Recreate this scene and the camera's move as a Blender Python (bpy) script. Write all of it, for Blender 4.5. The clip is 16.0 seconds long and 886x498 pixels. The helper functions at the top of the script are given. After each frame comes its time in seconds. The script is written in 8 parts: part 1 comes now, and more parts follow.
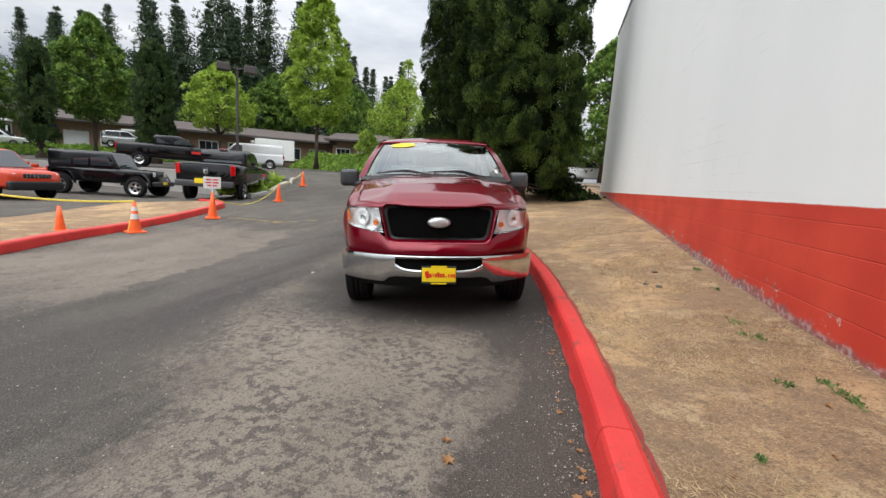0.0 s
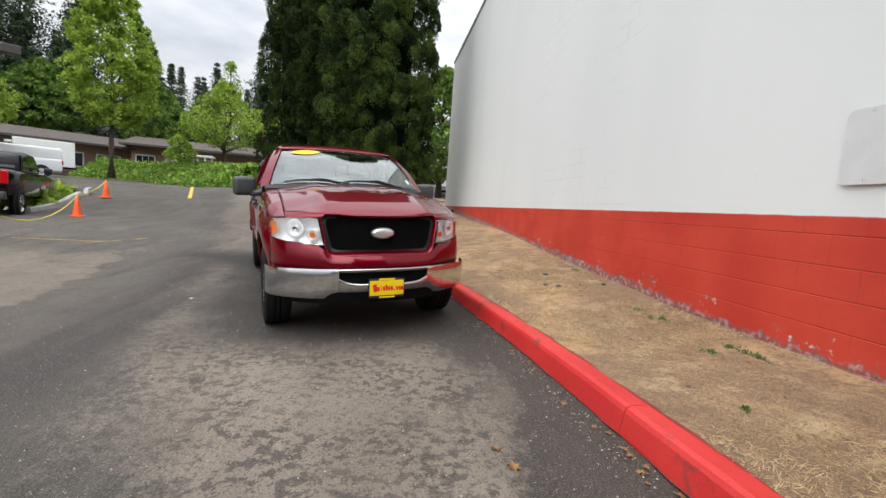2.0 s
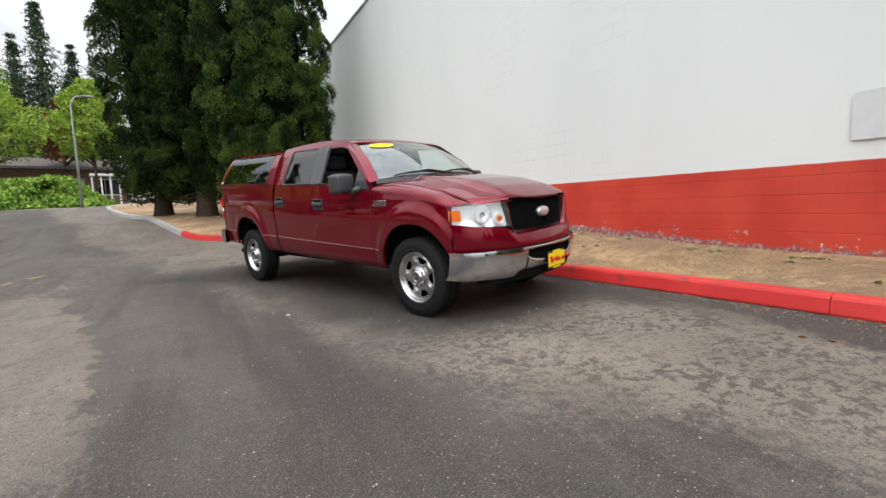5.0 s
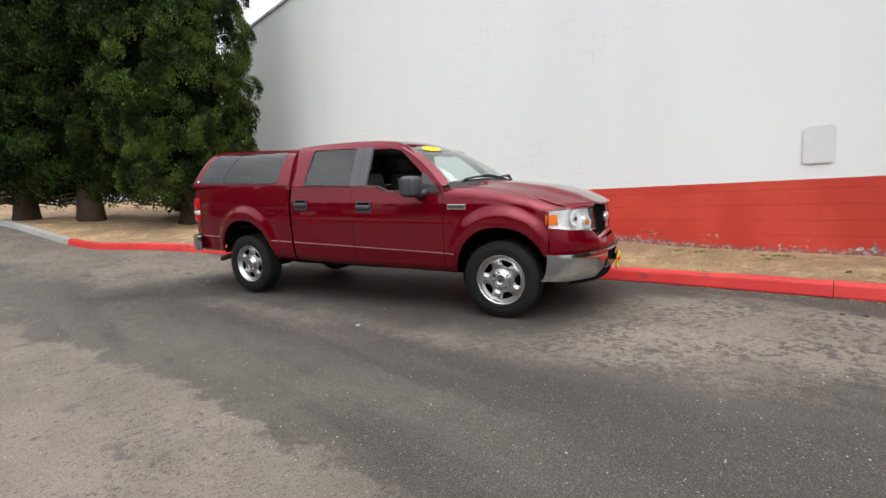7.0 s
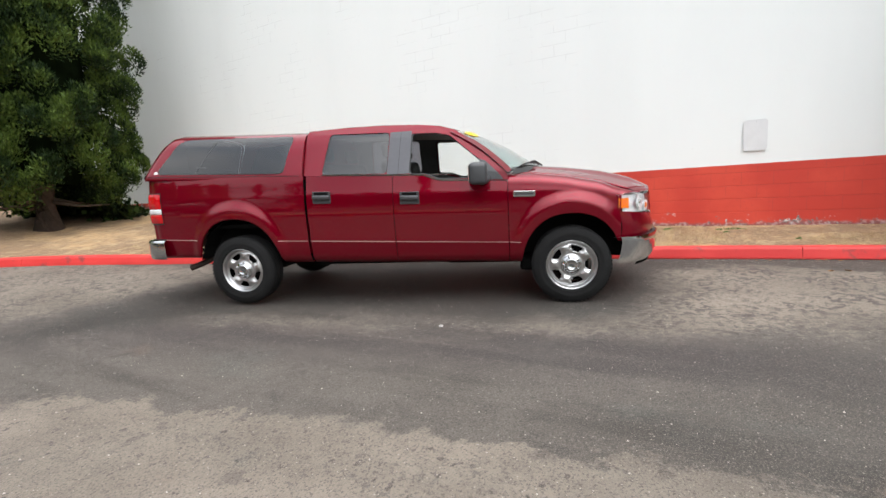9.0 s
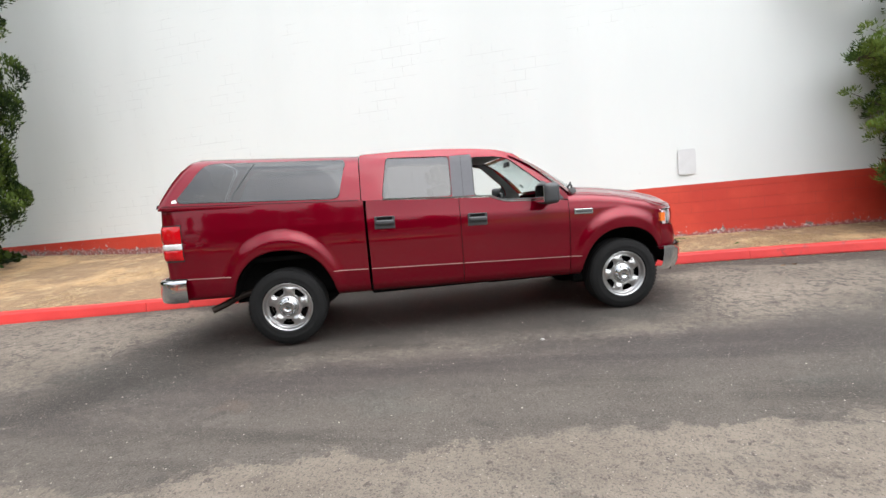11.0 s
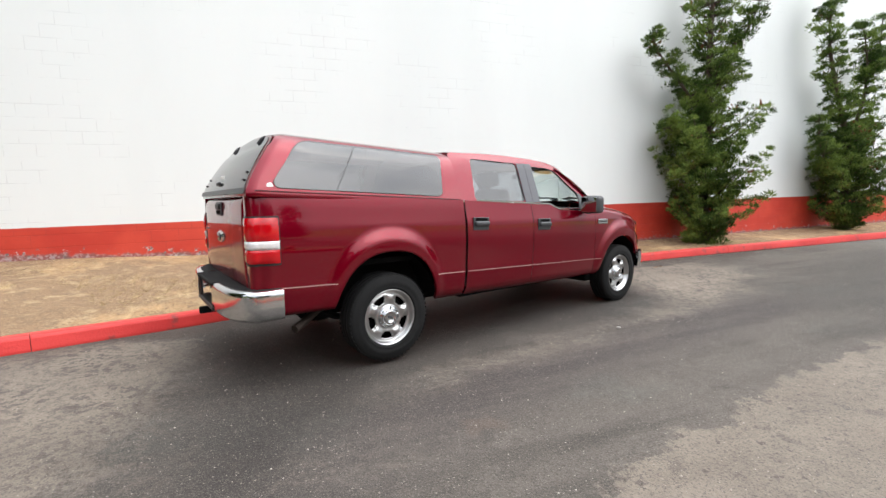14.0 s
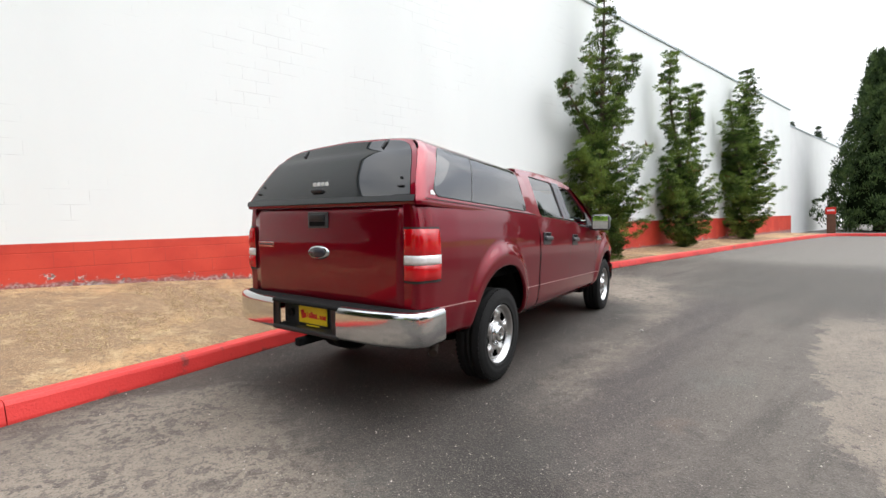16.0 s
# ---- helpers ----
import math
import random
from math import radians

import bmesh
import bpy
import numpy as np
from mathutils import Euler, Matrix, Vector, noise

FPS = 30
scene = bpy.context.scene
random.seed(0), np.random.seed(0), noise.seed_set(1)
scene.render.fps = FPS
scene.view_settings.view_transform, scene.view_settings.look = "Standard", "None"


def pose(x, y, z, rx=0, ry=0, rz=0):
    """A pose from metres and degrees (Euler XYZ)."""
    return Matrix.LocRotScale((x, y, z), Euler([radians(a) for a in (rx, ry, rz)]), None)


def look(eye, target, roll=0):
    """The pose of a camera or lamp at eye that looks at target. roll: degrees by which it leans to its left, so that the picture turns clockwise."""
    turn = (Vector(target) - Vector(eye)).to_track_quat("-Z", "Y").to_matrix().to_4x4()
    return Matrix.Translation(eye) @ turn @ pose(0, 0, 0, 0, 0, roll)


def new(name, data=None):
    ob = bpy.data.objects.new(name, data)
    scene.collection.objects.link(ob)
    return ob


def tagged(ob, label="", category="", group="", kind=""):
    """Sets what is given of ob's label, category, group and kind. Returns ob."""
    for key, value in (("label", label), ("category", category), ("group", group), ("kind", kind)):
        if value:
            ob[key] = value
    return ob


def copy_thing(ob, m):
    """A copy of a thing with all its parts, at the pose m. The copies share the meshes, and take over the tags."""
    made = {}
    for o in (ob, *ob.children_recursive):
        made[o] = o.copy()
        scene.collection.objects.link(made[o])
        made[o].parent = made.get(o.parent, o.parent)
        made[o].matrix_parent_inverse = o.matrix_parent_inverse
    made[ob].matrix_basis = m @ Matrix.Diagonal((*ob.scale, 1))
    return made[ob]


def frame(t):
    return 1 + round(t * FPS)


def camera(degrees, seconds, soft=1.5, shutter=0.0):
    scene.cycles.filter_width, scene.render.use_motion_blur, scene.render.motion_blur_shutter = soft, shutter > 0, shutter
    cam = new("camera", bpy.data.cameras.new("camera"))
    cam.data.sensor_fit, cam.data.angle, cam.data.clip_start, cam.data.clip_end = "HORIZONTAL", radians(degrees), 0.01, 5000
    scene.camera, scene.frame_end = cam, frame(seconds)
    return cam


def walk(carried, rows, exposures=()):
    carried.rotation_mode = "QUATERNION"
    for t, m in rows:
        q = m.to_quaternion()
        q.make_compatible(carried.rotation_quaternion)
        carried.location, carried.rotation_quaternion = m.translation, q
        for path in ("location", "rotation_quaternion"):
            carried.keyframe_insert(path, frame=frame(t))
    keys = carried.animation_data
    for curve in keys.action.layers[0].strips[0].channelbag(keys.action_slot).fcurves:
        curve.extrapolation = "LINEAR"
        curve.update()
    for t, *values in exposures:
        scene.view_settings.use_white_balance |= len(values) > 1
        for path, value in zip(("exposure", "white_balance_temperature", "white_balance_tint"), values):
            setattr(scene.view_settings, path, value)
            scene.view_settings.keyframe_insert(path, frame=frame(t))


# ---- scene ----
cam = camera(90.9, 16.0)
PATH = [
    (0, (0.473, 0.4, 1.326), (-0.005, 2.318, 1.023), 3.7),
    (0.5, (0.428, 0.387, 1.295), (0.061, 2.326, 0.974), 4.1),
    (1, (0.171, 0.309, 1.267), (0.081, 2.277, 0.927), 4.3),
    (1.5, (-0.152, 0.292, 1.229), (-0.019, 2.273, 0.985), 4.7),
    (2, (-0.506, 0.39, 1.214), (-0.231, 2.363, 1.029), 4.0),
    (2.5, (-0.955, 0.393, 1.168), (-0.557, 2.342, 0.967), 3.3),
    (3, (-1.407, 0.417, 1.132), (-0.881, 2.338, 0.946), 1.1),
    (3.5, (-1.874, 0.519, 1.105), (-1.236, 2.406, 0.924), 2.3),
    (4, (-2.391, 0.589, 1.092), (-1.603, 2.415, 0.881), -1.7),
    (4.5, (-2.898, 0.767, 1.066), (-2.029, 2.556, 0.855), -4.4),
    (4.7, (-3.081, 0.866, 1.07), (-2.181, 2.639, 0.857), -3.6),
    (6.8, (-4.818, 1.979, 1.097), (-3.421, 3.4, 0.922), -2.0),
    (7, (-4.921, 2.144, 1.105), (-3.507, 3.545, 0.911), -1.4),
    (7.5, (-5.207, 2.532, 1.119), (-3.67, 3.791, 0.888), -0.4),
    (8, (-5.415, 2.895, 1.128), (-3.811, 4.071, 0.918), -0.9),
    (8.5, (-5.594, 3.409, 1.131), (-3.914, 4.477, 0.949), 1.0),
    (9, (-5.852, 3.847, 1.137), (-4.092, 4.763, 0.886), -3.1),
    (9.2, (-5.947, 4.023, 1.132), (-4.17, 4.91, 0.889), -3.5),
    (11.3, (-6.635, 5.975, 1.2), (-4.665, 6.274, 1.031), -4.6),
    (11.5, (-6.687, 6.206, 1.205), (-4.711, 6.452, 1.025), -4.1),
    (12, (-6.674, 6.772, 1.21), (-4.683, 6.861, 1.045), -3.9),
    (12.5, (-6.649, 7.337, 1.231), (-4.66, 7.182, 1.097), -4.2),
    (13, (-6.538, 7.833, 1.232), (-4.569, 7.533, 1.053), -3.8),
    (13.5, (-6.39, 8.332, 1.253), (-4.446, 7.887, 1.1), -2.6),
    (14, (-6.258, 8.83, 1.269), (-4.381, 8.156, 1.111), -2.5),
    (14.5, (-6.033, 9.28, 1.271), (-4.202, 8.491, 1.114), -1.4),
    (15, (-5.804, 9.763, 1.271), (-4.071, 8.774, 1.129), -1.5),
    (15.5, (-5.477, 10.211, 1.277), (-3.828, 9.086, 1.153), -4.4),
    (16, (-5.121, 10.642, 1.283), (-3.575, 9.375, 1.2), -2.4),
]
EXPOSURES = [(0.0, 0.0), (3.0, 0.0), (4.7, 0.03), (7.5, 0.08), (9.0, 0.32), (12.0, 0.42), (16.0, 0.38)]
walk(cam, [(t, look(eye, target, roll)) for t, eye, target, roll in PATH], EXPOSURES)

# ---- world, sun ----
SUN_EL, SUN_AZ = radians(52), radians(208)
world = bpy.data.worlds.new("overcast_sky")
scene.world = world
world.use_nodes = True
wt = world.node_tree
wt.nodes.clear()
w_out = wt.nodes.new("ShaderNodeOutputWorld")
w_bg = wt.nodes.new("ShaderNodeBackground")
w_sky = wt.nodes.new("ShaderNodeTexSky")
w_sky.sky_type, w_sky.sun_disc = "NISHITA", False
w_sky.sun_elevation, w_sky.sun_rotation = SUN_EL, SUN_AZ
w_sky.air_density, w_sky.dust_density, w_sky.ozone_density = 1.0, 3.0, 1.0
w_tc = wt.nodes.new("ShaderNodeTexCoord")
w_map = wt.nodes.new("ShaderNodeMapping")
w_map.inputs["Scale"].default_value = (1.0, 1.0, 2.6)
w_noise = wt.nodes.new("ShaderNodeTexNoise")
w_noise.inputs["Scale"].default_value, w_noise.inputs["Detail"].default_value = 2.3, 7.0
w_noise.inputs["Roughness"].default_value = 0.55
w_ramp = wt.nodes.new("ShaderNodeValToRGB")
w_ramp.color_ramp.elements[0].position, w_ramp.color_ramp.elements[0].color = 0.34, (5.4, 5.9, 6.7, 1)
w_ramp.color_ramp.elements[1].position, w_ramp.color_ramp.elements[1].color = 0.62, (10.4, 10.5, 10.7, 1)
w_mix = wt.nodes.new("ShaderNodeMix")
w_mix.data_type = "RGBA"
w_mix.inputs["Factor"].default_value = 0.93
wt.links.new(w_tc.outputs["Generated"], w_map.inputs["Vector"])
wt.links.new(w_map.outputs["Vector"], w_noise.inputs["Vector"])
wt.links.new(w_noise.outputs["Fac"], w_ramp.inputs["Fac"])
wt.links.new(w_sky.outputs["Color"], w_mix.inputs["A"])
wt.links.new(w_ramp.outputs["Color"], w_mix.inputs["B"])
# an overcast sky is about three times brighter overhead than at the horizon
w_sep = wt.nodes.new("ShaderNodeSeparateXYZ")
w_grad = wt.nodes.new("ShaderNodeMapRange")
w_grad.inputs["From Min"].default_value, w_grad.inputs["From Max"].default_value = 0.0, 1.0
w_grad.inputs["To Min"].default_value, w_grad.inputs["To Max"].default_value = 0.073, 0.285
wt.links.new(w_tc.outputs["Generated"], w_sep.inputs[0])
wt.links.new(w_sep.outputs[2], w_grad.inputs["Value"])
wt.links.new(w_mix.outputs["Result"], w_bg.inputs["Color"])
# and the cloud is brightest round the hidden sun
_sd = Vector((math.sin(SUN_AZ) * math.cos(SUN_EL), math.cos(SUN_AZ) * math.cos(SUN_EL), math.sin(SUN_EL)))
w_dot = wt.nodes.new("ShaderNodeVectorMath")
w_dot.operation = "DOT_PRODUCT"
w_dot.inputs[1].default_value = _sd
w_pow, w_glow, w_all = (wt.nodes.new("ShaderNodeMath") for _ in range(3))
w_pow.operation, w_glow.operation, w_all.operation = "POWER", "MULTIPLY_ADD", "MULTIPLY"
w_pow.use_clamp = True
w_pow.inputs[1].default_value = 4.0
w_glow.inputs[1].default_value, w_glow.inputs[2].default_value = 1.05, 0.86
w_max = wt.nodes.new("ShaderNodeMath")
w_max.operation = "MAXIMUM"
w_max.inputs[1].default_value = 0.0
wt.links.new(w_tc.outputs["Generated"], w_dot.inputs[0])
wt.links.new(w_dot.outputs["Value"], w_max.inputs[0])
wt.links.new(w_max.outputs[0], w_pow.inputs[0])
wt.links.new(w_pow.outputs[0], w_glow.inputs[0])
wt.links.new(w_glow.outputs[0], w_all.inputs[0])
wt.links.new(w_grad.outputs["Result"], w_all.inputs[1])
wt.links.new(w_all.outputs[0], w_bg.inputs["Strength"])
wt.links.new(w_bg.outputs["Background"], w_out.inputs["Surface"])

sun = new("sun", bpy.data.lights.new("sun", "SUN"))
sun.data.energy, sun.data.angle, sun.data.color = 0.85, radians(65), (1.0, 0.97, 0.92)
sun.matrix_world = look(_sd * 60, (0, 0, 0))


# ---- helpers of this scene ----
def part(name, bm, material, parent=None, label="", smooth=False):
    """Links a bmesh as one mesh object, under a thing or a part."""
    me = bpy.data.meshes.new(name)
    if smooth:
        for f in bm.faces:
            f.smooth = True
    bm.to_mesh(me)
    bm.free()
    me.materials.append(material)
    ob = new(name, me)
    if parent:
        ob.parent = parent
    if label:
        ob["label"] = label
    return ob


def raw(name, verts, faces, material, parent=None, label="", smooth=False):
    """The same, from vertex and face arrays."""
    me = bpy.data.meshes.new(name)
    me.from_pydata([tuple(v) for v in verts], [], [tuple(f) for f in faces])
    me.update()
    if smooth:
        me.polygons.foreach_set("use_smooth", [True] * len(me.polygons))
    me.materials.append(material)
    ob = new(name, me)
    if parent:
        ob.parent = parent
    if label:
        ob["label"] = label
    return ob


def quads(name, pts, material, parent=None, label="", smooth=False):
    """A mesh of loose quads or triangles from an array (n, k, 3)."""
    pts = np.asarray(pts, dtype=np.float32)
    n, k, _ = pts.shape
    me = bpy.data.meshes.new(name)
    me.vertices.add(n * k)
    me.vertices.foreach_set("co", pts.reshape(-1))
    me.loops.add(n * k)
    me.loops.foreach_set("vertex_index", np.arange(n * k, dtype=np.int32))
    me.polygons.add(n)
    me.polygons.foreach_set("loop_start", np.arange(n, dtype=np.int32) * k)
    me.update(calc_edges=True)
    if smooth:
        me.polygons.foreach_set("use_smooth", [True] * n)
    me.materials.append(material)
    ob = new(name, me)
    if parent:
        ob.parent = parent
    if label:
        ob["label"] = label
    return ob


def thing(name, m, label, category, group="", kind=""):
    ob = new(name)
    ob.matrix_world = m
    ob.empty_display_size = 0.2
    return tagged(ob, label, category, group, kind)


def add_box(bm, size, m=Matrix(), bevel=0.0, seg=2):
    got = bmesh.ops.create_cube(bm, size=1.0, matrix=m @ Matrix.Diagonal((*size, 1)))
    if bevel:
        edges = list({e for v in got["verts"] for e in v.link_edges})
        bmesh.ops.bevel(bm, geom=edges, offset=bevel, segments=seg, profile=0.5, affect="EDGES", clamp_overlap=True)


def box(size, m=Matrix(), bevel=0.0, seg=2):
    bm = bmesh.new()
    add_box(bm, size, m, bevel, seg)
    return bm


def add_tube(bm, a, b, r1, r2=None, seg=12):
    a, b = Vector(a), Vector(b)
    d = b - a
    m = Matrix.Translation((a + b) / 2) @ d.to_track_quat("Z", "Y").to_matrix().to_4x4()
    bmesh.ops.create_cone(bm, cap_ends=True, segments=seg, radius1=r1, radius2=r1 if r2 is None else r2, depth=d.length, matrix=m)


def tube(a, b, r1, r2=None, seg=12):
    bm = bmesh.new()
    add_tube(bm, a, b, r1, r2, seg)
    return bm


def add_pipe(bm, path, r, seg=8):
    """A round bar along points, with a radius or one for each point."""
    path = [Vector(p) for p in path]
    rs = r if isinstance(r, (list, tuple)) else [r] * len(path)
    rings = []
    for i, p in enumerate(path):
        d = (path[min(i + 1, len(path) - 1)] - path[max(i - 1, 0)]).normalized()
        q = d.to_track_quat("Z", "Y")
        rings.append([bm.verts.new(p + q @ Vector((math.cos(2 * math.pi * k / seg) * rs[i], math.sin(2 * math.pi * k / seg) * rs[i], 0))) for k in range(seg)])
    for a, b in zip(rings, rings[1:]):
        for k in range(seg):
            bm.faces.new((a[k], a[(k + 1) % seg], b[(k + 1) % seg], b[k]))
    bm.faces.new(list(reversed(rings[0])))
    bm.faces.new(rings[-1])


def pipe(path, r, seg=8):
    bm = bmesh.new()
    add_pipe(bm, path, r, seg)
    return bm


def lathe(prof, seg=40, axis="y"):
    """A body of revolution from (radius, place along the axis) pairs, closed in itself."""
    bm = bmesh.new()
    rings = []
    for k in range(seg):
        a = 2 * math.pi * k / seg
        rings.append([bm.verts.new((r * math.cos(a), h, r * math.sin(a)) if axis == "y" else (r * math.cos(a), r * math.sin(a), h)) for r, h in prof])
    for k in range(seg):
        p, q = rings[k], rings[(k + 1) % seg]
        for i in range(len(prof) - 1):
            bm.faces.new((p[i], p[i + 1], q[i + 1], q[i]))
    bmesh.ops.remove_doubles(bm, verts=bm.verts, dist=1e-5)
    bmesh.ops.recalc_face_normals(bm, faces=bm.faces)
    return bm


def sheet(nx, ny, fn, thick=0.0):
    """A grid surface: fn(u, v) -> point, u and v in 0..1; thickened along its normals if asked."""
    bm = bmesh.new()
    g = [[bm.verts.new(fn(i / nx, j / ny)) for j in range(ny + 1)] for i in range(nx + 1)]
    for i in range(nx):
        for j in range(ny):
            vs = (g[i][j], g[i + 1][j], g[i + 1][j + 1], g[i][j + 1])
            if len({tuple(round(c, 6) for c in v.co) for v in vs}) > 2:
                try:
                    bm.faces.new(vs)
                except ValueError:
                    pass
    bmesh.ops.remove_doubles(bm, verts=bm.verts, dist=1e-5)
    bmesh.ops.recalc_face_normals(bm, faces=bm.faces)
    if thick:
        bmesh.ops.solidify(bm, geom=bm.faces[:], thickness=thick)
    return bm


def rounded(pts, r, n=4):
    """A polygon's corners rounded off: points (a, b)."""
    out = []
    k = len(pts)
    for i in range(k):
        p, q, s = Vector(pts[i - 1]), Vector(pts[i]), Vector(pts[(i + 1) % k])
        rr = min(r, (p - q).length * 0.45, (s - q).length * 0.45)
        a, b = q + (p - q).normalized() * rr, q + (s - q).normalized() * rr
        for j in range(n + 1):
            t = j / n
            out.append(tuple(a * (1 - t) ** 2 + q * 2 * t * (1 - t) + b * t ** 2))
    return out


def plate(outline, holes, to3d, thick=0.0):
    """A flat piece with holes in two coordinates, carried into space by to3d(a, b)."""
    bm = bmesh.new()
    edges = []
    for loop in [outline, *holes]:
        vs = [bm.verts.new((a, b, 0)) for a, b in loop]
        edges += [bm.edges.new((vs[i], vs[(i + 1) % len(vs)])) for i in range(len(vs))]
    bmesh.ops.triangle_fill(bm, use_beauty=True, use_dissolve=False, edges=edges)
    for v in bm.verts:
        v.co = Vector(to3d(v.co.x, v.co.y))
    bmesh.ops.recalc_face_normals(bm, faces=bm.faces)
    if thick:
        bmesh.ops.solidify(bm, geom=bm.faces[:], thickness=thick)
    return bm


def unit(a):
    return a / np.maximum(np.linalg.norm(a, axis=-1, keepdims=True), 1e-6)


def ip(x, xs, ys):
    return float(np.interp(x, xs, ys))


def smooth_ip(x, xs, ys):
    """Interpolation with eased steps between the knots."""
    if x <= xs[0]:
        return ys[0]
    for i in range(len(xs) - 1):
        if x <= xs[i + 1]:
            t = (x - xs[i]) / (xs[i + 1] - xs[i])
            t = t * t * (3 - 2 * t)
            return ys[i] * (1 - t) + ys[i + 1] * t
    return ys[-1]

# ---- materials ----
def material(name, base, rough=0.6, metal=0.0, vary=0.15, scale=6.0, fine=60.0, bump=0.0, bump_scale=None, coat=0.0, spec=None, trans=0.0, emit=None, rand=0.0, island=0.0, two=None, space="Object", rough_vary=0.12):
    """A procedural material: base colour varied by a coarse and a fine noise, roughness that follows, and fine relief."""
    m = bpy.data.materials.new(name)
    m.use_nodes = True
    nt = m.node_tree
    b = nt.nodes["Principled BSDF"]
    b.inputs["Metallic"].default_value = metal
    b.inputs["Coat Weight"].default_value = coat
    b.inputs["Coat Roughness"].default_value = 0.03
    b.inputs["Transmission Weight"].default_value = trans
    if spec is not None:
        b.inputs["Specular IOR Level"].default_value = spec
    tc = nt.nodes.new("ShaderNodeTexCoord")

    def tex(s, detail):
        n = nt.nodes.new("ShaderNodeTexNoise")
        n.inputs["Scale"].default_value, n.inputs["Detail"].default_value = s, detail
        nt.links.new(tc.outputs[space], n.inputs["Vector"])
        return n

    def mth(op, a, c):
        n = nt.nodes.new("ShaderNodeMath")
        n.operation = op
        for i, v in enumerate((a, c)):
            if isinstance(v, (int, float)):
                n.inputs[i].default_value = v
            else:
                nt.links.new(v, n.inputs[i])
        return n.outputs[0]

    n1, n2 = tex(scale, 5), tex(fine, 3)
    v = mth("ADD", mth("MULTIPLY", n1.outputs["Fac"], 0.65), mth("MULTIPLY", n2.outputs["Fac"], 0.35))
    if rand:
        oi = nt.nodes.new("ShaderNodeObjectInfo")
        v = mth("ADD", v, mth("MULTIPLY", mth("SUBTRACT", oi.outputs["Random"], 0.5), rand))
    if island:
        ge = nt.nodes.new("ShaderNodeNewGeometry")
        v = mth("ADD", v, mth("MULTIPLY", mth("SUBTRACT", ge.outputs["Random Per Island"], 0.5), island))
    ramp = nt.nodes.new("ShaderNodeValToRGB")
    lo = [c * (1 - vary) for c in base]
    hi = [min(1, c * (1 + vary)) for c in base] if two is None else list(two)
    ramp.color_ramp.elements[0].position, ramp.color_ramp.elements[0].color = 0.3, (*lo, 1)
    ramp.color_ramp.elements[1].position, ramp.color_ramp.elements[1].color = 0.7, (*hi, 1)
    nt.links.new(v, ramp.inputs["Fac"])
    nt.links.new(ramp.outputs["Color"], b.inputs["Base Color"])
    if emit:
        nt.links.new(ramp.outputs["Color"], b.inputs["Emission Color"])
        b.inputs["Emission Strength"].default_value = emit
    nt.links.new(mth("ADD", rough - rough_vary / 2, mth("MULTIPLY", n1.outputs["Fac"], rough_vary)), b.inputs["Roughness"])
    if bump:
        n3 = tex(bump_scale or fine, 4)
        bp = nt.nodes.new("ShaderNodeBump")
        bp.inputs["Strength"].default_value, bp.inputs["Distance"].default_value = bump, 0.02
        nt.links.new(n3.outputs["Fac"], bp.inputs["Height"])
        nt.links.new(bp.outputs["Normal"], b.inputs["Normal"])
    return m


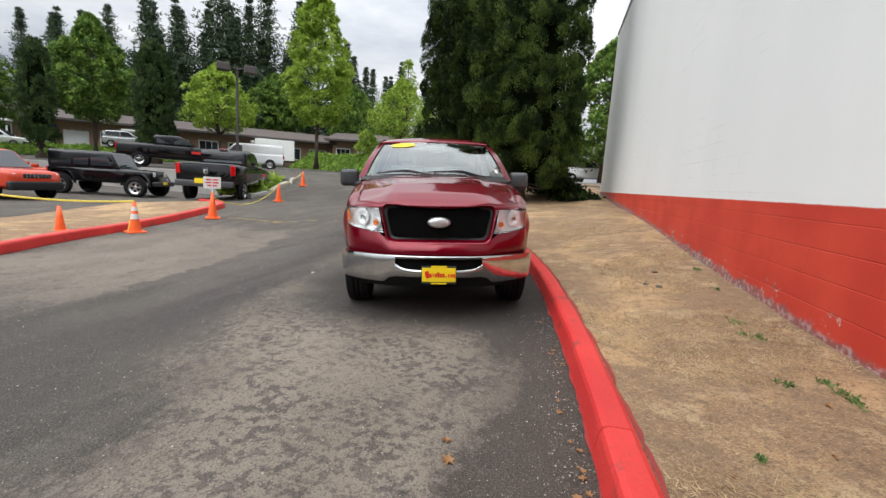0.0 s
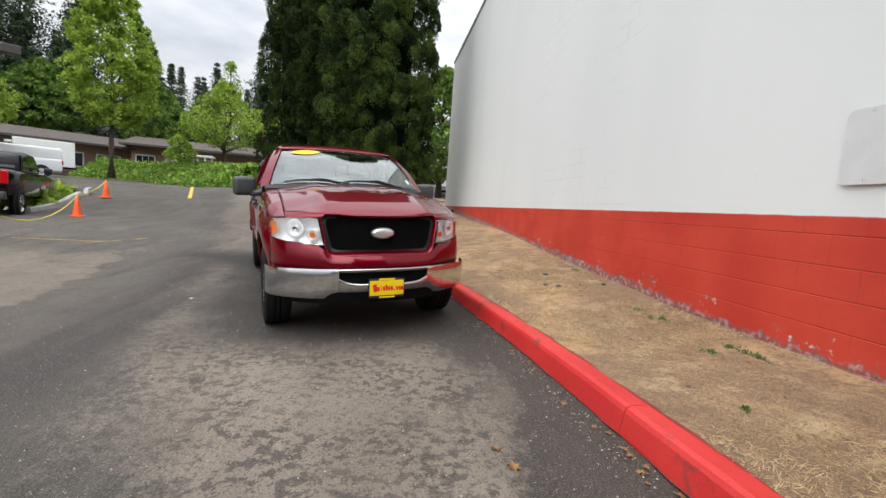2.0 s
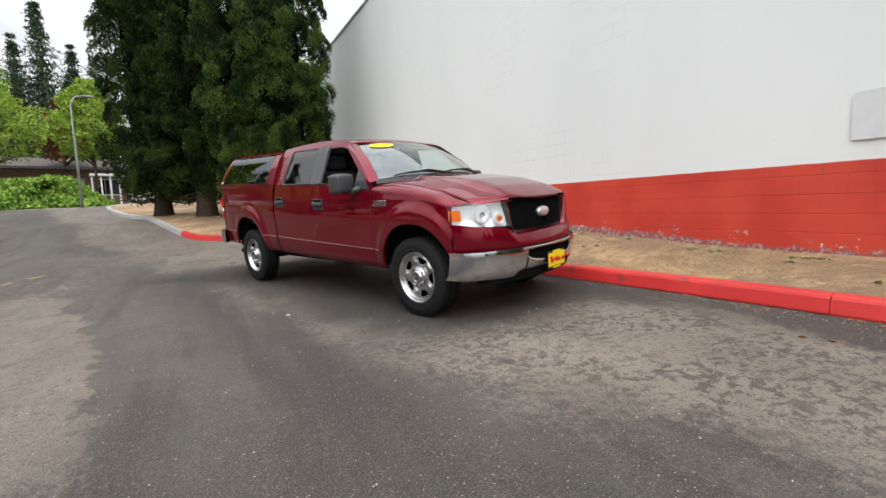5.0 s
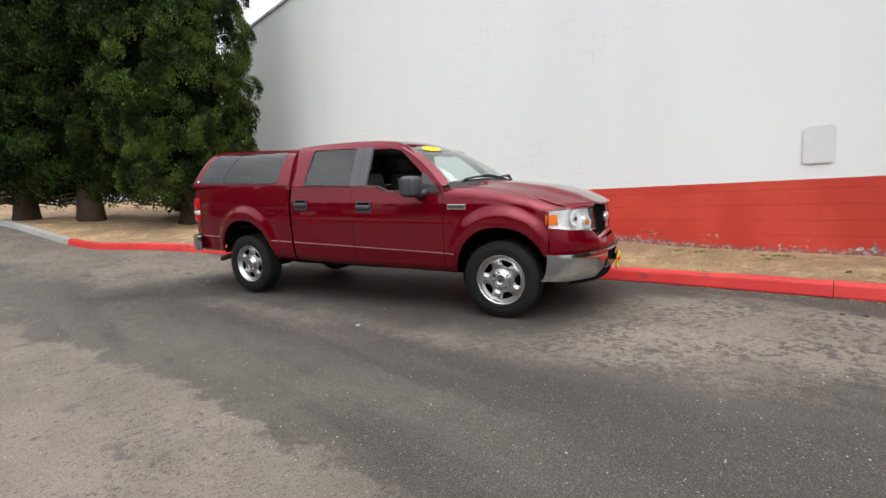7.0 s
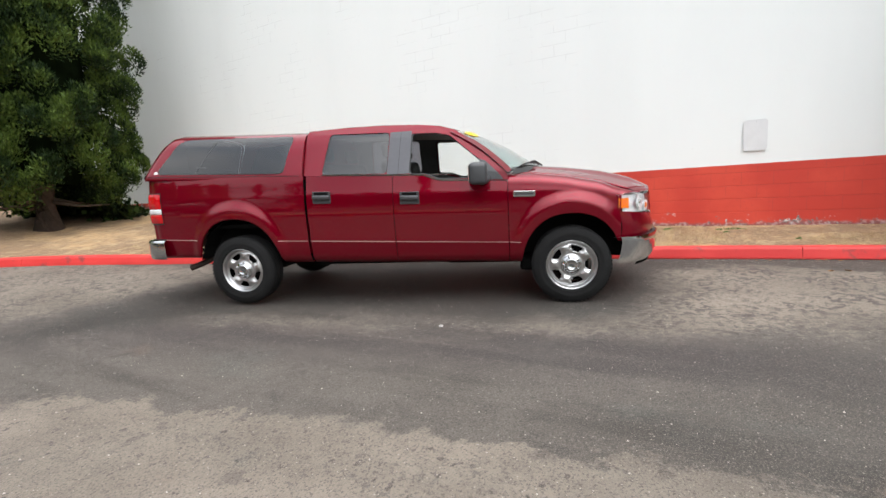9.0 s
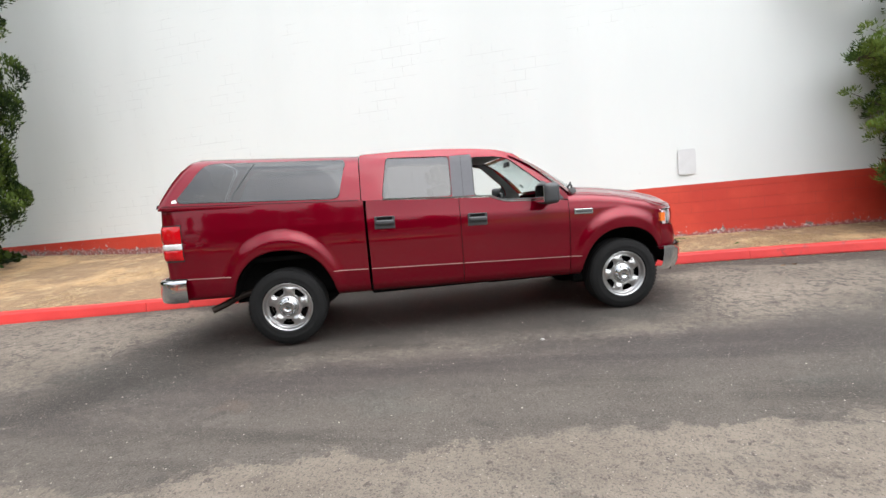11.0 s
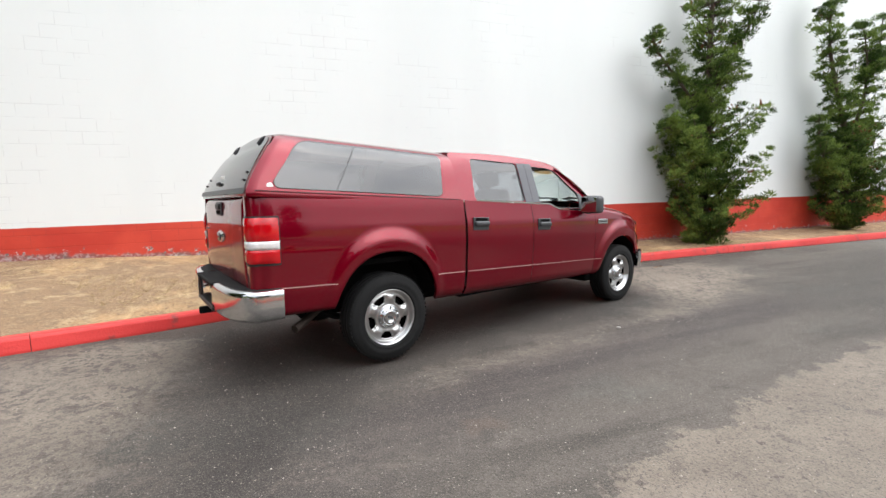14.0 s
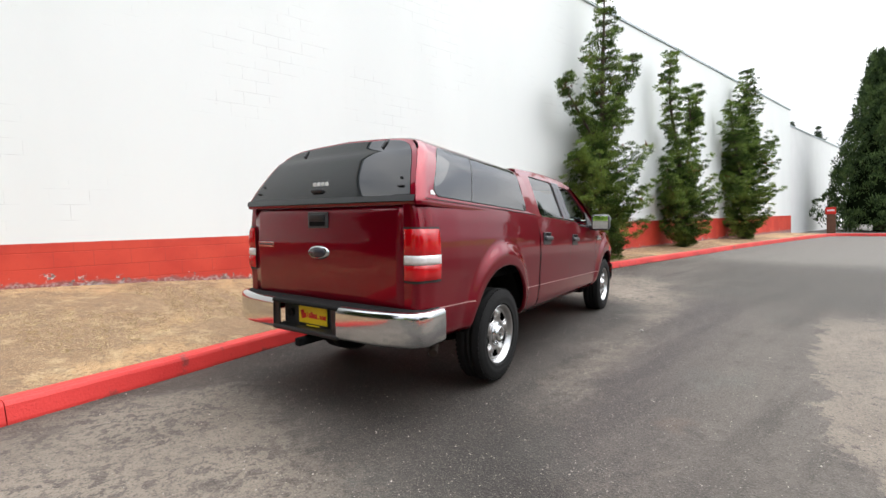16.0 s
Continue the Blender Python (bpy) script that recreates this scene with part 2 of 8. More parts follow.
class Nodes:
    """A short hand for longer node trees."""

    def __init__(self, name):
        self.m = bpy.data.materials.new(name)
        self.m.use_nodes = True
        self.nt = self.m.node_tree
        self.b = self.nt.nodes["Principled BSDF"]
        self.tc = self.nt.nodes.new("ShaderNodeTexCoord")

    def put(self, socket, v):
        if isinstance(v, (int, float)):
            socket.default_value = v
        elif isinstance(v, tuple):
            socket.default_value = v
        else:
            self.nt.links.new(v, socket)

    def vec(self, scale=(1, 1, 1), space="Object", rot=0.0):
        n = self.nt.nodes.new("ShaderNodeMapping")
        n.inputs["Scale"].default_value = scale
        n.inputs["Rotation"].default_value = (0, 0, radians(rot))
        self.nt.links.new(self.tc.outputs[space], n.inputs["Vector"])
        return n.outputs["Vector"]

    def noise(self, scale, detail=4.0, vec=None, rough=0.5, dist=0.0):
        n = self.nt.nodes.new("ShaderNodeTexNoise")
        n.inputs["Scale"].default_value, n.inputs["Detail"].default_value = scale, detail
        n.inputs["Roughness"].default_value, n.inputs["Distortion"].default_value = rough, dist
        self.nt.links.new(vec or self.tc.outputs["Object"], n.inputs["Vector"])
        return n.outputs["Fac"]

    def voronoi(self, scale, vec=None, out="Distance"):
        n = self.nt.nodes.new("ShaderNodeTexVoronoi")
        n.inputs["Scale"].default_value = scale
        self.nt.links.new(vec or self.tc.outputs["Object"], n.inputs["Vector"])
        return n.outputs[out]

    def xyz(self, axis, space="Object"):
        n = self.nt.nodes.new("ShaderNodeSeparateXYZ")
        self.nt.links.new(self.tc.outputs[space], n.inputs[0])
        return n.outputs[axis]

    def math(self, op, a, c=0.0):
        n = self.nt.nodes.new("ShaderNodeMath")
        n.operation = op
        self.put(n.inputs[0], a)
        self.put(n.inputs[1], c)
        return n.outputs[0]

    def step(self, v, lo, hi):
        n = self.nt.nodes.new("ShaderNodeMapRange")
        n.interpolation_type = "SMOOTHSTEP"
        self.put(n.inputs["Value"], v)
        n.inputs["From Min"].default_value, n.inputs["From Max"].default_value = lo, hi
        return n.outputs["Result"]

    def mix(self, f, a, c):
        n = self.nt.nodes.new("ShaderNodeMix")
        n.data_type = "RGBA"
        self.put(n.inputs["Factor"], f)
        for s, v in (("A", a), ("B", c)):
            self.put(n.inputs[s], (*v, 1) if isinstance(v, tuple) and len(v) == 3 else v)
        return n.outputs["Result"]

    def bump(self, h, strength, dist=0.01):
        n = self.nt.nodes.new("ShaderNodeBump")
        n.inputs["Strength"].default_value, n.inputs["Distance"].default_value = strength, dist
        self.nt.links.new(h, n.inputs["Height"])
        self.nt.links.new(n.outputs["Normal"], self.b.inputs["Normal"])

    def set(self, **kw):
        for k, v in kw.items():
            self.put(self.b.inputs[k.replace("_", " ")], (*v, 1) if isinstance(v, tuple) and len(v) == 3 else v)
        return self.m


def asphalt_material():
    n = Nodes("worn_asphalt")
    along = n.vec((1.0, 0.55, 1.0), rot=17)
    big = n.noise(0.22, 3, n.vec((1.0, 0.35, 1.0), rot=17))
    mid = n.noise(1.3, 6, along, 0.62)
    blot = n.noise(2.6, 5, None, 0.65)
    grain = n.noise(150, 2)
    pale = n.voronoi(30)
    # worn strips run along the drive: pale beside the kerb and on the far half, a dark wheel track between
    x, y = n.xyz("X"), n.xyz("Y")
    wander = n.math("MULTIPLY", n.math("SUBTRACT", n.noise(0.7, 5, None, 0.6), 0.5), 1.5)
    lat = n.math("ADD", n.math("ADD", n.math("MULTIPLY", x, 0.955), n.math("MULTIPLY", y, 0.2955)), wander)
    beside = n.math("SUBTRACT", lat, n.math("MULTIPLY", n.math("MAXIMUM", n.math("MINIMUM", y, 7.0), -2.0), 0.21))
    back = n.step(y, 4.2, 6.0)
    near = n.math("MULTIPLY", n.math("MULTIPLY", n.step(lat, -1.9, -0.1), n.math("SUBTRACT", 1.0, n.step(beside, 0.22, 0.75))), n.step(y, 0.0, 2.4))
    # parked masks the truck's shade on the ground, painted into the colour
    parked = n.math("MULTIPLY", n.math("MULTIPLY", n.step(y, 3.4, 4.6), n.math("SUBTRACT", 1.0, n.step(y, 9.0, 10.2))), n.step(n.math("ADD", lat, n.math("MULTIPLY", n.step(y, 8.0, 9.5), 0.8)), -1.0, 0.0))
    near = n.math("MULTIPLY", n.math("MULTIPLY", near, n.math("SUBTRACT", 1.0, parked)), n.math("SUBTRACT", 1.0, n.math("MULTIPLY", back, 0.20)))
    # the far film has a crisp frayed edge; a dark track lies between it and the kerb side
    fray = n.math("MULTIPLY", n.math("SUBTRACT", n.noise(2.4, 7, None, 0.68), 0.5), 0.9)
    bend = n.math("MULTIPLY", n.math("SUBTRACT", n.math("MINIMUM", y, 6.6), 6.6), 0.13)
    edge = n.math("SUBTRACT", n.math("ADD", n.math("SUBTRACT", lat, wander), fray), bend)
    far = n.math("MULTIPLY", n.math("MULTIPLY", n.math("SUBTRACT", 1.0, n.step(edge, -2.32, -2.16)), n.step(lat, -6.5, -4.4)), n.math("MULTIPLY", n.step(y, 1.6, 4.2), n.math("SUBTRACT", 1.0, n.math("MULTIPLY", n.step(y, 7.4, 10.5), 0.75))))
    track = n.math("MULTIPLY", n.math("MULTIPLY", n.step(edge, -1.80, -1.25), n.math("SUBTRACT", 1.0, n.step(edge, -1.0, -0.62))), n.math("MULTIPLY", n.step(y, 1.2, 3.4), n.math("SUBTRACT", 1.0, n.math("MULTIPLY", n.step(y, 7.5, 10.0), 0.55))))
    behind = n.math("MULTIPLY", n.math("MULTIPLY", n.step(y, 6.8, 9.2), n.math("SUBTRACT", 1.0, n.step(y, 13.0, 18.0))), 0.36)
    lane = n.math("MAXIMUM", n.math("MAXIMUM", near, behind), n.math("MULTIPLY", far, 0.74))
    # a thin pale film, frayed at its edges and pitted with small dark flakes
    bits = n.vec((1.0, 1.0, 1.0), rot=17)
    f = n.math("ADD", n.math("MULTIPLY", n.noise(15, 8, n.vec((1.2, 0.8, 1.0), rot=17), 0.74), 0.6), n.math("MULTIPLY", n.noise(2.2, 4, along, 0.6), 0.4))
    film = n.step(n.math("ADD", lane, n.math("MULTIPLY", n.math("SUBTRACT", f, 0.5), 2.8)), 0.34, 0.60)
    flake = n.math("MULTIPLY", n.step(n.noise(15, 7, bits, 0.70), 0.485, 0.555), n.step(n.noise(1.6, 5, None, 0.65), 0.34, 0.56))
    flake = n.math("MAXIMUM", flake, n.math("MULTIPLY", n.step(n.noise(30, 5, bits, 0.66), 0.55, 0.60), 0.7))
    flake = n.math("MAXIMUM", flake, n.math("MULTIPLY", n.step(n.noise(4.5, 6, bits, 0.62), 0.625, 0.645), 0.8))
    streak = n.noise(3.2, 5, n.vec((1.0, 0.10, 1.0), rot=17), 0.6)
    col = n.mix(n.step(big, 0.38, 0.62), (0.061, 0.052, 0.043), (0.089, 0.077, 0.065))
    col = n.mix(n.math("MULTIPLY", n.step(streak, 0.45, 0.66), 0.8), col, (0.034, 0.029, 0.024))
    col = n.mix(n.math("MULTIPLY", n.step(mid, 0.42, 0.66), 0.55), col, (0.119, 0.104, 0.089))
    col = n.mix(n.math("MULTIPLY", n.step(n.noise(0.9, 5, along, 0.6), 0.54, 0.66), 0.4), col, (0.097, 0.099, 0.086))
    col = n.mix(n.math("MULTIPLY", n.math("SUBTRACT", 1.0, n.step(y, -6.0, -1.5)), 0.8), col, (0.151, 0.141, 0.125))
    col = n.mix(n.math("MULTIPLY", film, n.math("ADD", 0.16, n.math("MULTIPLY", lane, 0.76))), col, n.mix(n.step(mid, 0.35, 0.65), (0.170, 0.140, 0.111), (0.238, 0.198, 0.158)))
    col = n.mix(n.math("MULTIPLY", n.math("MULTIPLY", flake, n.math("ADD", 0.35, n.math("MULTIPLY", lane, 0.65))), n.math("SUBTRACT", 0.85, n.math("MULTIPLY", far, 0.66))), col, (0.046, 0.038, 0.034))
    col = n.mix(n.math("MULTIPLY", n.math("MULTIPLY", far, n.step(n.noise(17, 4, None, 0.6), 0.62, 0.67)), 0.8), col, (0.051, 0.042, 0.037))
    col = n.mix(n.math("MULTIPLY", track, n.math("ADD", 0.45, n.math("MULTIPLY", n.step(streak, 0.36, 0.60), 0.45))), col, (0.044, 0.036, 0.034))
    col = n.mix(n.math("MULTIPLY", n.math("MULTIPLY", n.step(beside, 0.30, 0.75), n.math("SUBTRACT", 1.0, n.step(y, 11.0, 15.0))), 0.72), col, (0.048, 0.036, 0.029))
    # shade under and beside the truck, laid in as near-black asphalt
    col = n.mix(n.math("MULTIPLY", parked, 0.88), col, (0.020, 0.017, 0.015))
    col = n.mix(n.math("MULTIPLY", n.math("MULTIPLY", n.math("SUBTRACT", 1.0, n.step(y, 1.8, 4.4)), n.step(y, -5.0, -2.4)), n.math("MULTIPLY", n.math("SUBTRACT", 1.0, n.step(lat, -1.8, -0.8)), 0.70)), col, (0.036, 0.033, 0.028))
    col = n.mix(n.math("MULTIPLY", n.step(blot, 0.60, 0.68), 0.45), col, (0.040, 0.034, 0.031))
    col = n.mix(n.math("MULTIPLY", n.step(n.noise(1.1, 4, None, 0.55), 0.66, 0.72), 0.30), col, (0.111, 0.074, 0.054))
    # aggregate: pale and dark stones showing through the worn binder
    col = n.mix(n.math("MULTIPLY", n.step(grain, 0.52, 0.66), 0.38), col, (0.222, 0.197, 0.165))
    col = n.mix(n.math("MULTIPLY", n.step(n.noise(80, 4, None, 0.65), 0.52, 0.62), 0.50), col, (0.020, 0.018, 0.016))
    col = n.mix(n.math("MULTIPLY", n.math("SUBTRACT", 1.0, n.step(pale, 0.06, 0.15)), n.step(n.noise(9, 3), 0.37, 0.54)), col, (0.303, 0.271, 0.227))
    chips = n.math("MULTIPLY", n.math("SUBTRACT", 1.0, n.step(n.voronoi(62), 0.10, 0.20)), n.step(n.noise(14, 4, None, 0.7), 0.46, 0.58))
    col = n.mix(n.math("MULTIPLY", chips, 0.7), col, (0.273, 0.241, 0.199))
    n.bump(n.math("ADD", n.math("ADD", n.math("MULTIPLY", grain, 0.7), n.math("MULTIPLY", n.voronoi(70), 0.8)), n.math("MULTIPLY", film, 0.15)), 0.7, 0.008)
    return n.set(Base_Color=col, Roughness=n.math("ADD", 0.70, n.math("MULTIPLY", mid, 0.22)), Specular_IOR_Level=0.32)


def dry_grass_material():
    n = Nodes("dry_grass_soil")
    a, c, d = n.noise(0.55, 5, None, 0.6), n.noise(3.5, 5, None, 0.65), n.noise(60, 3, n.vec((1, 2.5, 1), rot=30), 0.7)
    col = n.mix(n.step(a, 0.38, 0.52), (0.49, 0.305, 0.145), (0.23, 0.138, 0.074))
    col = n.mix(n.math("MULTIPLY", n.step(c, 0.5, 0.68), 0.6), col, (0.57, 0.425, 0.236))
    col = n.mix(n.math("MULTIPLY", n.step(d, 0.48, 0.66), 0.6), col, (0.58, 0.435, 0.258))
    col = n.mix(n.math("MULTIPLY", n.step(n.noise(6.5, 5, None, 0.7), 0.50, 0.62), 0.65), col, (0.19, 0.120, 0.072))
    col = n.mix(n.math("MULTIPLY", n.step(n.noise(30, 5, None, 0.75), 0.51, 0.62), 0.70), col, (0.135, 0.088, 0.053))
    col = n.mix(n.math("MULTIPLY", n.step(n.noise(130, 4, n.vec((1, 3, 1), rot=-20), 0.7), 0.53, 0.63), 0.4), col, (0.62, 0.47, 0.28))
    col = n.mix(n.math("MULTIPLY", n.step(n.noise(95, 4, None, 0.7), 0.53, 0.62), 0.6), col, (0.105, 0.068, 0.042))
    n.bump(n.math("ADD", d, c), 0.7, 0.02)
    return n.set(Base_Color=col, Roughness=0.95)


def wall_material():
    """White over red paint on block work, worn off at the foot."""
    n = Nodes("painted_block_wall")
    z, y = n.xyz("Z"), n.xyz("Y")
    st = n.noise(0.5, 5, n.vec((1, 1, 0.25)))
    sp = n.noise(9, 5, None, 0.7)
    white = n.mix(n.step(st, 0.4, 0.7), (0.780, 0.805, 0.790), (0.740, 0.766, 0.752))
    white = n.mix(n.math("MULTIPLY", n.step(sp, 0.68, 0.76), 0.35), white, (0.5, 0.5, 0.48))
    red = n.mix(n.step(n.noise(1.2, 5), 0.38, 0.64), (0.50, 0.036, 0.019), (0.60, 0.058, 0.030))
    red = n.mix(n.math("MULTIPLY", n.step(n.noise(22, 4), 0.55, 0.75), 0.25), red, (0.36, 0.04, 0.03))
    col = n.mix(n.step(n.math("ADD", z, n.math("MULTIPLY", n.noise(6, 2), 0.012)), 1.338, 1.352), red, white)
    foot = n.math("SUBTRACT", z, n.math("MULTIPLY", n.math("MAXIMUM", n.math("SUBTRACT", y, 3.5), 0.0), 0.052))
    chip = n.math("MULTIPLY", n.step(n.math("ADD", n.noise(7, 5, None, 0.7), n.math("MULTIPLY", n.math("SUBTRACT", 0.62, foot), 0.42)), 0.63, 0.69), n.math("SUBTRACT", 1.0, n.step(foot, 0.5, 0.66)))
    col = n.mix(chip, col, n.mix(n.step(n.noise(16, 3), 0.45, 0.6), (0.17, 0.14, 0.13), (0.62, 0.58, 0.55)))
    bare = n.math("SUBTRACT", 1.0, n.step(n.math("ADD", foot, n.math("MULTIPLY", n.noise(5, 4, None, 0.6), 0.20)), 0.51, 0.57))
    col = n.mix(n.math("MULTIPLY", bare, 0.75), col, n.mix(n.step(n.noise(19, 4), 0.46, 0.62), (0.17, 0.105, 0.10), (0.40, 0.35, 0.35)))
    br = n.nt.nodes.new("ShaderNodeTexBrick")
    br.inputs["Scale"].default_value = 1.0
    br.inputs["Brick Width"].default_value, br.inputs["Row Height"].default_value = 0.406, 0.203
    br.inputs["Mortar Size"].default_value, br.inputs["Mortar Smooth"].default_value = 0.004, 0.6
    cb = n.nt.nodes.new("ShaderNodeCombineXYZ")
    n.nt.links.new(y, cb.inputs[0])
    n.nt.links.new(z, cb.inputs[1])
    n.nt.links.new(cb.outputs[0], br.inputs["Vector"])
    col = n.mix(n.math("MULTIPLY", n.math("MULTIPLY", br.outputs["Fac"], n.math("SUBTRACT", 1.0, n.step(z, 1.33, 1.35))), n.math("MULTIPLY", n.step(n.noise(1.4, 3), 0.35, 0.6), 0.55)), col, (0.30, 0.04, 0.03))
    # joints of the white courses show only in places, with scabs of thick paint
    patchy = n.math("MULTIPLY", n.step(n.noise(0.55, 5, None, 0.65), 0.50, 0.60), n.step(n.noise(3.0, 4, n.vec((1, 0.35, 1)), 0.7), 0.42, 0.56))
    col = n.mix(n.math("MULTIPLY", n.math("MULTIPLY", br.outputs["Fac"], n.step(z, 1.35, 1.37)), n.math("MULTIPLY", patchy, 0.60)), col, (0.46, 0.47, 0.46))
    scab = n.math("MULTIPLY", n.step(n.noise(5.5, 6, None, 0.72), 0.66, 0.72), n.step(n.noise(0.8, 3), 0.50, 0.62))
    joint = n.math("MULTIPLY", br.outputs["Fac"], n.math("ADD", 0.02, n.math("MULTIPLY", patchy, 2.0)))
    h = n.math("ADD", n.math("SUBTRACT", n.math("MULTIPLY", scab, 1.3), joint), n.math("MULTIPLY", n.noise(70, 4), 0.14))
    n.bump(h, 0.22, 0.01)
    return n.set(Base_Color=col, Roughness=0.62)


def kerb_material(name, a, b2, under):
    n = Nodes(name)
    w = n.noise(3.0, 6, None, 0.65)
    col = n.mix(n.step(n.noise(1.0, 4), 0.35, 0.65), a, b2)
    col = n.mix(n.math("MULTIPLY", n.step(w, 0.57, 0.66), 0.75), col, under)
    col = n.mix(n.math("MULTIPLY", n.step(n.noise(45, 3), 0.6, 0.75), 0.3), col, tuple(c * 0.5 for c in a))
    n.bump(n.noise(60, 4), 0.35, 0.01)
    return n.set(Base_Color=col, Roughness=0.55)


def car_paint(name, base, metal=0.5, rough=0.30):
    """Flake paint under a clear coat, with a thin film of dust low down and faint polish marks."""
    n = Nodes(name)
    f = n.noise(900, 2)
    col = n.mix(n.step(f, 0.35, 0.7), base, tuple(min(1, c * 1.5) for c in base))
    dust = n.step(n.noise(2.2, 5), 0.4, 0.8)
    n.set(Coat_Weight=1.0, Coat_Roughness=n.math("ADD", 0.022, n.math("MULTIPLY", dust, 0.035)), Metallic=metal, Specular_IOR_Level=0.0, Coat_IOR=1.45)
    return n.set(Base_Color=col, Roughness=rough)


def glass(name, tint, rough=0.0, ior=1.5, smeared=0.02):
    """Clear or tinted pane: real transmission, for panes with both faces modelled."""
    n = Nodes(name)
    n.b.inputs["Transmission Weight"].default_value = 1.0
    n.b.inputs["IOR"].default_value = ior
    smear = n.math("MULTIPLY", n.step(n.noise(3.0, 4), 0.45, 0.8), smeared)
    return n.set(Base_Color=(*tint, 1), Roughness=n.math("ADD", rough, smear) if smeared else rough)


def pane_glass(name, tint, ior=1.6):
    """A thin tinted pane: light passes straight through, tinted, and the surface mirrors by its angle."""
    n = Nodes(name)
    clear, shine = n.nt.nodes.new("ShaderNodeBsdfTransparent"), n.nt.nodes.new("ShaderNodeBsdfGlossy")
    n.put(clear.inputs["Color"], n.mix(n.noise(1.5, 3), (*tint, 1), (*[c * 1.15 for c in tint], 1)))
    shine.inputs["Roughness"].default_value = 0.012
    fr, mx = n.nt.nodes.new("ShaderNodeFresnel"), n.nt.nodes.new("ShaderNodeMixShader")
    fr.inputs["IOR"].default_value = ior
    n.nt.links.new(fr.outputs[0], mx.inputs[0])
    n.nt.links.new(clear.outputs[0], mx.inputs[1])
    n.nt.links.new(shine.outputs[0], mx.inputs[2])
    out = [k for k in n.nt.nodes if k.type == "OUTPUT_MATERIAL"][0]
    n.nt.links.new(mx.outputs[0], out.inputs["Surface"])
    return n.m


def dark_glass(name, tint, ior=1.9):
    """Glass so dark that only its reflection shows."""
    n = Nodes(name)
    n.b.inputs["IOR"].default_value = ior
    return n.set(Base_Color=n.mix(n.noise(2.0, 3), tint, tuple(c * 1.6 for c in tint)), Roughness=0.012)


def leaf_material(name, dark, light, rough=0.55, trans=0.12):
    n = Nodes(name)
    ge = n.nt.nodes.new("ShaderNodeNewGeometry")
    v = n.math("ADD", n.math("MULTIPLY", ge.outputs["Random Per Island"], 0.4), n.math("MULTIPLY", n.step(n.noise(1.7, 3), 0.36, 0.64), 0.55))
    col = n.mix(n.step(v, 0.25, 0.85), dark, light)
    n.set(Base_Color=col, Roughness=rough, Transmission_Weight=0.0, Specular_IOR_Level=0.12)
    n.b.inputs["Subsurface Weight"].default_value = 0.0
    tl = n.nt.nodes.new("ShaderNodeBsdfTranslucent")
    n.nt.links.new(col, tl.inputs["Color"])
    mx = n.nt.nodes.new("ShaderNodeMixShader")
    mx.inputs[0].default_value = trans
    out = [k for k in n.nt.nodes if k.type == "OUTPUT_MATERIAL"][0]
    n.nt.links.new(n.b.outputs[0], mx.inputs[1])
    n.nt.links.new(tl.outputs[0], mx.inputs[2])
    n.nt.links.new(mx.outputs[0], out.inputs["Surface"])
    return n.m


M_ASPHALT = asphalt_material()
M_DRY = dry_grass_material()
M_WALL = wall_material()
M_KERB_RED = kerb_material("red_painted_concrete", (0.50, 0.021, 0.019), (0.61, 0.036, 0.030), (0.16, 0.040, 0.034))
M_SLOP = kerb_material("dirty_red_paint", (0.30, 0.022, 0.018), (0.21, 0.022, 0.018), (0.12, 0.03, 0.024))
M_KERB_GREY = kerb_material("bare_concrete", (0.30, 0.29, 0.27), (0.38, 0.37, 0.35), (0.20, 0.19, 0.18))
M_CONCRETE = material("grey_concrete", (0.32, 0.31, 0.29), 0.85, vary=0.2, scale=1.5, bump=0.3)
M_FAR_GROUND = material("far_scrub", (0.12, 0.19, 0.045), 0.95, vary=0.4, scale=0.15, fine=3.0)
M_RED_PAINT = car_paint("maroon_metallic_paint", (0.134, 0.0007, 0.0078))
M_BLACK_PAINT = car_paint("black_paint", (0.004, 0.004, 0.005), 0.0)
M_ORANGE_RED = car_paint("orange_red_paint", (0.42, 0.045, 0.02), 0.0)
M_WHITE_PAINT = car_paint("white_vehicle_paint", (0.72, 0.73, 0.73), 0.0)
M_SILVER_PAINT = car_paint("silver_vehicle_paint", (0.35, 0.36, 0.37), 0.3)
M_CHROME = material("chrome", (0.56, 0.57, 0.58), 0.13, 1.0, vary=0.05, rough_vary=0.06)
M_WHEEL = material("polished_steel_wheel", (0.54, 0.54, 0.54), 0.30, 1.0, vary=0.06, scale=14, rough_vary=0.10)
M_RUBBER = material("tyre_rubber", (0.009, 0.009, 0.009), 0.8, vary=0.35, scale=9, bump=0.15, spec=0.22)
M_BLACK_PLASTIC = material("black_plastic", (0.010, 0.010, 0.011), 0.5, vary=0.2, scale=20, bump=0.08, bump_scale=300)
M_GREY_PLASTIC = material("dark_grey_plastic", (0.045, 0.047, 0.05), 0.42, vary=0.15, scale=20)
M_UNDER = material("dark_underbody", (0.006, 0.006, 0.006), 0.95, vary=0.4, scale=8, spec=0.1)
M_PILLAR = material("matt_grey_trim", (0.075, 0.075, 0.085), 0.5, vary=0.08, scale=20)
M_CABIN = material("grey_cabin_cloth", (0.055, 0.052, 0.05), 0.9, vary=0.25, scale=12, bump=0.2)
M_CABIN_PALE = material("pale_headliner", (0.30, 0.29, 0.27), 0.9, vary=0.1, scale=9)
M_GLASS = glass("clear_glass", (0.92, 0.95, 0.94))
M_SCREEN = glass("windscreen_glass", (0.80, 0.92, 0.90), 0.0, 1.85)
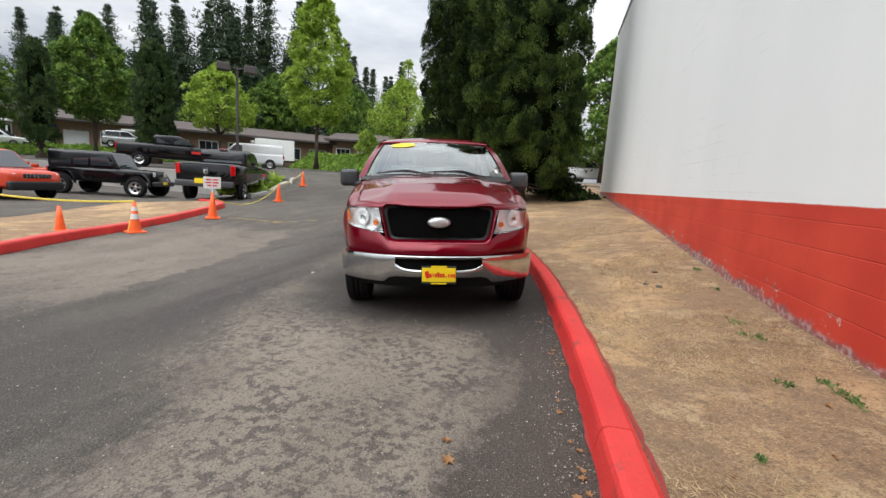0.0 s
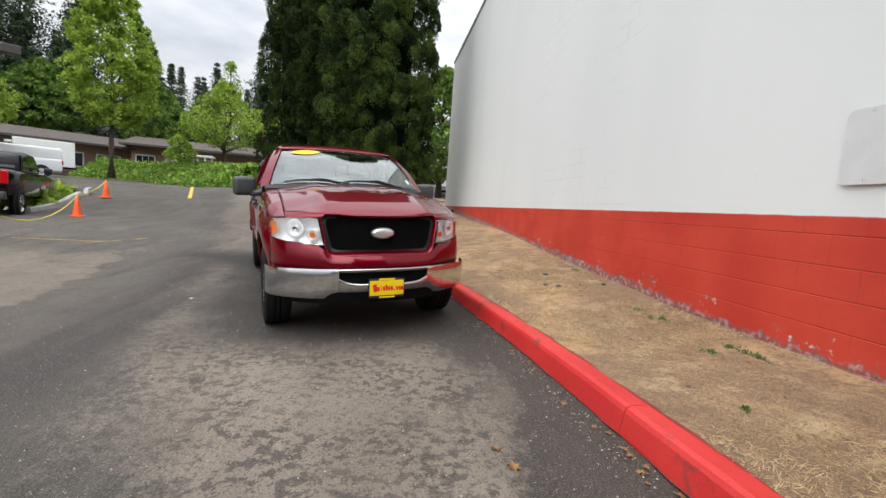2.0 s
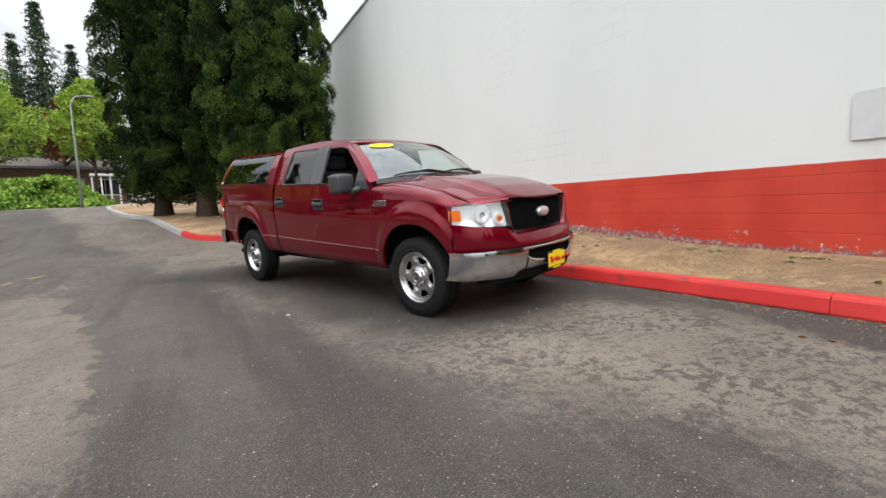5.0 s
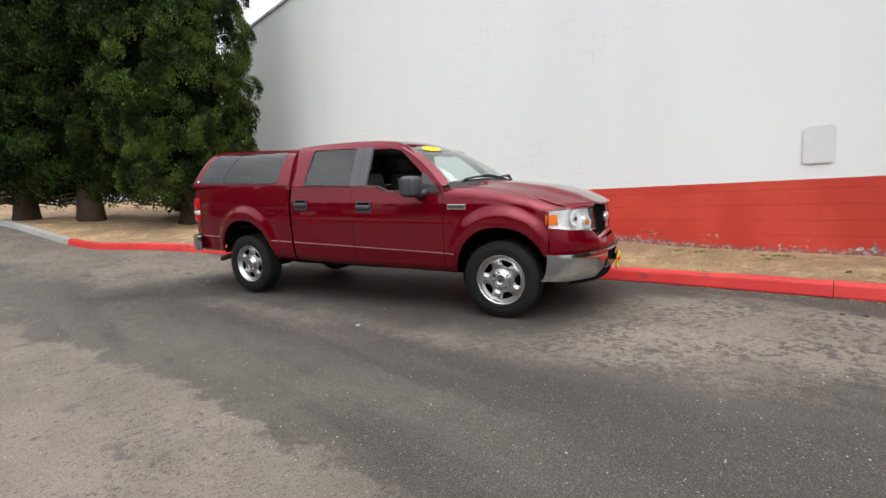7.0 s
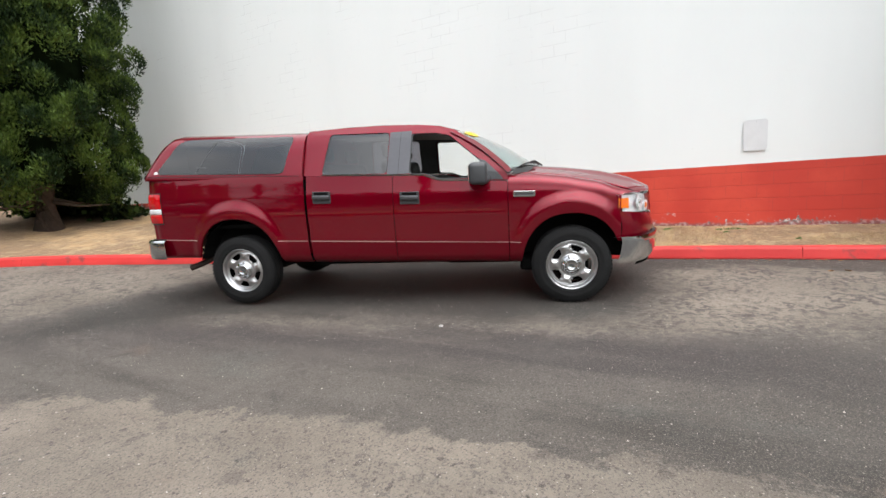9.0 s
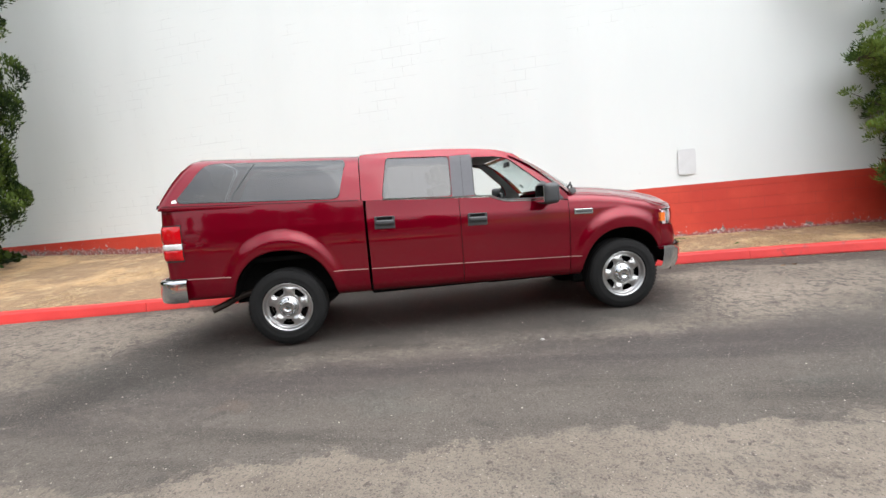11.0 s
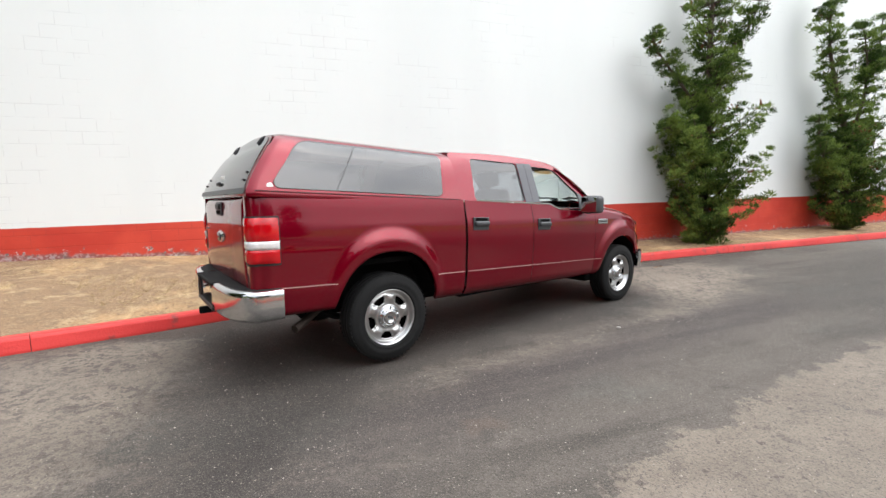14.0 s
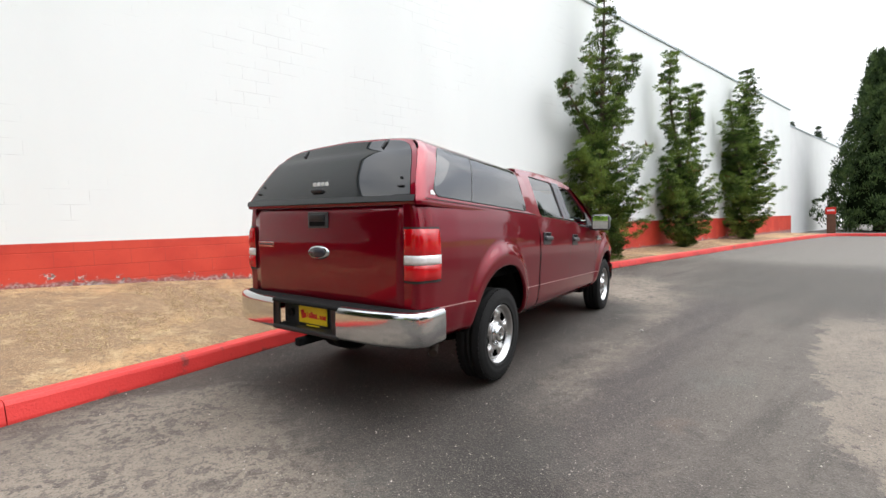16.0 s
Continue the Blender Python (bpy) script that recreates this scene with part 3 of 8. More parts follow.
M_TINT_DARK = dark_glass("dark_canopy_glass", (0.007, 0.008, 0.009), 1.52)
M_TINT_SIDE = pane_glass("grey_tinted_glass", (0.20, 0.20, 0.22), 1.86)
M_TINT_CANOPY = pane_glass("canopy_side_glass", (0.15, 0.15, 0.17), 1.86)
M_LENS = glass("clear_lens", (0.97, 0.98, 0.98), 0.0, 1.4)
M_REFLECTOR = material("lamp_reflector", (0.88, 0.88, 0.89), 0.25, 0.40, vary=0.15, scale=30)
M_AMBER = material("amber_lens", (0.75, 0.17, 0.01), 0.18, vary=0.2, scale=30, coat=1.0)
M_RED_LENS = material("red_lens", (0.44, 0.002, 0.006), 0.14, vary=0.22, scale=7, fine=24, coat=0.7, spec=0.3)
M_WHITE_LENS = material("white_lens", (0.62, 0.60, 0.59), 0.16, vary=0.1, scale=30, coat=1.0)
M_YELLOW = material("yellow_plate", (0.80, 0.60, 0.01), 0.45, vary=0.06)
M_MARK_RED = material("red_print", (0.62, 0.02, 0.01), 0.5, vary=0.1)
M_PLATE_DARK = material("black_print", (0.02, 0.02, 0.02), 0.5)
M_STICKER = material("yellow_sticker", (0.85, 0.60, 0.0), 0.4, vary=0.06)
M_STRIPE = material("pale_pinstripe", (0.42, 0.20, 0.20), 0.35)
M_CONE = material("orange_cone_plastic", (0.85, 0.12, 0.02), 0.5, vary=0.15, scale=10)
M_CONE_BAND = material("white_reflective_band", (0.62, 0.62, 0.60), 0.4, vary=0.15, scale=14)
M_TAPE = material("yellow_rope", (0.62, 0.50, 0.06), 0.6, vary=0.2)
M_SIGN = material("white_sign_panel", (0.66, 0.66, 0.65), 0.5, vary=0.06)
M_POLE = material("brown_metal_pole", (0.05, 0.042, 0.038), 0.55, vary=0.2)
M_GALV = material("galvanised_pole", (0.30, 0.30, 0.29), 0.5, 0.5, vary=0.15)
M_YELLOW_LINE = material("yellow_road_paint", (0.55, 0.36, 0.06), 0.75, vary=0.3, scale=9)
M_WHITE_LINE = material("worn_white_road_paint", (0.52, 0.51, 0.49), 0.75, vary=0.3, scale=9)
M_BARK = material("bark", (0.075, 0.052, 0.038), 0.95, vary=0.4, scale=9, bump=0.8, bump_scale=22)
M_CYPRESS = leaf_material("dark_cypress_leaf", (0.010, 0.022, 0.006), (0.088, 0.134, 0.026))
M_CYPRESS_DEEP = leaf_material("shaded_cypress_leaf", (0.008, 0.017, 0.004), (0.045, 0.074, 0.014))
M_CYPRESS_FAR = leaf_material("deep_green_leaf", (0.028, 0.050, 0.018), (0.085, 0.130, 0.042))
M_JUNIPER = leaf_material("juniper_leaf", (0.044, 0.080, 0.017), (0.215, 0.300, 0.068))
M_LIME = leaf_material("lime_green_leaf", (0.19, 0.29, 0.040), (0.42, 0.55, 0.100), trans=0.40)
M_GREEN = leaf_material("mid_green_leaf", (0.07, 0.135, 0.028), (0.23, 0.34, 0.07), trans=0.28)
M_FIR = leaf_material("fir_needles", (0.030, 0.050, 0.028), (0.098, 0.138, 0.076))
M_IVY = leaf_material("ivy_leaf", (0.12, 0.21, 0.034), (0.27, 0.40, 0.068), trans=0.15)
M_RUST = leaf_material("rusty_dead_foliage", (0.10, 0.045, 0.015), (0.22, 0.10, 0.04))
M_STRAW = leaf_material("straw_blade", (0.46, 0.34, 0.19), (0.66, 0.52, 0.31), trans=0.3)
M_WEED = leaf_material("green_weed", (0.09, 0.17, 0.05), (0.20, 0.30, 0.10), trans=0.15)
M_DEAD_LEAF = leaf_material("fallen_leaf", (0.16, 0.07, 0.03), (0.36, 0.20, 0.09))
M_ROOF = material("brown_shingle", (0.088, 0.072, 0.064), 0.9, vary=0.35, scale=3, fine=14, bump=0.4)
M_BRICK = material("brown_brick", (0.27, 0.17, 0.12), 0.9, vary=0.3, scale=4)
M_WHITE_TRIM = material("white_painted_trim", (0.70, 0.70, 0.68), 0.55, vary=0.08)
M_DARK_GLASS = dark_glass("dark_window_glass", (0.02, 0.024, 0.028), 1.6)
M_TEAL = material("teal_metal_flashing", (0.40, 0.46, 0.48), 0.45, vary=0.1)
M_SIDING = material("white_wall_siding", (0.62, 0.63, 0.62), 0.7, vary=0.08, scale=2)
M_BLUE = material("blue_door_panel", (0.05, 0.04, 0.30), 0.5, vary=0.2)


# ---- ground, road, kerbs, wall ----
WALL_X, WALL_TOP, WALL_FAR, WALL_NEAR = 2.36, 8.0, 21.4, -24.5


def road_z(x, y):
    """Height of the asphalt: it falls away from the wall and climbs behind the pickup."""
    c = ip(x, [-60, -14, -4.2, -2.6, -1.57, 0, 0.8, 3], [-0.15, -0.15, -0.04, -0.005, 0.012, 0.09, 0.12, 0.13])
    r = smooth_ip(y, [7, 15, 21, 30, 36], [0, 0.30, 0.95, 1.6, 1.78]) if y < 36 else ip(y, [36, 45, 60, 90], [1.78, 1.95, 2.1, 3])
    r2 = ip(y, [20.4, 20.6, 30, 45, 60, 90], [0, 1.20, 1.5, 1.9, 2.1, 3])
    w = min(1, max(0, (x + 14.0) / 1.6))
    return c + w * r + (1 - w) * r2


def axis_steps(lo, hi, fine_lo, fine_hi, fine, coarse):
    a = list(np.arange(lo, fine_lo, coarse)) + list(np.arange(fine_lo, fine_hi, fine)) + list(np.arange(fine_hi, hi + 0.01, coarse))
    return a


def road():
    xs, ys = axis_steps(-62, 14, -16, 3, 0.5, 2.0), axis_steps(-60, 62, -6, 38, 0.5, 2.0)
    ys = sorted(ys + [20.4, 20.6])
    verts = [(x, y, road_z(x, y) + 0.008 * noise.noise((x * 0.6, y * 0.6, 0))) for x in xs for y in ys]
    n = len(ys)
    faces = [(i * n + j, (i + 1) * n + j, (i + 1) * n + j + 1, i * n + j + 1) for i in range(len(xs) - 1) for j in range(n - 1)]
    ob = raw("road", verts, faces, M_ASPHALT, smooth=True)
    tagged(ob, "worn grey asphalt drive with dark patches, painted truck shade and loose grit", "road", kind="structure")


road()
bm = bmesh.new()
bmesh.ops.create_grid(bm, x_segments=40, y_segments=40, size=900)
for v in bm.verts:
    d = math.hypot(v.co.x, v.co.y - 20)
    v.co.z = -0.6 + ip(d, [60, 140, 900], [0, 1.5, 12])
tagged(part("ground", bm, M_FAR_GROUND, smooth=True), "dull green ground reaching away to the horizon", "ground", kind="structure")

# the foot of the kerb beside the wall, from its near corner to the bend behind the trees
KERB = [(-9.0, -23.2), (-3.0, -22.6), (-0.9, -22.0), (-0.15, -21.2), (0.1, -19.5), (0.42, -15.0), (0.64, -10.0), (0.72, -6.0), (0.76, -3.4), (0.81, -1.6), (0.83, 0.5),
        (0.772, 2.1), (0.615, 4.0), (0.27, 6.5), (-0.22, 8.6), (-0.90, 10.2), (-1.48, 11.5), (-2.06, 12.8), (-2.72, 14.1), (-3.32, 15.2), (-4.0, 17.2), (-4.65, 19.2),
        (-5.6, 22.2), (-6.7, 25.6), (-7.0, 27.4), (-6.5, 29.0), (-5.0, 30.2), (-2.0, 31.0), (6.0, 32.0)]


def resample(pts, step):
    """A smooth line through points, cut into equal steps."""
    p = np.array(pts, float)
    fine = []
    for i in range(len(p) - 1):
        a, b, c, d = p[max(i - 1, 0)], p[i], p[i + 1], p[min(i + 2, len(p) - 1)]
        for t in np.linspace(0, 1, 20, endpoint=False):
            fine.append(0.5 * ((2 * b) + (c - a) * t + (2 * a - 5 * b + 4 * c - d) * t * t + (3 * b - a - 3 * c + d) * t ** 3))
    fine = np.array(fine + [p[-1]])
    s = np.concatenate([[0], np.cumsum(np.hypot(*np.diff(fine, axis=0).T))])
    q = np.arange(0, s[-1], step)
    return np.stack([np.interp(q, s, fine[:, k]) for k in range(2)], 1)


def kerb_run(owner, line, inward, red_until, length=3.05, height=0.155):
    """Kerb sections of cast concrete with open joints, each an object of its own. inward: +1 if the bank lies to the line's right."""
    prof = [(0.0, -0.08), (0.0, 0.02), (0.018, height - 0.035), (0.03, height - 0.012), (0.055, height), (0.15, height), (0.175, height - 0.012), (0.185, height - 0.04), (0.185, -0.08)]
    step = 0.2
    k = int(length / step)
    for i0 in range(0, len(line) - 2, k):
        seg = line[i0:i0 + k + 1]
        if len(seg) < 3:
            continue
        bm = bmesh.new()
        rings = []
        for i, (x, y) in enumerate(seg):
            a, b = seg[max(i - 1, 0)], seg[min(i + 1, len(seg) - 1)]
            d = Vector((b[0] - a[0], b[1] - a[1], 0)).normalized()
            nrm = Vector((d.y, -d.x, 0)) * inward
            o = Vector((x, y, road_z(x, y))) + d * (0.003 if i == 0 else -0.003 if i == len(seg) - 1 else 0)
            wob = 0.006 * noise.noise((x * 1.7, y * 1.7, 3))
            rings.append([bm.verts.new(o + nrm * (u + wob) + Vector((0, 0, h + (0.004 * noise.noise((x * 3, y * 3, u * 9)) if h > 0.1 else 0)))) for u, h in prof])
        for p, q in zip(rings, rings[1:]):
            for j in range(len(prof) - 1):
                bm.faces.new((p[j], p[j + 1], q[j + 1], q[j]))
        bm.faces.new(list(reversed(rings[0])))
        bm.faces.new(rings[-1])
        bmesh.ops.recalc_face_normals(bm, faces=bm.faces)
        part("kerb_section", bm, M_KERB_RED if seg[len(seg) // 2][1] < red_until else M_KERB_GREY, owner, smooth=False)


kerb_line = resample(KERB, 0.2)
kerb_a = thing("kerb", Matrix(), "red-painted concrete kerb with dark scuffs, bare grey further on", "kerb", kind="structure")
kerb_run(kerb_a, kerb_line, 1, 17.0)

WALL_FOOT_Y, WALL_FOOT_Z = [-30, -20, -8, 0, 3.5, 5.5, 8, 10, 12, 15, 21.4, 34], [0.30, 0.34, 0.40, 0.40, 0.39, 0.46, 0.60, 0.74, 0.82, 0.90, 1.25, 2.0]


def bank():
    """The bank of dry grass and bare soil between the kerb and the wall."""
    verts, faces = [], []
    nu = 26
    rows = [(-21.6 + 0.25 * i) for i in range(int((31.0 + 21.6) / 0.25))]
    line = kerb_line[(kerb_line[:, 0] > -7.2) & (kerb_line[:, 1] > -22.4)]
    for y in rows:
        near = line[np.argsort(np.abs(line[:, 1] - y))[:6]]
        x0 = float(near[0, 0]) if y < 24 else smooth_ip(y, [24, 25.6, 27.4, 29, 30.2, 31], [-6.2, -6.7, -7.0, -6.5, -5.0, -2.0])
        ys = line[:, 1]
        if y < 27:
            order = np.argsort(ys[:np.argmax(ys > 27)])
            x0 = float(np.interp(y, ys[:np.argmax(ys > 27)][order], line[:np.argmax(ys > 27), 0][order]))
        x0 += 0.165
        z0 = road_z(x0 - 0.165, y) + 0.13
        x1 = WALL_X + 0.03 if y < WALL_FAR else 16.0
        z1 = ip(y, WALL_FOOT_Y, WALL_FOOT_Z)
        for i in range(nu + 1):
            u = i / nu
            if y >= WALL_FAR:
                u = u ** 1.6
            x = x0 + (x1 - x0) * u
            e = min(1, u * 6, (1 - u) * 6 + 0.3)
            zz = z0 + (z1 - z0) * (u ** 0.9 if y < WALL_FAR else min(1, u * 3)) + e * (0.035 * noise.noise((x * 1.3, y * 1.3, 5)) + 0.016 * noise.noise((x * 5, y * 5, 2)))
            verts.append((x, y, zz))
    n = nu + 1
    for j in range(len(rows) - 1):
        for i in range(nu):
            a = j * n + i
            faces.append((a, a + 1, a + n + 1, a + n))
    tagged(raw("dry_grass_bank", verts, faces, M_DRY, smooth=True), "bank of dead straw-coloured grass and bare soil below the wall", "grass bank", kind="structure")
    return verts, n, rows


bank_v, bank_n, bank_rows = bank()


def bank_z(x, y):
    j = min(max(int(round((y - bank_rows[0]) / 0.25)), 0), len(bank_rows) - 1)
    r = bank_v[j * bank_n:(j + 1) * bank_n]
    return ip(x, [p[0] for p in r], [p[2] for p in r])


# the block wall: courses with shallow grooved joints along its face
def block_wall(name, x, y0, y1, top, depth, mat, label):
    prof = [(x, -0.4)]
    z = 0.0
    while z < top - 0.1:
        g = 0.003 if z < 1.2 else 0.0
        prof += [(x, z + 0.006), (x, z + 0.197), (x + g, z + 0.2), (x + g, z + 0.203)]
        z += 0.203
    prof += [(x, top), (x + depth, top), (x + depth, -0.4)]
    bm = bmesh.new()
    a = [bm.verts.new((p, y0, q)) for p, q in prof]
    b = [bm.verts.new((p, y1, q)) for p, q in prof]
    for i in range(len(prof)):
        j = (i + 1) % len(prof)
        bm.faces.new((a[i], a[j], b[j], b[i]))
    bm.faces.new(a)
    bm.faces.new(list(reversed(b)))
    bmesh.ops.recalc_face_normals(bm, faces=bm.faces)
    return tagged(part(name, bm, mat), label, "wall", kind="structure")


M_WALL_WHITE = material("white_painted_wall", (0.76, 0.765, 0.76), 0.6, vary=0.05, scale=0.8, fine=9, bump=0.15)
block_wall("wall_east", WALL_X, WALL_NEAR, WALL_FAR, WALL_TOP, 16.0, M_WALL, "tall block wall painted white above a red band, paint chipped at the foot")
block_wall("wall_south", WALL_X + 0.12, -43.0, WALL_NEAR - 0.02, 7.1, 14.0, M_WALL_WHITE, "lower white-painted block wall beyond the end of the red band")
for nm, y0, y1, x, top in (("trim", WALL_NEAR - 0.03, WALL_FAR + 0.04, WALL_X, WALL_TOP), ("trim", -43.03, WALL_NEAR - 0.05, WALL_X + 0.12, 7.1)):
    tagged(part(nm, box((0.3, y1 - y0, 0.09), Matrix.Translation((x + 0.11, (y0 + y1) / 2, top + 0.05)), 0.01), M_TEAL), "teal metal flashing along the wall's top edge", "roof trim", kind="structure")

# panel fixed to the wall
panel = thing("wall_panel", pose(WALL_X - 0.012, 2.685, 1.763), "blank pale grey metal panel screwed to the white wall", "wall panel")
part("sheet", plate(rounded([(-0.15, -0.23), (0.15, -0.23), (0.15, 0.23), (-0.15, 0.23)], 0.05), [], lambda a, b: (0, a, b), 0.014), material("pale_grey_panel", (0.67, 0.68, 0.68), 0.5, vary=0.05), panel)
for a, b in ((0, 0.205), (0, -0.205)):
    part("screw", lathe([(0.0, -0.004), (0.008, -0.003), (0.009, 0.002)], 10), M_GALV, panel).matrix_local = pose(-0.014, a, b, 0, 0, 90)

# island of dead grass across the drive, with its own red kerb
LEFT = [(-6.55, 3.6), (-6.95, 4.7), (-7.42, 5.75), (-8.0, 7.5), (-8.6, 9.5), (-9.25, 11.4), (-9.9, 12.35), (-10.9, 12.5)]
left_line = resample(LEFT, 0.2)
kerb_b = thing("kerb", Matrix(), "red-painted concrete kerb along a dead grass island", "kerb", kind="structure")
kerb_run(kerb_b, left_line, -1, 99)
verts, faces = [], []
for i, (x, y) in enumerate(left_line):
    w = 3.4 * min(1, (len(left_line) - i) / 14)
    for k in range(9):
        u = k / 8
        px, py = x - 0.16 - w * u, y + 0.25 * u
        verts.append((px, py, road_z(x, y) + 0.125 - 0.11 * u ** 2 + 0.03 * noise.noise((px, py, 4))))
for i in range(len(left_line) - 1):
    for k in range(8):
        a = i * 9 + k
        faces.append((a, a + 1, a + 10, a + 9))
tagged(raw("grass_island", verts, faces, M_DRY, smooth=True), "strip of dead yellow grass behind a red kerb", "grass island", kind="structure")

# retaining wall below the upper car park
tagged(part("retaining_wall", box((46.0, 0.22, 1.40), pose(-37.2, 20.5, 0.37), 0.02), M_CONCRETE), "low grey concrete retaining wall below the upper car park", "wall", kind="structure")


def decal(name, pts, mat, label, lift=0.006):
    """A thin coat of paint that follows the road."""
    verts = [(x, y, road_z(x, y) + lift) for x, y in pts]
    n = len(pts) // 2
    faces = [(i, i + 1, 2 * n - 2 - i, 2 * n - 1 - i) for i in range(n - 1)]
    tagged(raw(name, verts, faces, mat), label, "road marking", kind="structure")


def stripe(a, b, w, mat, label):
    a, b = np.array(a, float), np.array(b, float)
    d = (b - a) / np.linalg.norm(b - a)
    s = np.array([-d[1], d[0]]) * w / 2
    t = np.linspace(0, 1, 14)
    decal("road_line", [tuple(a + (b - a) * k + s) for k in t] + [tuple(a + (b - a) * k - s) for k in reversed(t)], mat, label)


stripe((-9.4, 21.9), (-12.4, 29.6), 0.16, M_YELLOW_LINE, "faded yellow line on the climbing drive")
stripe((-7.9, 10.2), (-6.2, 10.2), 0.03, M_YELLOW_LINE, "thin yellow paint mark on the asphalt")
stripe((-6.4, 10.0), (-5.7, 10.9), 0.03, M_YELLOW_LINE, "thin yellow paint mark on the asphalt")
stripe((-26.0, 31.2), (-7.0, 33.6), 0.3, M_WHITE_LINE, "pale concrete gutter at the top of the drive")


# ---- the maroon pickup with its canopy ----
# own axes: x ahead, y to its left, z up, from the ground midway between the axles
AXLE, TYRE_R = 1.76, 0.378
TRUCK_M = pose(-1.27, 6.617, 0.062, 0, 0, -72.81) @ pose(0, 0.035, 0, 2.5, 0.4, 0) @ Matrix.Diagonal((1, 0.965, 1, 1))


def arch(x):
    """Lower edge of the body side, with its wheel openings."""
    sill = 0.435 - 0.016 * x if x > -1.9 else 0.53
    if x > 2.05:
        sill = 0.60
    for c, a, b, z in ((AXLE, 0.465, 0.50, 0.385), (-AXLE, 0.50, 0.55, 0.40)):
        d = (x - c) / a
        if abs(d) < 1:
            sill = max(sill, z + b * math.sqrt(1 - abs(d) ** 2.3))
    return sill


def half_width(x, z):
    """Half the body's width: it leans in above the shoulder, tucks under below the line, and swells into a flare over each wheel."""
    w = smooth_ip(x, [-2.86, -2.7, -2.4, -1.76, 0.0, 1.3, 1.76, 2.05, 2.3], [0.890, 0.935, 0.95, 0.955, 0.955, 0.952, 0.94, 0.925, 0.87])
    zc = z + 0.02 * x
    lean = 0.20 if x > -0.92 else 0.11
    w += 0.012 * math.exp(-((zc - 0.98) / 0.16) ** 2) - lean * max(0, zc - 1.14)
    w -= (0.55 * max(0, zc - 1.25) ** 2 if x < -0.92 else 0) + 0.16 * max(0, 0.655 - zc) + 0.55 * max(0, 0.50 - zc)
    for c, reach in ((AXLE, 0.70), (-AXLE, 0.75)):
        dx, dz = x - c, z - 0.385
        r = math.hypot(dx, dz)
        if dz > -0.05 and r < 0.9:
            # the flare is deep over the wheel and narrows down its legs
            up = max(0.0, min(1.0, dz / max(r, 1e-3)))
            outer = 0.575 + (reach - 0.575) * up ** 1.5
            e = min(1.0, max(0.0, (outer + 0.03 - r) / (0.11 + 0.02 * up)))
            w += (0.012 + 0.031 * up) * e * e * (3 - 2 * e) * min(1.0, (dz + 0.05) / 0.2)
    return w


def belt(x):
    return ip(x, [-2.9, -0.95, 0.10, 0.34, 0.50, 1.2], [1.445, 1.365, 1.315, 1.305, 1.245, 1.215])


def fender_top(x):
    return ip(x, [1.15, 1.46, 1.73, 2.04, 2.27, 2.4], [1.285, 1.268, 1.232, 1.165, 1.075, 1.05])


def column(x, top, shoulder):
    """Points (y, z) up the body side at x; with a shoulder it rolls over to the bonnet's edge."""
    zb = arch(x)
    pts = []
    z1 = top - (0.10 if shoulder else 0)
    for i in range(31):
        z = zb + (z1 - zb) * i / 30
        pts.append((half_width(x, z), z))
    if shoulder:
        y0 = pts[-1][0]
        y1 = min(0.80, y0 - 0.06)
        for i in range(1, 8):
            a = math.pi / 2 * i / 7
            pts.append((y1 + (y0 - y1) * math.cos(a), z1 + 0.10 * math.sin(a)))
    return [(half_width(x, zb) - 0.03, zb + 0.012)] + pts


def side_panel(name, xa, xb, top, s, parent, shoulder=False, label=""):
    n = max(8, int((xb - xa) / 0.016))
    cols = [xa + (xb - xa) * i / n for i in range(n + 1)]
    m = 31 + 7 * shoulder
    rows = [column(x, top(x), shoulder) for x in cols]
    bm = sheet(n, m, lambda u, v: (cols[round(u * n)], s * rows[round(u * n)][round(v * m)][0], rows[round(u * n)][round(v * m)][1]))
    return part(name, bm, M_RED_PAINT, parent, label, True)


def nose(y):
    """Plan line of the truck's face."""
    return ip(abs(y), [0, 0.15, 0.3, 0.42, 0.5, 0.6, 0.7, 0.8, 0.87, 0.95], [2.635, 2.63, 2.615, 2.59, 2.565, 2.52, 2.46, 2.37, 2.28, 2.08])


def ring(outer, inner, to3d, steps=3, thick=0.0):
    """A band between two closed outlines of equal length."""
    n = len(outer)
    return sheet(n, steps, lambda u, v: to3d(*[outer[round(u * n) % n][k] * (1 - v) + inner[round(u * n) % n][k] * v for k in (0, 1)], v), thick)


def skin(outline, to3d, thick=0.0, steps=10):
    """A closed outline filled towards its middle, so that it follows a curved surface."""
    cx, cz = float(np.mean([p[0] for p in outline])), float(np.mean([p[1] for p in outline]))
    bm = ring(outline, [(cx + (a - cx) * 0.004, cz + (b - cz) * 0.004) for a, b in outline], lambda a, b, v: to3d(a, b), steps)
    bmesh.ops.holes_fill(bm, edges=sorted((e for e in bm.edges if e.is_boundary), key=lambda e: (e.verts[0].co - Vector(to3d(cx, cz))).length)[:len(outline)], sides=0)
    bmesh.ops.recalc_face_normals(bm, faces=bm.faces)
    if thick:
        bmesh.ops.solidify(bm, geom=bm.faces[:], thickness=thick)
    return bm


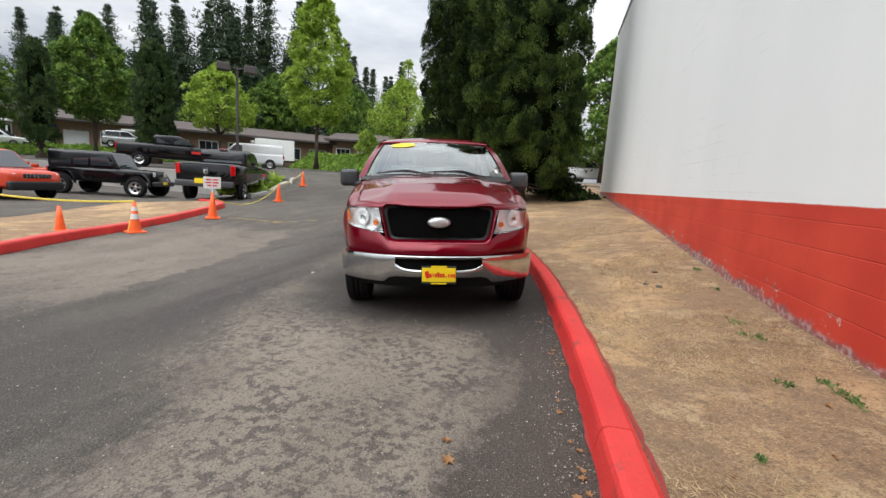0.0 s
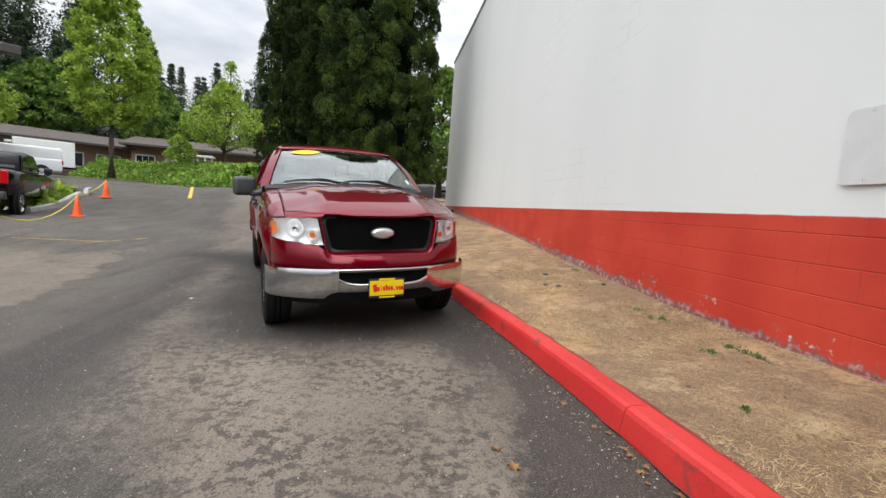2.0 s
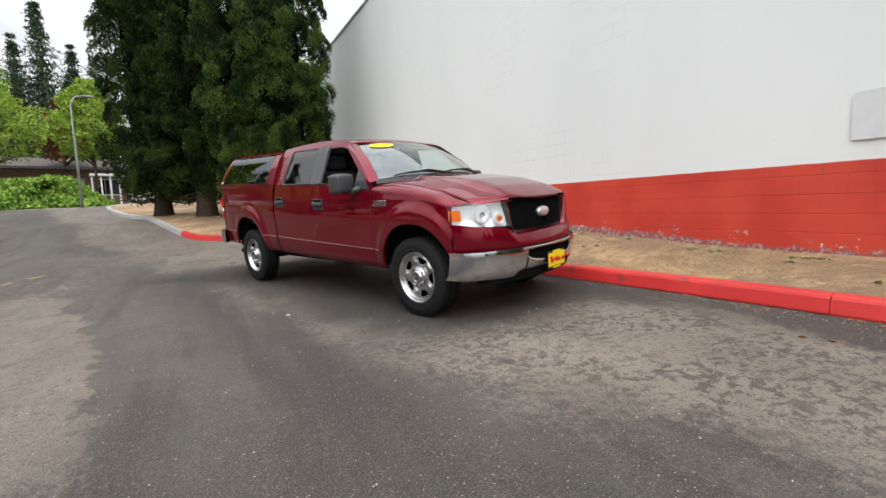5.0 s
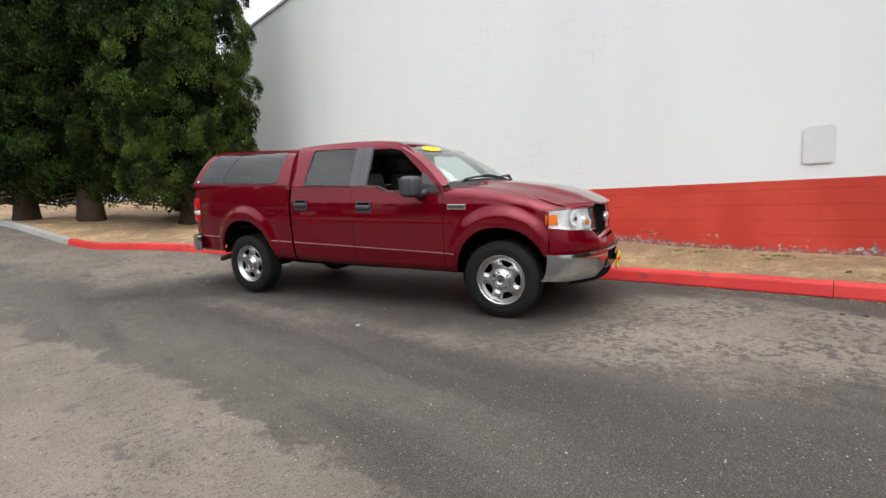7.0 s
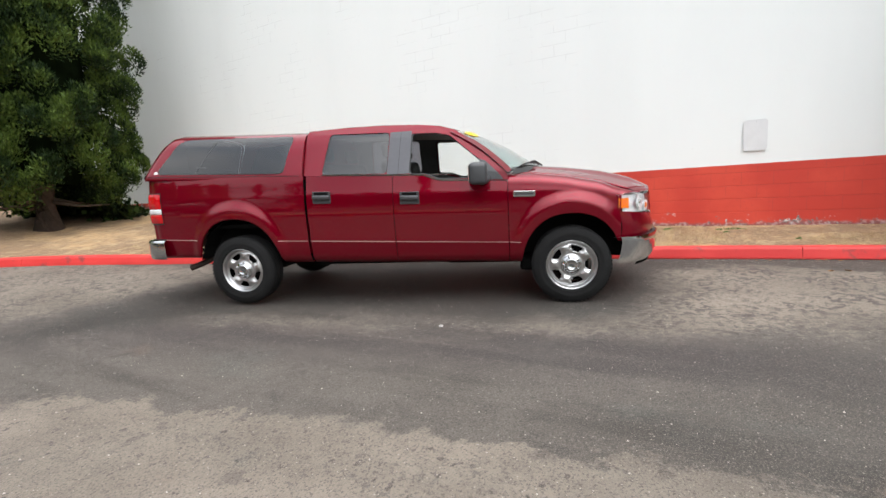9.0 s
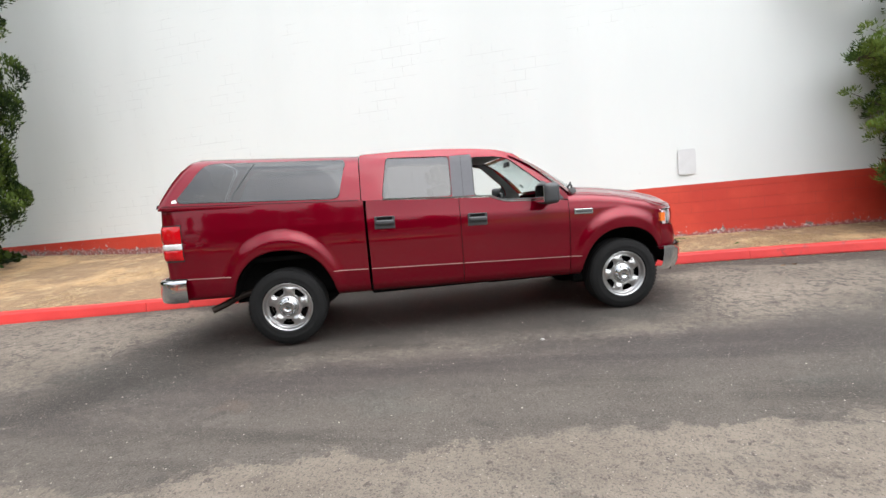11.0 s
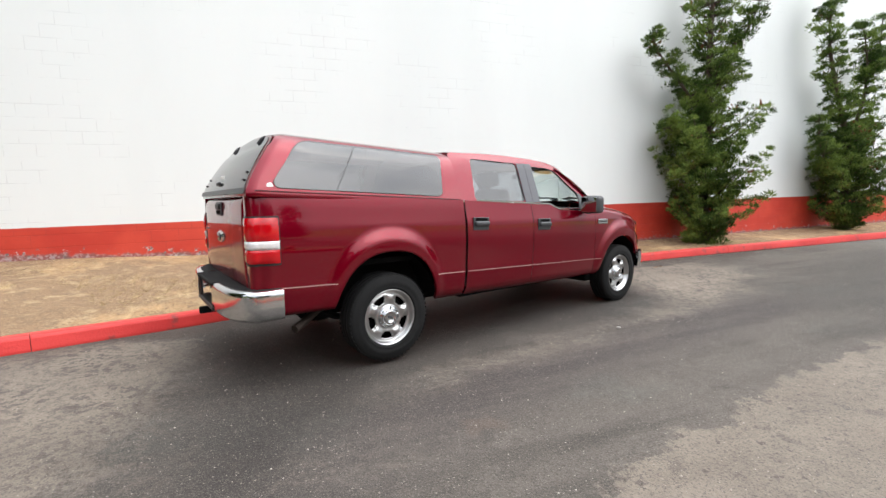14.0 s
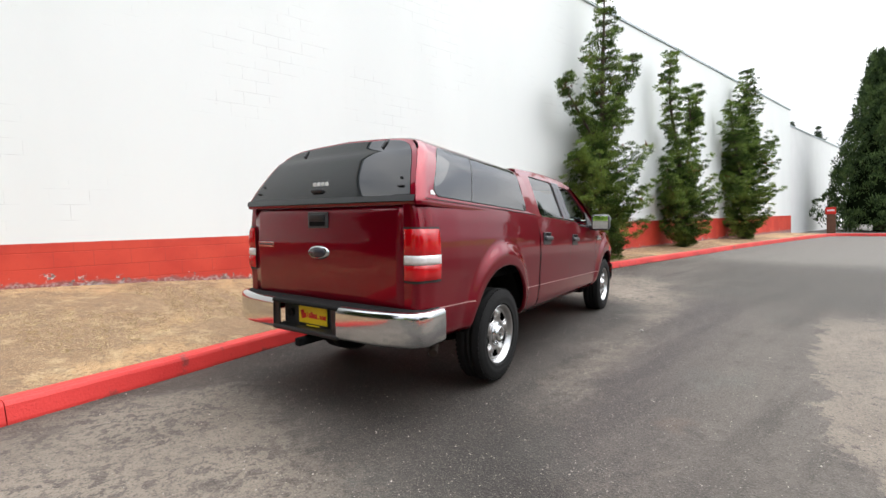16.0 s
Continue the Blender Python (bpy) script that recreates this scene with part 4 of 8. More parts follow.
def wheel(parent, m, right, name="wheel"):
    """Ribbed tyre, and a five-spoke polished steel rim with its cap."""
    w = new(name)
    w.parent = parent
    w.matrix_local = m
    R = TYRE_R
    tyre = lathe([(0.242, 0.105), (0.252, 0.116), (0.262, 0.119), (0.266, 0.117), (0.288, 0.123), (0.310, 0.125), (0.314, 0.123), (0.345, 0.118), (0.366, 0.104), (0.376, 0.085), (R, 0.05), (R, 0.028), (R - 0.01, 0.026), (R - 0.01, 0.018), (R, 0.016),
                  (R, -0.016), (R - 0.01, -0.018), (R - 0.01, -0.026), (R, -0.028), (R, -0.05), (0.376, -0.085), (0.366, -0.104), (0.345, -0.118), (0.314, -0.123), (0.310, -0.125), (0.288, -0.123), (0.266, -0.117), (0.262, -0.119), (0.252, -0.116), (0.242, -0.105), (0.242, 0.105)], 72)
    for f in tyre.faces:
        f.smooth = True
    # tread and shoulder lugs
    for k in range(60):
        a = 2 * math.pi * k / 60
        for h in (-0.092, 0.092):
            add_box(tyre, (0.020, 0.03, 0.008), Matrix.Rotation(a, 4, "Y") @ Matrix.Translation((0, h, 0.3685)) @ Matrix.Rotation(0.5 if h > 0 else -0.5, 4, "X"))
    part("tyre", tyre, M_RUBBER, w)
    # steel disc with five windows between broad rounded spokes, inside a rolled lip
    bm = bmesh.new()
    rad = [0.094, 0.100, 0.108, 0.118, 0.128, 0.134, 0.142, 0.152, 0.162, 0.172, 0.181, 0.188, 0.194, 0.200, 0.207, 0.213, 0.218, 0.224, 0.229, 0.235, 0.240, 0.244]
    N = 120
    def spoke(r, k):
        """Angle from the nearest window's middle, as a share of half the pitch."""
        return abs(((k * 360 / N + 36) % 72) - 36) / 36
    def face(r, k):
        base = ip(r, [0.094, 0.104, 0.118, 0.150, 0.185, 0.200, 0.209, 0.216, 0.226, 0.236, 0.244], [0.074, 0.064, 0.068, 0.082, 0.080, 0.070, 0.060, 0.062, 0.092, 0.110, 0.106])
        if 0.118 < r < 0.203:
            half = ip(r, [0.118, 0.134, 0.150, 0.188, 0.203], [0.36, 0.48, 0.54, 0.58, 0.40])
            near = max(0.0, 1 - abs(spoke(r, k) - half) / 0.22) * max(0.0, 1 - abs(r - 0.161) / 0.045)
            base -= 0.020 * near - 0.010 * max(0.0, spoke(r, k) - 0.6) * max(0.0, 1 - abs(r - 0.155) / 0.04)
        return base
    g = [[bm.verts.new((r * math.cos(2 * math.pi * k / N), -face(r, k), r * math.sin(2 * math.pi * k / N))) for k in range(N)] for r in rad]
    for i in range(len(rad) - 1):
        rm = (rad[i] + rad[i + 1]) / 2
        for k in range(N):
            if 0.128 < rm < 0.194 and spoke(rm, k + 0.5) < ip(rm, [0.128, 0.140, 0.180, 0.194], [0.30, 0.44, 0.54, 0.46]):
                continue
            bm.faces.new((g[i][k], g[i][(k + 1) % N], g[i + 1][(k + 1) % N], g[i + 1][k]))
    bmesh.ops.recalc_face_normals(bm, faces=bm.faces)
    bmesh.ops.solidify(bm, geom=bm.faces[:], thickness=0.010)
    part("rim", bm, M_WHEEL, w, "polished steel rim with five windows", True)
    part("hub_cap", lathe([(0.0, -0.106), (0.030, -0.106), (0.036, -0.110), (0.046, -0.116), (0.056, -0.116), (0.064, -0.111), (0.068, -0.100), (0.072, -0.092), (0.086, -0.090), (0.094, -0.084), (0.098, -0.072), (0.098, -0.05)], 44), M_CHROME, w, smooth=True)
    em = lathe([(0.0, -0.1095), (0.024, -0.109), (0.028, -0.105)], 24)
    em.transform(Matrix.Diagonal((1.0, 1, 0.45, 1)))
    part("cap_emblem", em, M_GREY_PLASTIC, w)
    for k in range(5):
        a = 2 * math.pi * (k + 0.5) / 5
        part("wheel_bolt", lathe([(0.0, -0.014), (0.009, -0.012), (0.011, 0.0)], 8), M_CHROME, w).matrix_local = pose(0.083 * math.cos(a), -0.089, 0.083 * math.sin(a))
    part("brake_disc", lathe([(0.0, -0.015), (0.17, -0.015), (0.17, 0.0), (0.0, 0.0)], 32), M_UNDER, w)
    part("rim_barrel", lathe([(0.24, -0.10), (0.215, -0.05), (0.21, 0.09), (0.24, 0.10)], 40), M_UNDER, w)
    return w


def greenhouse(z):
    """How far out the cab's upper side stands at a height."""
    return ip(z, [1.2, 1.32, 1.5, 1.70, 1.78, 1.86], [0.93, 0.908, 0.833, 0.752, 0.710, 0.648])


def seat(parent, x, y, w, name="seat"):
    s = new(name)
    s.parent = parent
    s.matrix_local = pose(x, y, 0.78)
    part("cushion", box((0.5, w, 0.16), pose(0, 0, 0.05), 0.05, 3), M_CABIN, s, smooth=True)
    part("backrest", box((0.14, w * 0.96, 0.62), pose(-0.27, 0, 0.40, 0, -12, 0), 0.05, 3), M_CABIN, s, smooth=True)
    for dy in ([0] if w < 0.8 else [-0.4, 0.4]):
        part("headrest", box((0.09, 0.26, 0.17), pose(-0.36, dy, 0.82, 0, -10, 0), 0.035, 3), M_CABIN, s, smooth=True)


def pickup():
    t = thing("pickup_truck", TRUCK_M, "maroon crew-cab pickup with matching canopy and chrome bumpers", "pickup truck")
    body = new("body")
    body.parent = t
    for s in (-1, 1):
        side_panel("front_fender", 1.174, 2.215, fender_top, s, body, True)
        side_panel("front_door", 0.030, 1.168, belt, s, body)
        side_panel("rear_door", -0.905, 0.024, belt, s, body)
        side_panel("bed_side", -2.785, -0.932, lambda x: 1.37 - 0.042 * (x + 0.97), s, body)
        # pale line along the side
        for xa, xb in ((-2.70, -2.24), (-1.27, -0.937), (-0.90, 0.02), (0.035, 1.165), (1.18, 1.285)):
            def line(u, v):
                x = xa + (xb - xa) * u
                z = 0.655 - 0.032 * x + 0.008 * v
                return x, s * (half_width(x, z) + 0.0035), z
            part("pinstripe", sheet(24, 1, line), M_STRIPE, body)

    # bonnet with its raised middle
    def bonnet(u, v):
        y = (2 * v - 1) * 0.795
        xr = 1.50 - 0.27 * (abs(y) / 0.8) ** 2
        xf = nose(y) - 0.03 if abs(y) < 0.6 else nose(0.6) - 0.03 - (abs(y) - 0.6) * 1.0
        x = xr + (xf - xr) * u
        mid = ip(x, [1.2, 1.48, 1.77, 2.11, 2.38, 2.50, 2.56, 2.62], [1.345, 1.338, 1.308, 1.255, 1.178, 1.12, 1.085, 1.05])
        edge = ip(x, [1.15, 1.46, 1.73, 2.04, 2.27, 2.5], [1.287, 1.270, 1.234, 1.167, 1.090, 1.035])
        b = ip(abs(y), [0, 0.38, 0.46, 0.55, 0.68, 0.80], [1.08, 1.03, 0.96, 0.62, 0.32, 0.0])
        return x, y, edge + (mid - edge) * b
    part("bonnet", sheet(36, 52, bonnet, 0.012), M_RED_PAINT, body, smooth=True)

    def lip(u, v):
        a = Vector(bonnet(1.0, u)) + Vector((-0.004, 0, -0.002))
        y = a.y
        b = Vector((nose(y) + 0.004 - (0.03 if abs(y) < 0.5 else 0.012), y, 1.078 if abs(y) < 0.5 else 1.042))
        p = a.lerp(b, v)
        p.x += 0.012 * math.sin(math.pi * v)
        return tuple(p)
    part("bonnet_lip", sheet(52, 5, lip), M_RED_PAINT, body, smooth=True)

    # face: lower panel, grille surround, grille
    def lower_face(u, v):
        y = (2 * u - 1) * 0.906
        zt = smooth_ip(abs(y), [0.43, 0.57, 0.78, 0.935], [0.736, 0.826, 0.85, 0.88])
        z = 0.60 + (zt - 0.60) * v
        return ip(abs(y), [0, 0.3, 0.5, 0.6, 0.7, 0.8, 0.86, 0.892, 0.906], [2.647, 2.627, 2.577, 2.532, 2.478, 2.405, 2.33, 2.27, 2.20]) + 0.035 * math.sin(math.pi * min(1, v * 0.9 + 0.1)) * (1 - 0.3 * abs(y)), y, z
    part("front_panel", sheet(56, 8, lower_face), M_RED_PAINT, body, smooth=True)
    inner = rounded([(-0.520, 1.056), (0.520, 1.056), (0.458, 0.768), (-0.458, 0.768)], 0.06, 5)
    outer = rounded([(-0.546, 1.085), (0.546, 1.085), (0.486, 0.728), (-0.486, 0.728)], 0.07, 5)
    grille = new("grille")
    grille.parent = body
    part("surround", ring(outer, inner, lambda a, b, v: (nose(a) + 0.012 - 0.06 * v * v - max(0, b - 1.0) * 0.45, a, b), 4), M_RED_PAINT, grille, smooth=True)
    part("dark_rim", ring(inner, [(a * 0.95, 0.915 + (b - 0.915) * 0.90) for a, b in inner], lambda a, b, v: (nose(a) - 0.042 - 0.01 * v - max(0, b - 1.0) * 0.45, a, b), 2), M_BLACK_PLASTIC, grille)
    part("backing", sheet(20, 6, lambda u, v: (nose((2 * u - 1) * 0.50) - 0.085, (2 * u - 1) * 0.51, 0.765 + 0.29 * v)), M_UNDER, grille)
    bm = bmesh.new()
    for k in range(-34, 35):
        for sg in (-1, 1):
            pts = []
            for j in range(9):
                z = 0.782 + 0.262 * j / 8
                y = k * 0.0245 + sg * (z - 0.92) * 0.6
                if abs(y) < 0.450 + (z - 0.79) * 0.2:
                    pts.append((nose(y) - 0.062 - max(0, z - 1.0) * 0.3, y, z))
            if len(pts) > 1:
                add_pipe(bm, pts, 0.0038, 4)
    part("mesh_insert", bm, M_UNDER, grille, "black honeycomb insert")
    em = lathe([(0.0, 0.024), (0.07, 0.022), (0.092, 0.014), (0.10, 0.0), (0.0, 0.0)], 40)
    em.transform(pose(nose(0) - 0.055, 0, 0.925, 0, 0, 0) @ Matrix.Rotation(radians(-90), 4, "Z") @ Matrix.Diagonal((1.08, 1.6, 0.50, 1)))
    part("oval_emblem", em, material("brushed_emblem", (0.62, 0.62, 0.62), 0.3, 0.7), grille, "plain silver oval badge", True)

    # headlights
    for s in (-1, 1):
        hl = new("headlight")
        hl.parent = body
        def hpt(u, v, d=0.0):
            y = 0.550 + 0.359 * u - 0.048 * (1 - u) * (1 - v)
            zt = ip(u, [0, 0.5, 1], [1.052, 1.048, 1.035])
            zb = ip(u, [0, 0.7, 1], [0.828, 0.842, 0.862])
            return nose(y) + 0.008 - d - max(0, v - 0.7) * 0.05, s * y, zb + (zt - zb) * v
        part("lens", sheet(18, 8, lambda u, v: hpt(u, v), 0.004), M_LENS, hl, "clear lens", True).visible_shadow = False
        part("housing", sheet(18, 8, lambda u, v: hpt(u, v, 0.045 + 0.035 * math.sin(math.pi * u) * math.sin(math.pi * v))), M_REFLECTOR, hl, smooth=True)
        part("rim", ring([(a, b) for a, b in rounded([(0, 0), (1, 0), (1, 1), (0, 1)], 0.06, 3)], [(0.5 + (a - 0.5) * 0.95, 0.5 + (b - 0.5) * 0.92) for a, b in rounded([(0, 0), (1, 0), (1, 1), (0, 1)], 0.06, 3)], lambda a, b, v: hpt(a, b, 0.01 + 0.03 * v), 2), M_GREY_PLASTIC, hl)
        for u, v, r, mt, nm in ((0.52, 0.54, 0.074, M_REFLECTOR, "main_bowl"), (0.19, 0.34, 0.050, M_REFLECTOR, "inner_bowl"), (0.19, 0.34, 0.024, M_AMBER, "amber_bulb"), (0.52, 0.54, 0.020, M_CHROME, "bulb")):
            p = hpt(u, v, 0.022)
            part(nm, lathe([(0.0, 0.03 if mt is M_REFLECTOR else 0.012), (r * 0.6, 0.016), (r, 0.0), (r * 1.04, 0.004), (r * 0.6, 0.03)], 28), mt, hl, smooth=True).matrix_local = pose(*p, 0, 0, 90 + s * 28)
        part("amber_marker", sheet(6, 6, lambda u, v: hpt(0.875 + 0.12 * u, 0.26 + 0.52 * v, 0.010)), M_AMBER, hl, "amber side marker", True)
        part("outer_edge", sheet(2, 6, lambda u, v: (hpt(1.0, v)[0] - 0.07 * u, s * (0.909 - 0.004 * u), hpt(1.0, v)[2])), M_RED_PAINT, hl)

    for s in (-1, 1):
        zt0 = fender_top(2.215) - 0.10
        y_out = half_width(2.215, zt0)
        y_in = min(0.80, y_out - 0.06)
        def cap(u, v):
            a = math.pi / 2 * u
            y = y_in + (y_out - y_in) * math.cos(a)
            z = zt0 + 0.10 * math.sin(a)
            xe = max(2.217, nose(min(y, 0.905)) - 0.004)
            return 2.213 + (xe - 2.213) * v, s * y, z + (min(z, ip(y, [0.78, 0.90], [1.052, 1.040])) - z) * v
        part("fender_cap", sheet(12, 6, cap), M_RED_PAINT, body, smooth=True)
    # front bumper of chrome over a black lower panel
    fb = new("front_bumper")
    fb.parent = t
    def bump_x(y, v):
        return ip(abs(y), [0, 0.15, 0.3, 0.45, 0.6, 0.7, 0.8, 0.88, 0.925, 0.95, 0.958], [2.712, 2.708, 2.692, 2.66, 2.608, 2.56, 2.50, 2.43, 2.36, 2.29, 2.22]) + 0.010 * math.sin(math.pi * v) - 0.045 * (1 - v)
    def chrome(ya, yb, zb, zt, n):
        return sheet(n, 8, lambda u, v: (bump_x(ya + (yb - ya) * u, v) - 0.012 * max(0, v - 0.88) / 0.12 - 0.02 * max(0, 0.15 - v) / 0.15, ya + (yb - ya) * u, zb(ya + (yb - ya) * u) + (zt(ya + (yb - ya) * u) - zb(ya + (yb - ya) * u)) * v))
    top = lambda y: 0.638
    low = lambda y: smooth_ip(abs(y), [0.38, 0.44, 0.52, 0.96], [0.425, 0.418, 0.385, 0.392])
    for s in (-1, 1):
        part("chrome_side", chrome(s * 0.40, s * 0.958, low, top, 40), M_CHROME, fb, smooth=True)
    part("chrome_bar", chrome(-0.40, 0.40, lambda y: 0.588, top, 26), M_CHROME, fb, smooth=True)
    part("chrome_lip", chrome(-0.40, 0.40, lambda y: 0.428, lambda y: 0.512 + 0.05 * (abs(y) / 0.4) ** 6, 26), M_CHROME, fb, smooth=True)
    part("intake", sheet(20, 3, lambda u, v: (nose((2 * u - 1) * 0.4) + 0.02, (2 * u - 1) * 0.41, 0.50 + 0.10 * v)), M_UNDER, fb)
    part("lower_panel", sheet(40, 4, lambda u, v: (nose((2 * u - 1) * 0.80) + 0.05 - 0.05 * (1 - v), (2 * u - 1) * 0.80, 0.345 + 0.155 * v)), M_UNDER, fb, "black plastic lower panel", True)
    part("top_cover", sheet(40, 1, lambda u, v: (nose((2 * u - 1) * 0.93) + 0.06 * v, (2 * u - 1) * 0.93, 0.634)), M_BLACK_PLASTIC, fb)
    number_plate(fb, pose(nose(0) + 0.084, 0.0, 0.478, 0, 0, 0))

    cab(t)
    canopy(t)
    tail(t)

    # inside of the body, floor, wheel houses, frame and exhaust
    under = new("underbody")
    under.parent = t
    part("floor_pan", box((2.15, 1.72, 0.05), pose(0.1, 0, 0.50), 0.01), M_UNDER, under)
    part("bed_floor", box((1.86, 1.70, 0.05), pose(-1.9, 0, 0.86), 0.01), M_UNDER, under)
    part("fuel_tank", box((1.25, 0.55, 0.30), pose(-0.35, 0.22, 0.40), 0.06, 3), M_UNDER, under, smooth=True)
    part("gearbox", box((0.95, 0.42, 0.32), pose(0.85, 0, 0.42), 0.08, 3), M_UNDER, under, smooth=True)
    part("drive_shaft", tube((0.4, 0, 0.44), (-1.7, 0, 0.40), 0.045), M_UNDER, under)
    part("spare_tyre", lathe([(0.18, -0.11), (0.33, -0.115), (0.368, -0.06), (0.368, 0.06), (0.33, 0.115), (0.18, 0.11), (0.18, -0.11)], 32, "z"), M_RUBBER, under, smooth=True).matrix_local = pose(-2.42, 0, 0.62)
    part("cross_member", box((0.16, 1.5, 0.14), pose(1.35, 0, 0.36), 0.03), M_UNDER, under)
    for s in (-1, 1):
        part("rocker_inner", box((2.1, 0.10, 0.18), pose(0.12, s * 0.80, 0.50), 0.03), M_UNDER, under)
        part("leaf_spring", pipe([(-1.05, s * 0.56, 0.50), (-1.45, s * 0.56, 0.36), (-1.76, s * 0.56, 0.32), (-2.1, s * 0.56, 0.37), (-2.45, s * 0.56, 0.52)], 0.03, 6), M_UNDER, under)
    part("bed_front", box((0.03, 1.76, 0.86), pose(-0.97, 0, 0.92)), M_UNDER, under)
    part("engine_bay", box((1.0, 1.2, 0.5), pose(1.8, 0, 0.75), 0.03), M_UNDER, under)
    part("firewall", box((0.05, 1.76, 0.75), pose(1.22, 0, 0.86)), M_UNDER, under)
    for s in (-1, 1):
        part("frame_rail", box((4.8, 0.09, 0.16), pose(0.02, s * 0.45, 0.46), 0.01), M_UNDER, under)
        for c in (AXLE, -AXLE):
            part("wheel_house", sheet(20, 2, lambda u, v: (c + 0.53 * math.cos(math.pi * u), s * (0.62 + 0.28 * v), max(0.50, 0.36 + (0.60 if c < 0 else 0.53) * math.sin(math.pi * u)))), M_UNDER, under)
            part("wheel_house_back", sheet(1, 1, lambda u, v: (c - 0.55 + 1.1 * u, s * 0.63, 0.46 + 0.52 * v)), M_UNDER, under)
    part("rear_axle", tube((-AXLE, -0.72, TYRE_R), (-AXLE, 0.72, TYRE_R), 0.05), M_UNDER, under)
    part("differential", lathe([(0.0, -0.16), (0.11, -0.1), (0.14, 0.0), (0.11, 0.1), (0.0, 0.16)], 20), M_UNDER, under).matrix_local = pose(-AXLE, 0, TYRE_R)
    part("front_axle", tube((AXLE, -0.72, TYRE_R), (AXLE, 0.72, TYRE_R), 0.04), M_UNDER, under)
    part("exhaust_pipe", pipe([(-0.6, -0.5, 0.42), (-1.3, -0.52, 0.52), (-2.0, -0.56, 0.55), (-2.30, -0.66, 0.48), (-2.42, -0.73, 0.425), (-2.53, -0.79, 0.385)], 0.034, 12), material("rusty_exhaust", (0.04, 0.028, 0.022), 0.6, 0.5, vary=0.4), under)
    part("hitch", box((0.42, 0.055, 0.055), pose(-2.86, 0, 0.475), 0.008), M_UNDER, under)
    for s in (-1, 1):
        wheel(t, pose(AXLE, s * 0.835, TYRE_R, 0, 0, 0 if s < 0 else 180), s < 0)
        wheel(t, pose(-AXLE, s * 0.835, TYRE_R, 0, 0, 0 if s < 0 else 180) @ pose(0, 0, 0, 0, 25, 0), s < 0)


def number_plate(parent, m):
    p = new("number_plate")
    p.parent = parent
    p.matrix_local = m
    part("frame", box((0.008, 0.318, 0.160), pose(0, 0, 0), 0.003), M_PLATE_DARK, p)
    part("sheet", box((0.008, 0.305, 0.125), pose(0.006, 0, 0.002), 0.003), M_YELLOW, p, "plain yellow dealer plate")
    part("top_tab", box((0.004, 0.14, 0.016), pose(0.0075, 0, 0.075), 0.001), M_YELLOW, p)
    part("bottom_tab", box((0.004, 0.14, 0.014), pose(0.0075, 0, -0.075), 0.001), M_YELLOW, p)
    bm = bmesh.new()
    add_box(bm, (0.003, 0.036, 0.062), pose(0.0115, -0.105, 0.004, 12, 0, 0))
    for k, (w, h, dz) in enumerate(((0.022, 0.034, -0.006), (0.008, 0.04, 0.0), (0.022, 0.034, -0.006), (0.024, 0.046, 0.0), (0.022, 0.034, -0.006), (0.024, 0.034, -0.006), (0.012, 0.012, -0.018), (0.02, 0.03, -0.008), (0.02, 0.03, -0.008), (0.03, 0.03, -0.008))):
        add_box(bm, (0.003, w * 0.8, h), pose(0.0115, -0.075 + k * 0.0235, 0.004 + dz, 12, 0, 0))
    part("plain_marks", bm, M_MARK_RED, p, "row of plain red marks")


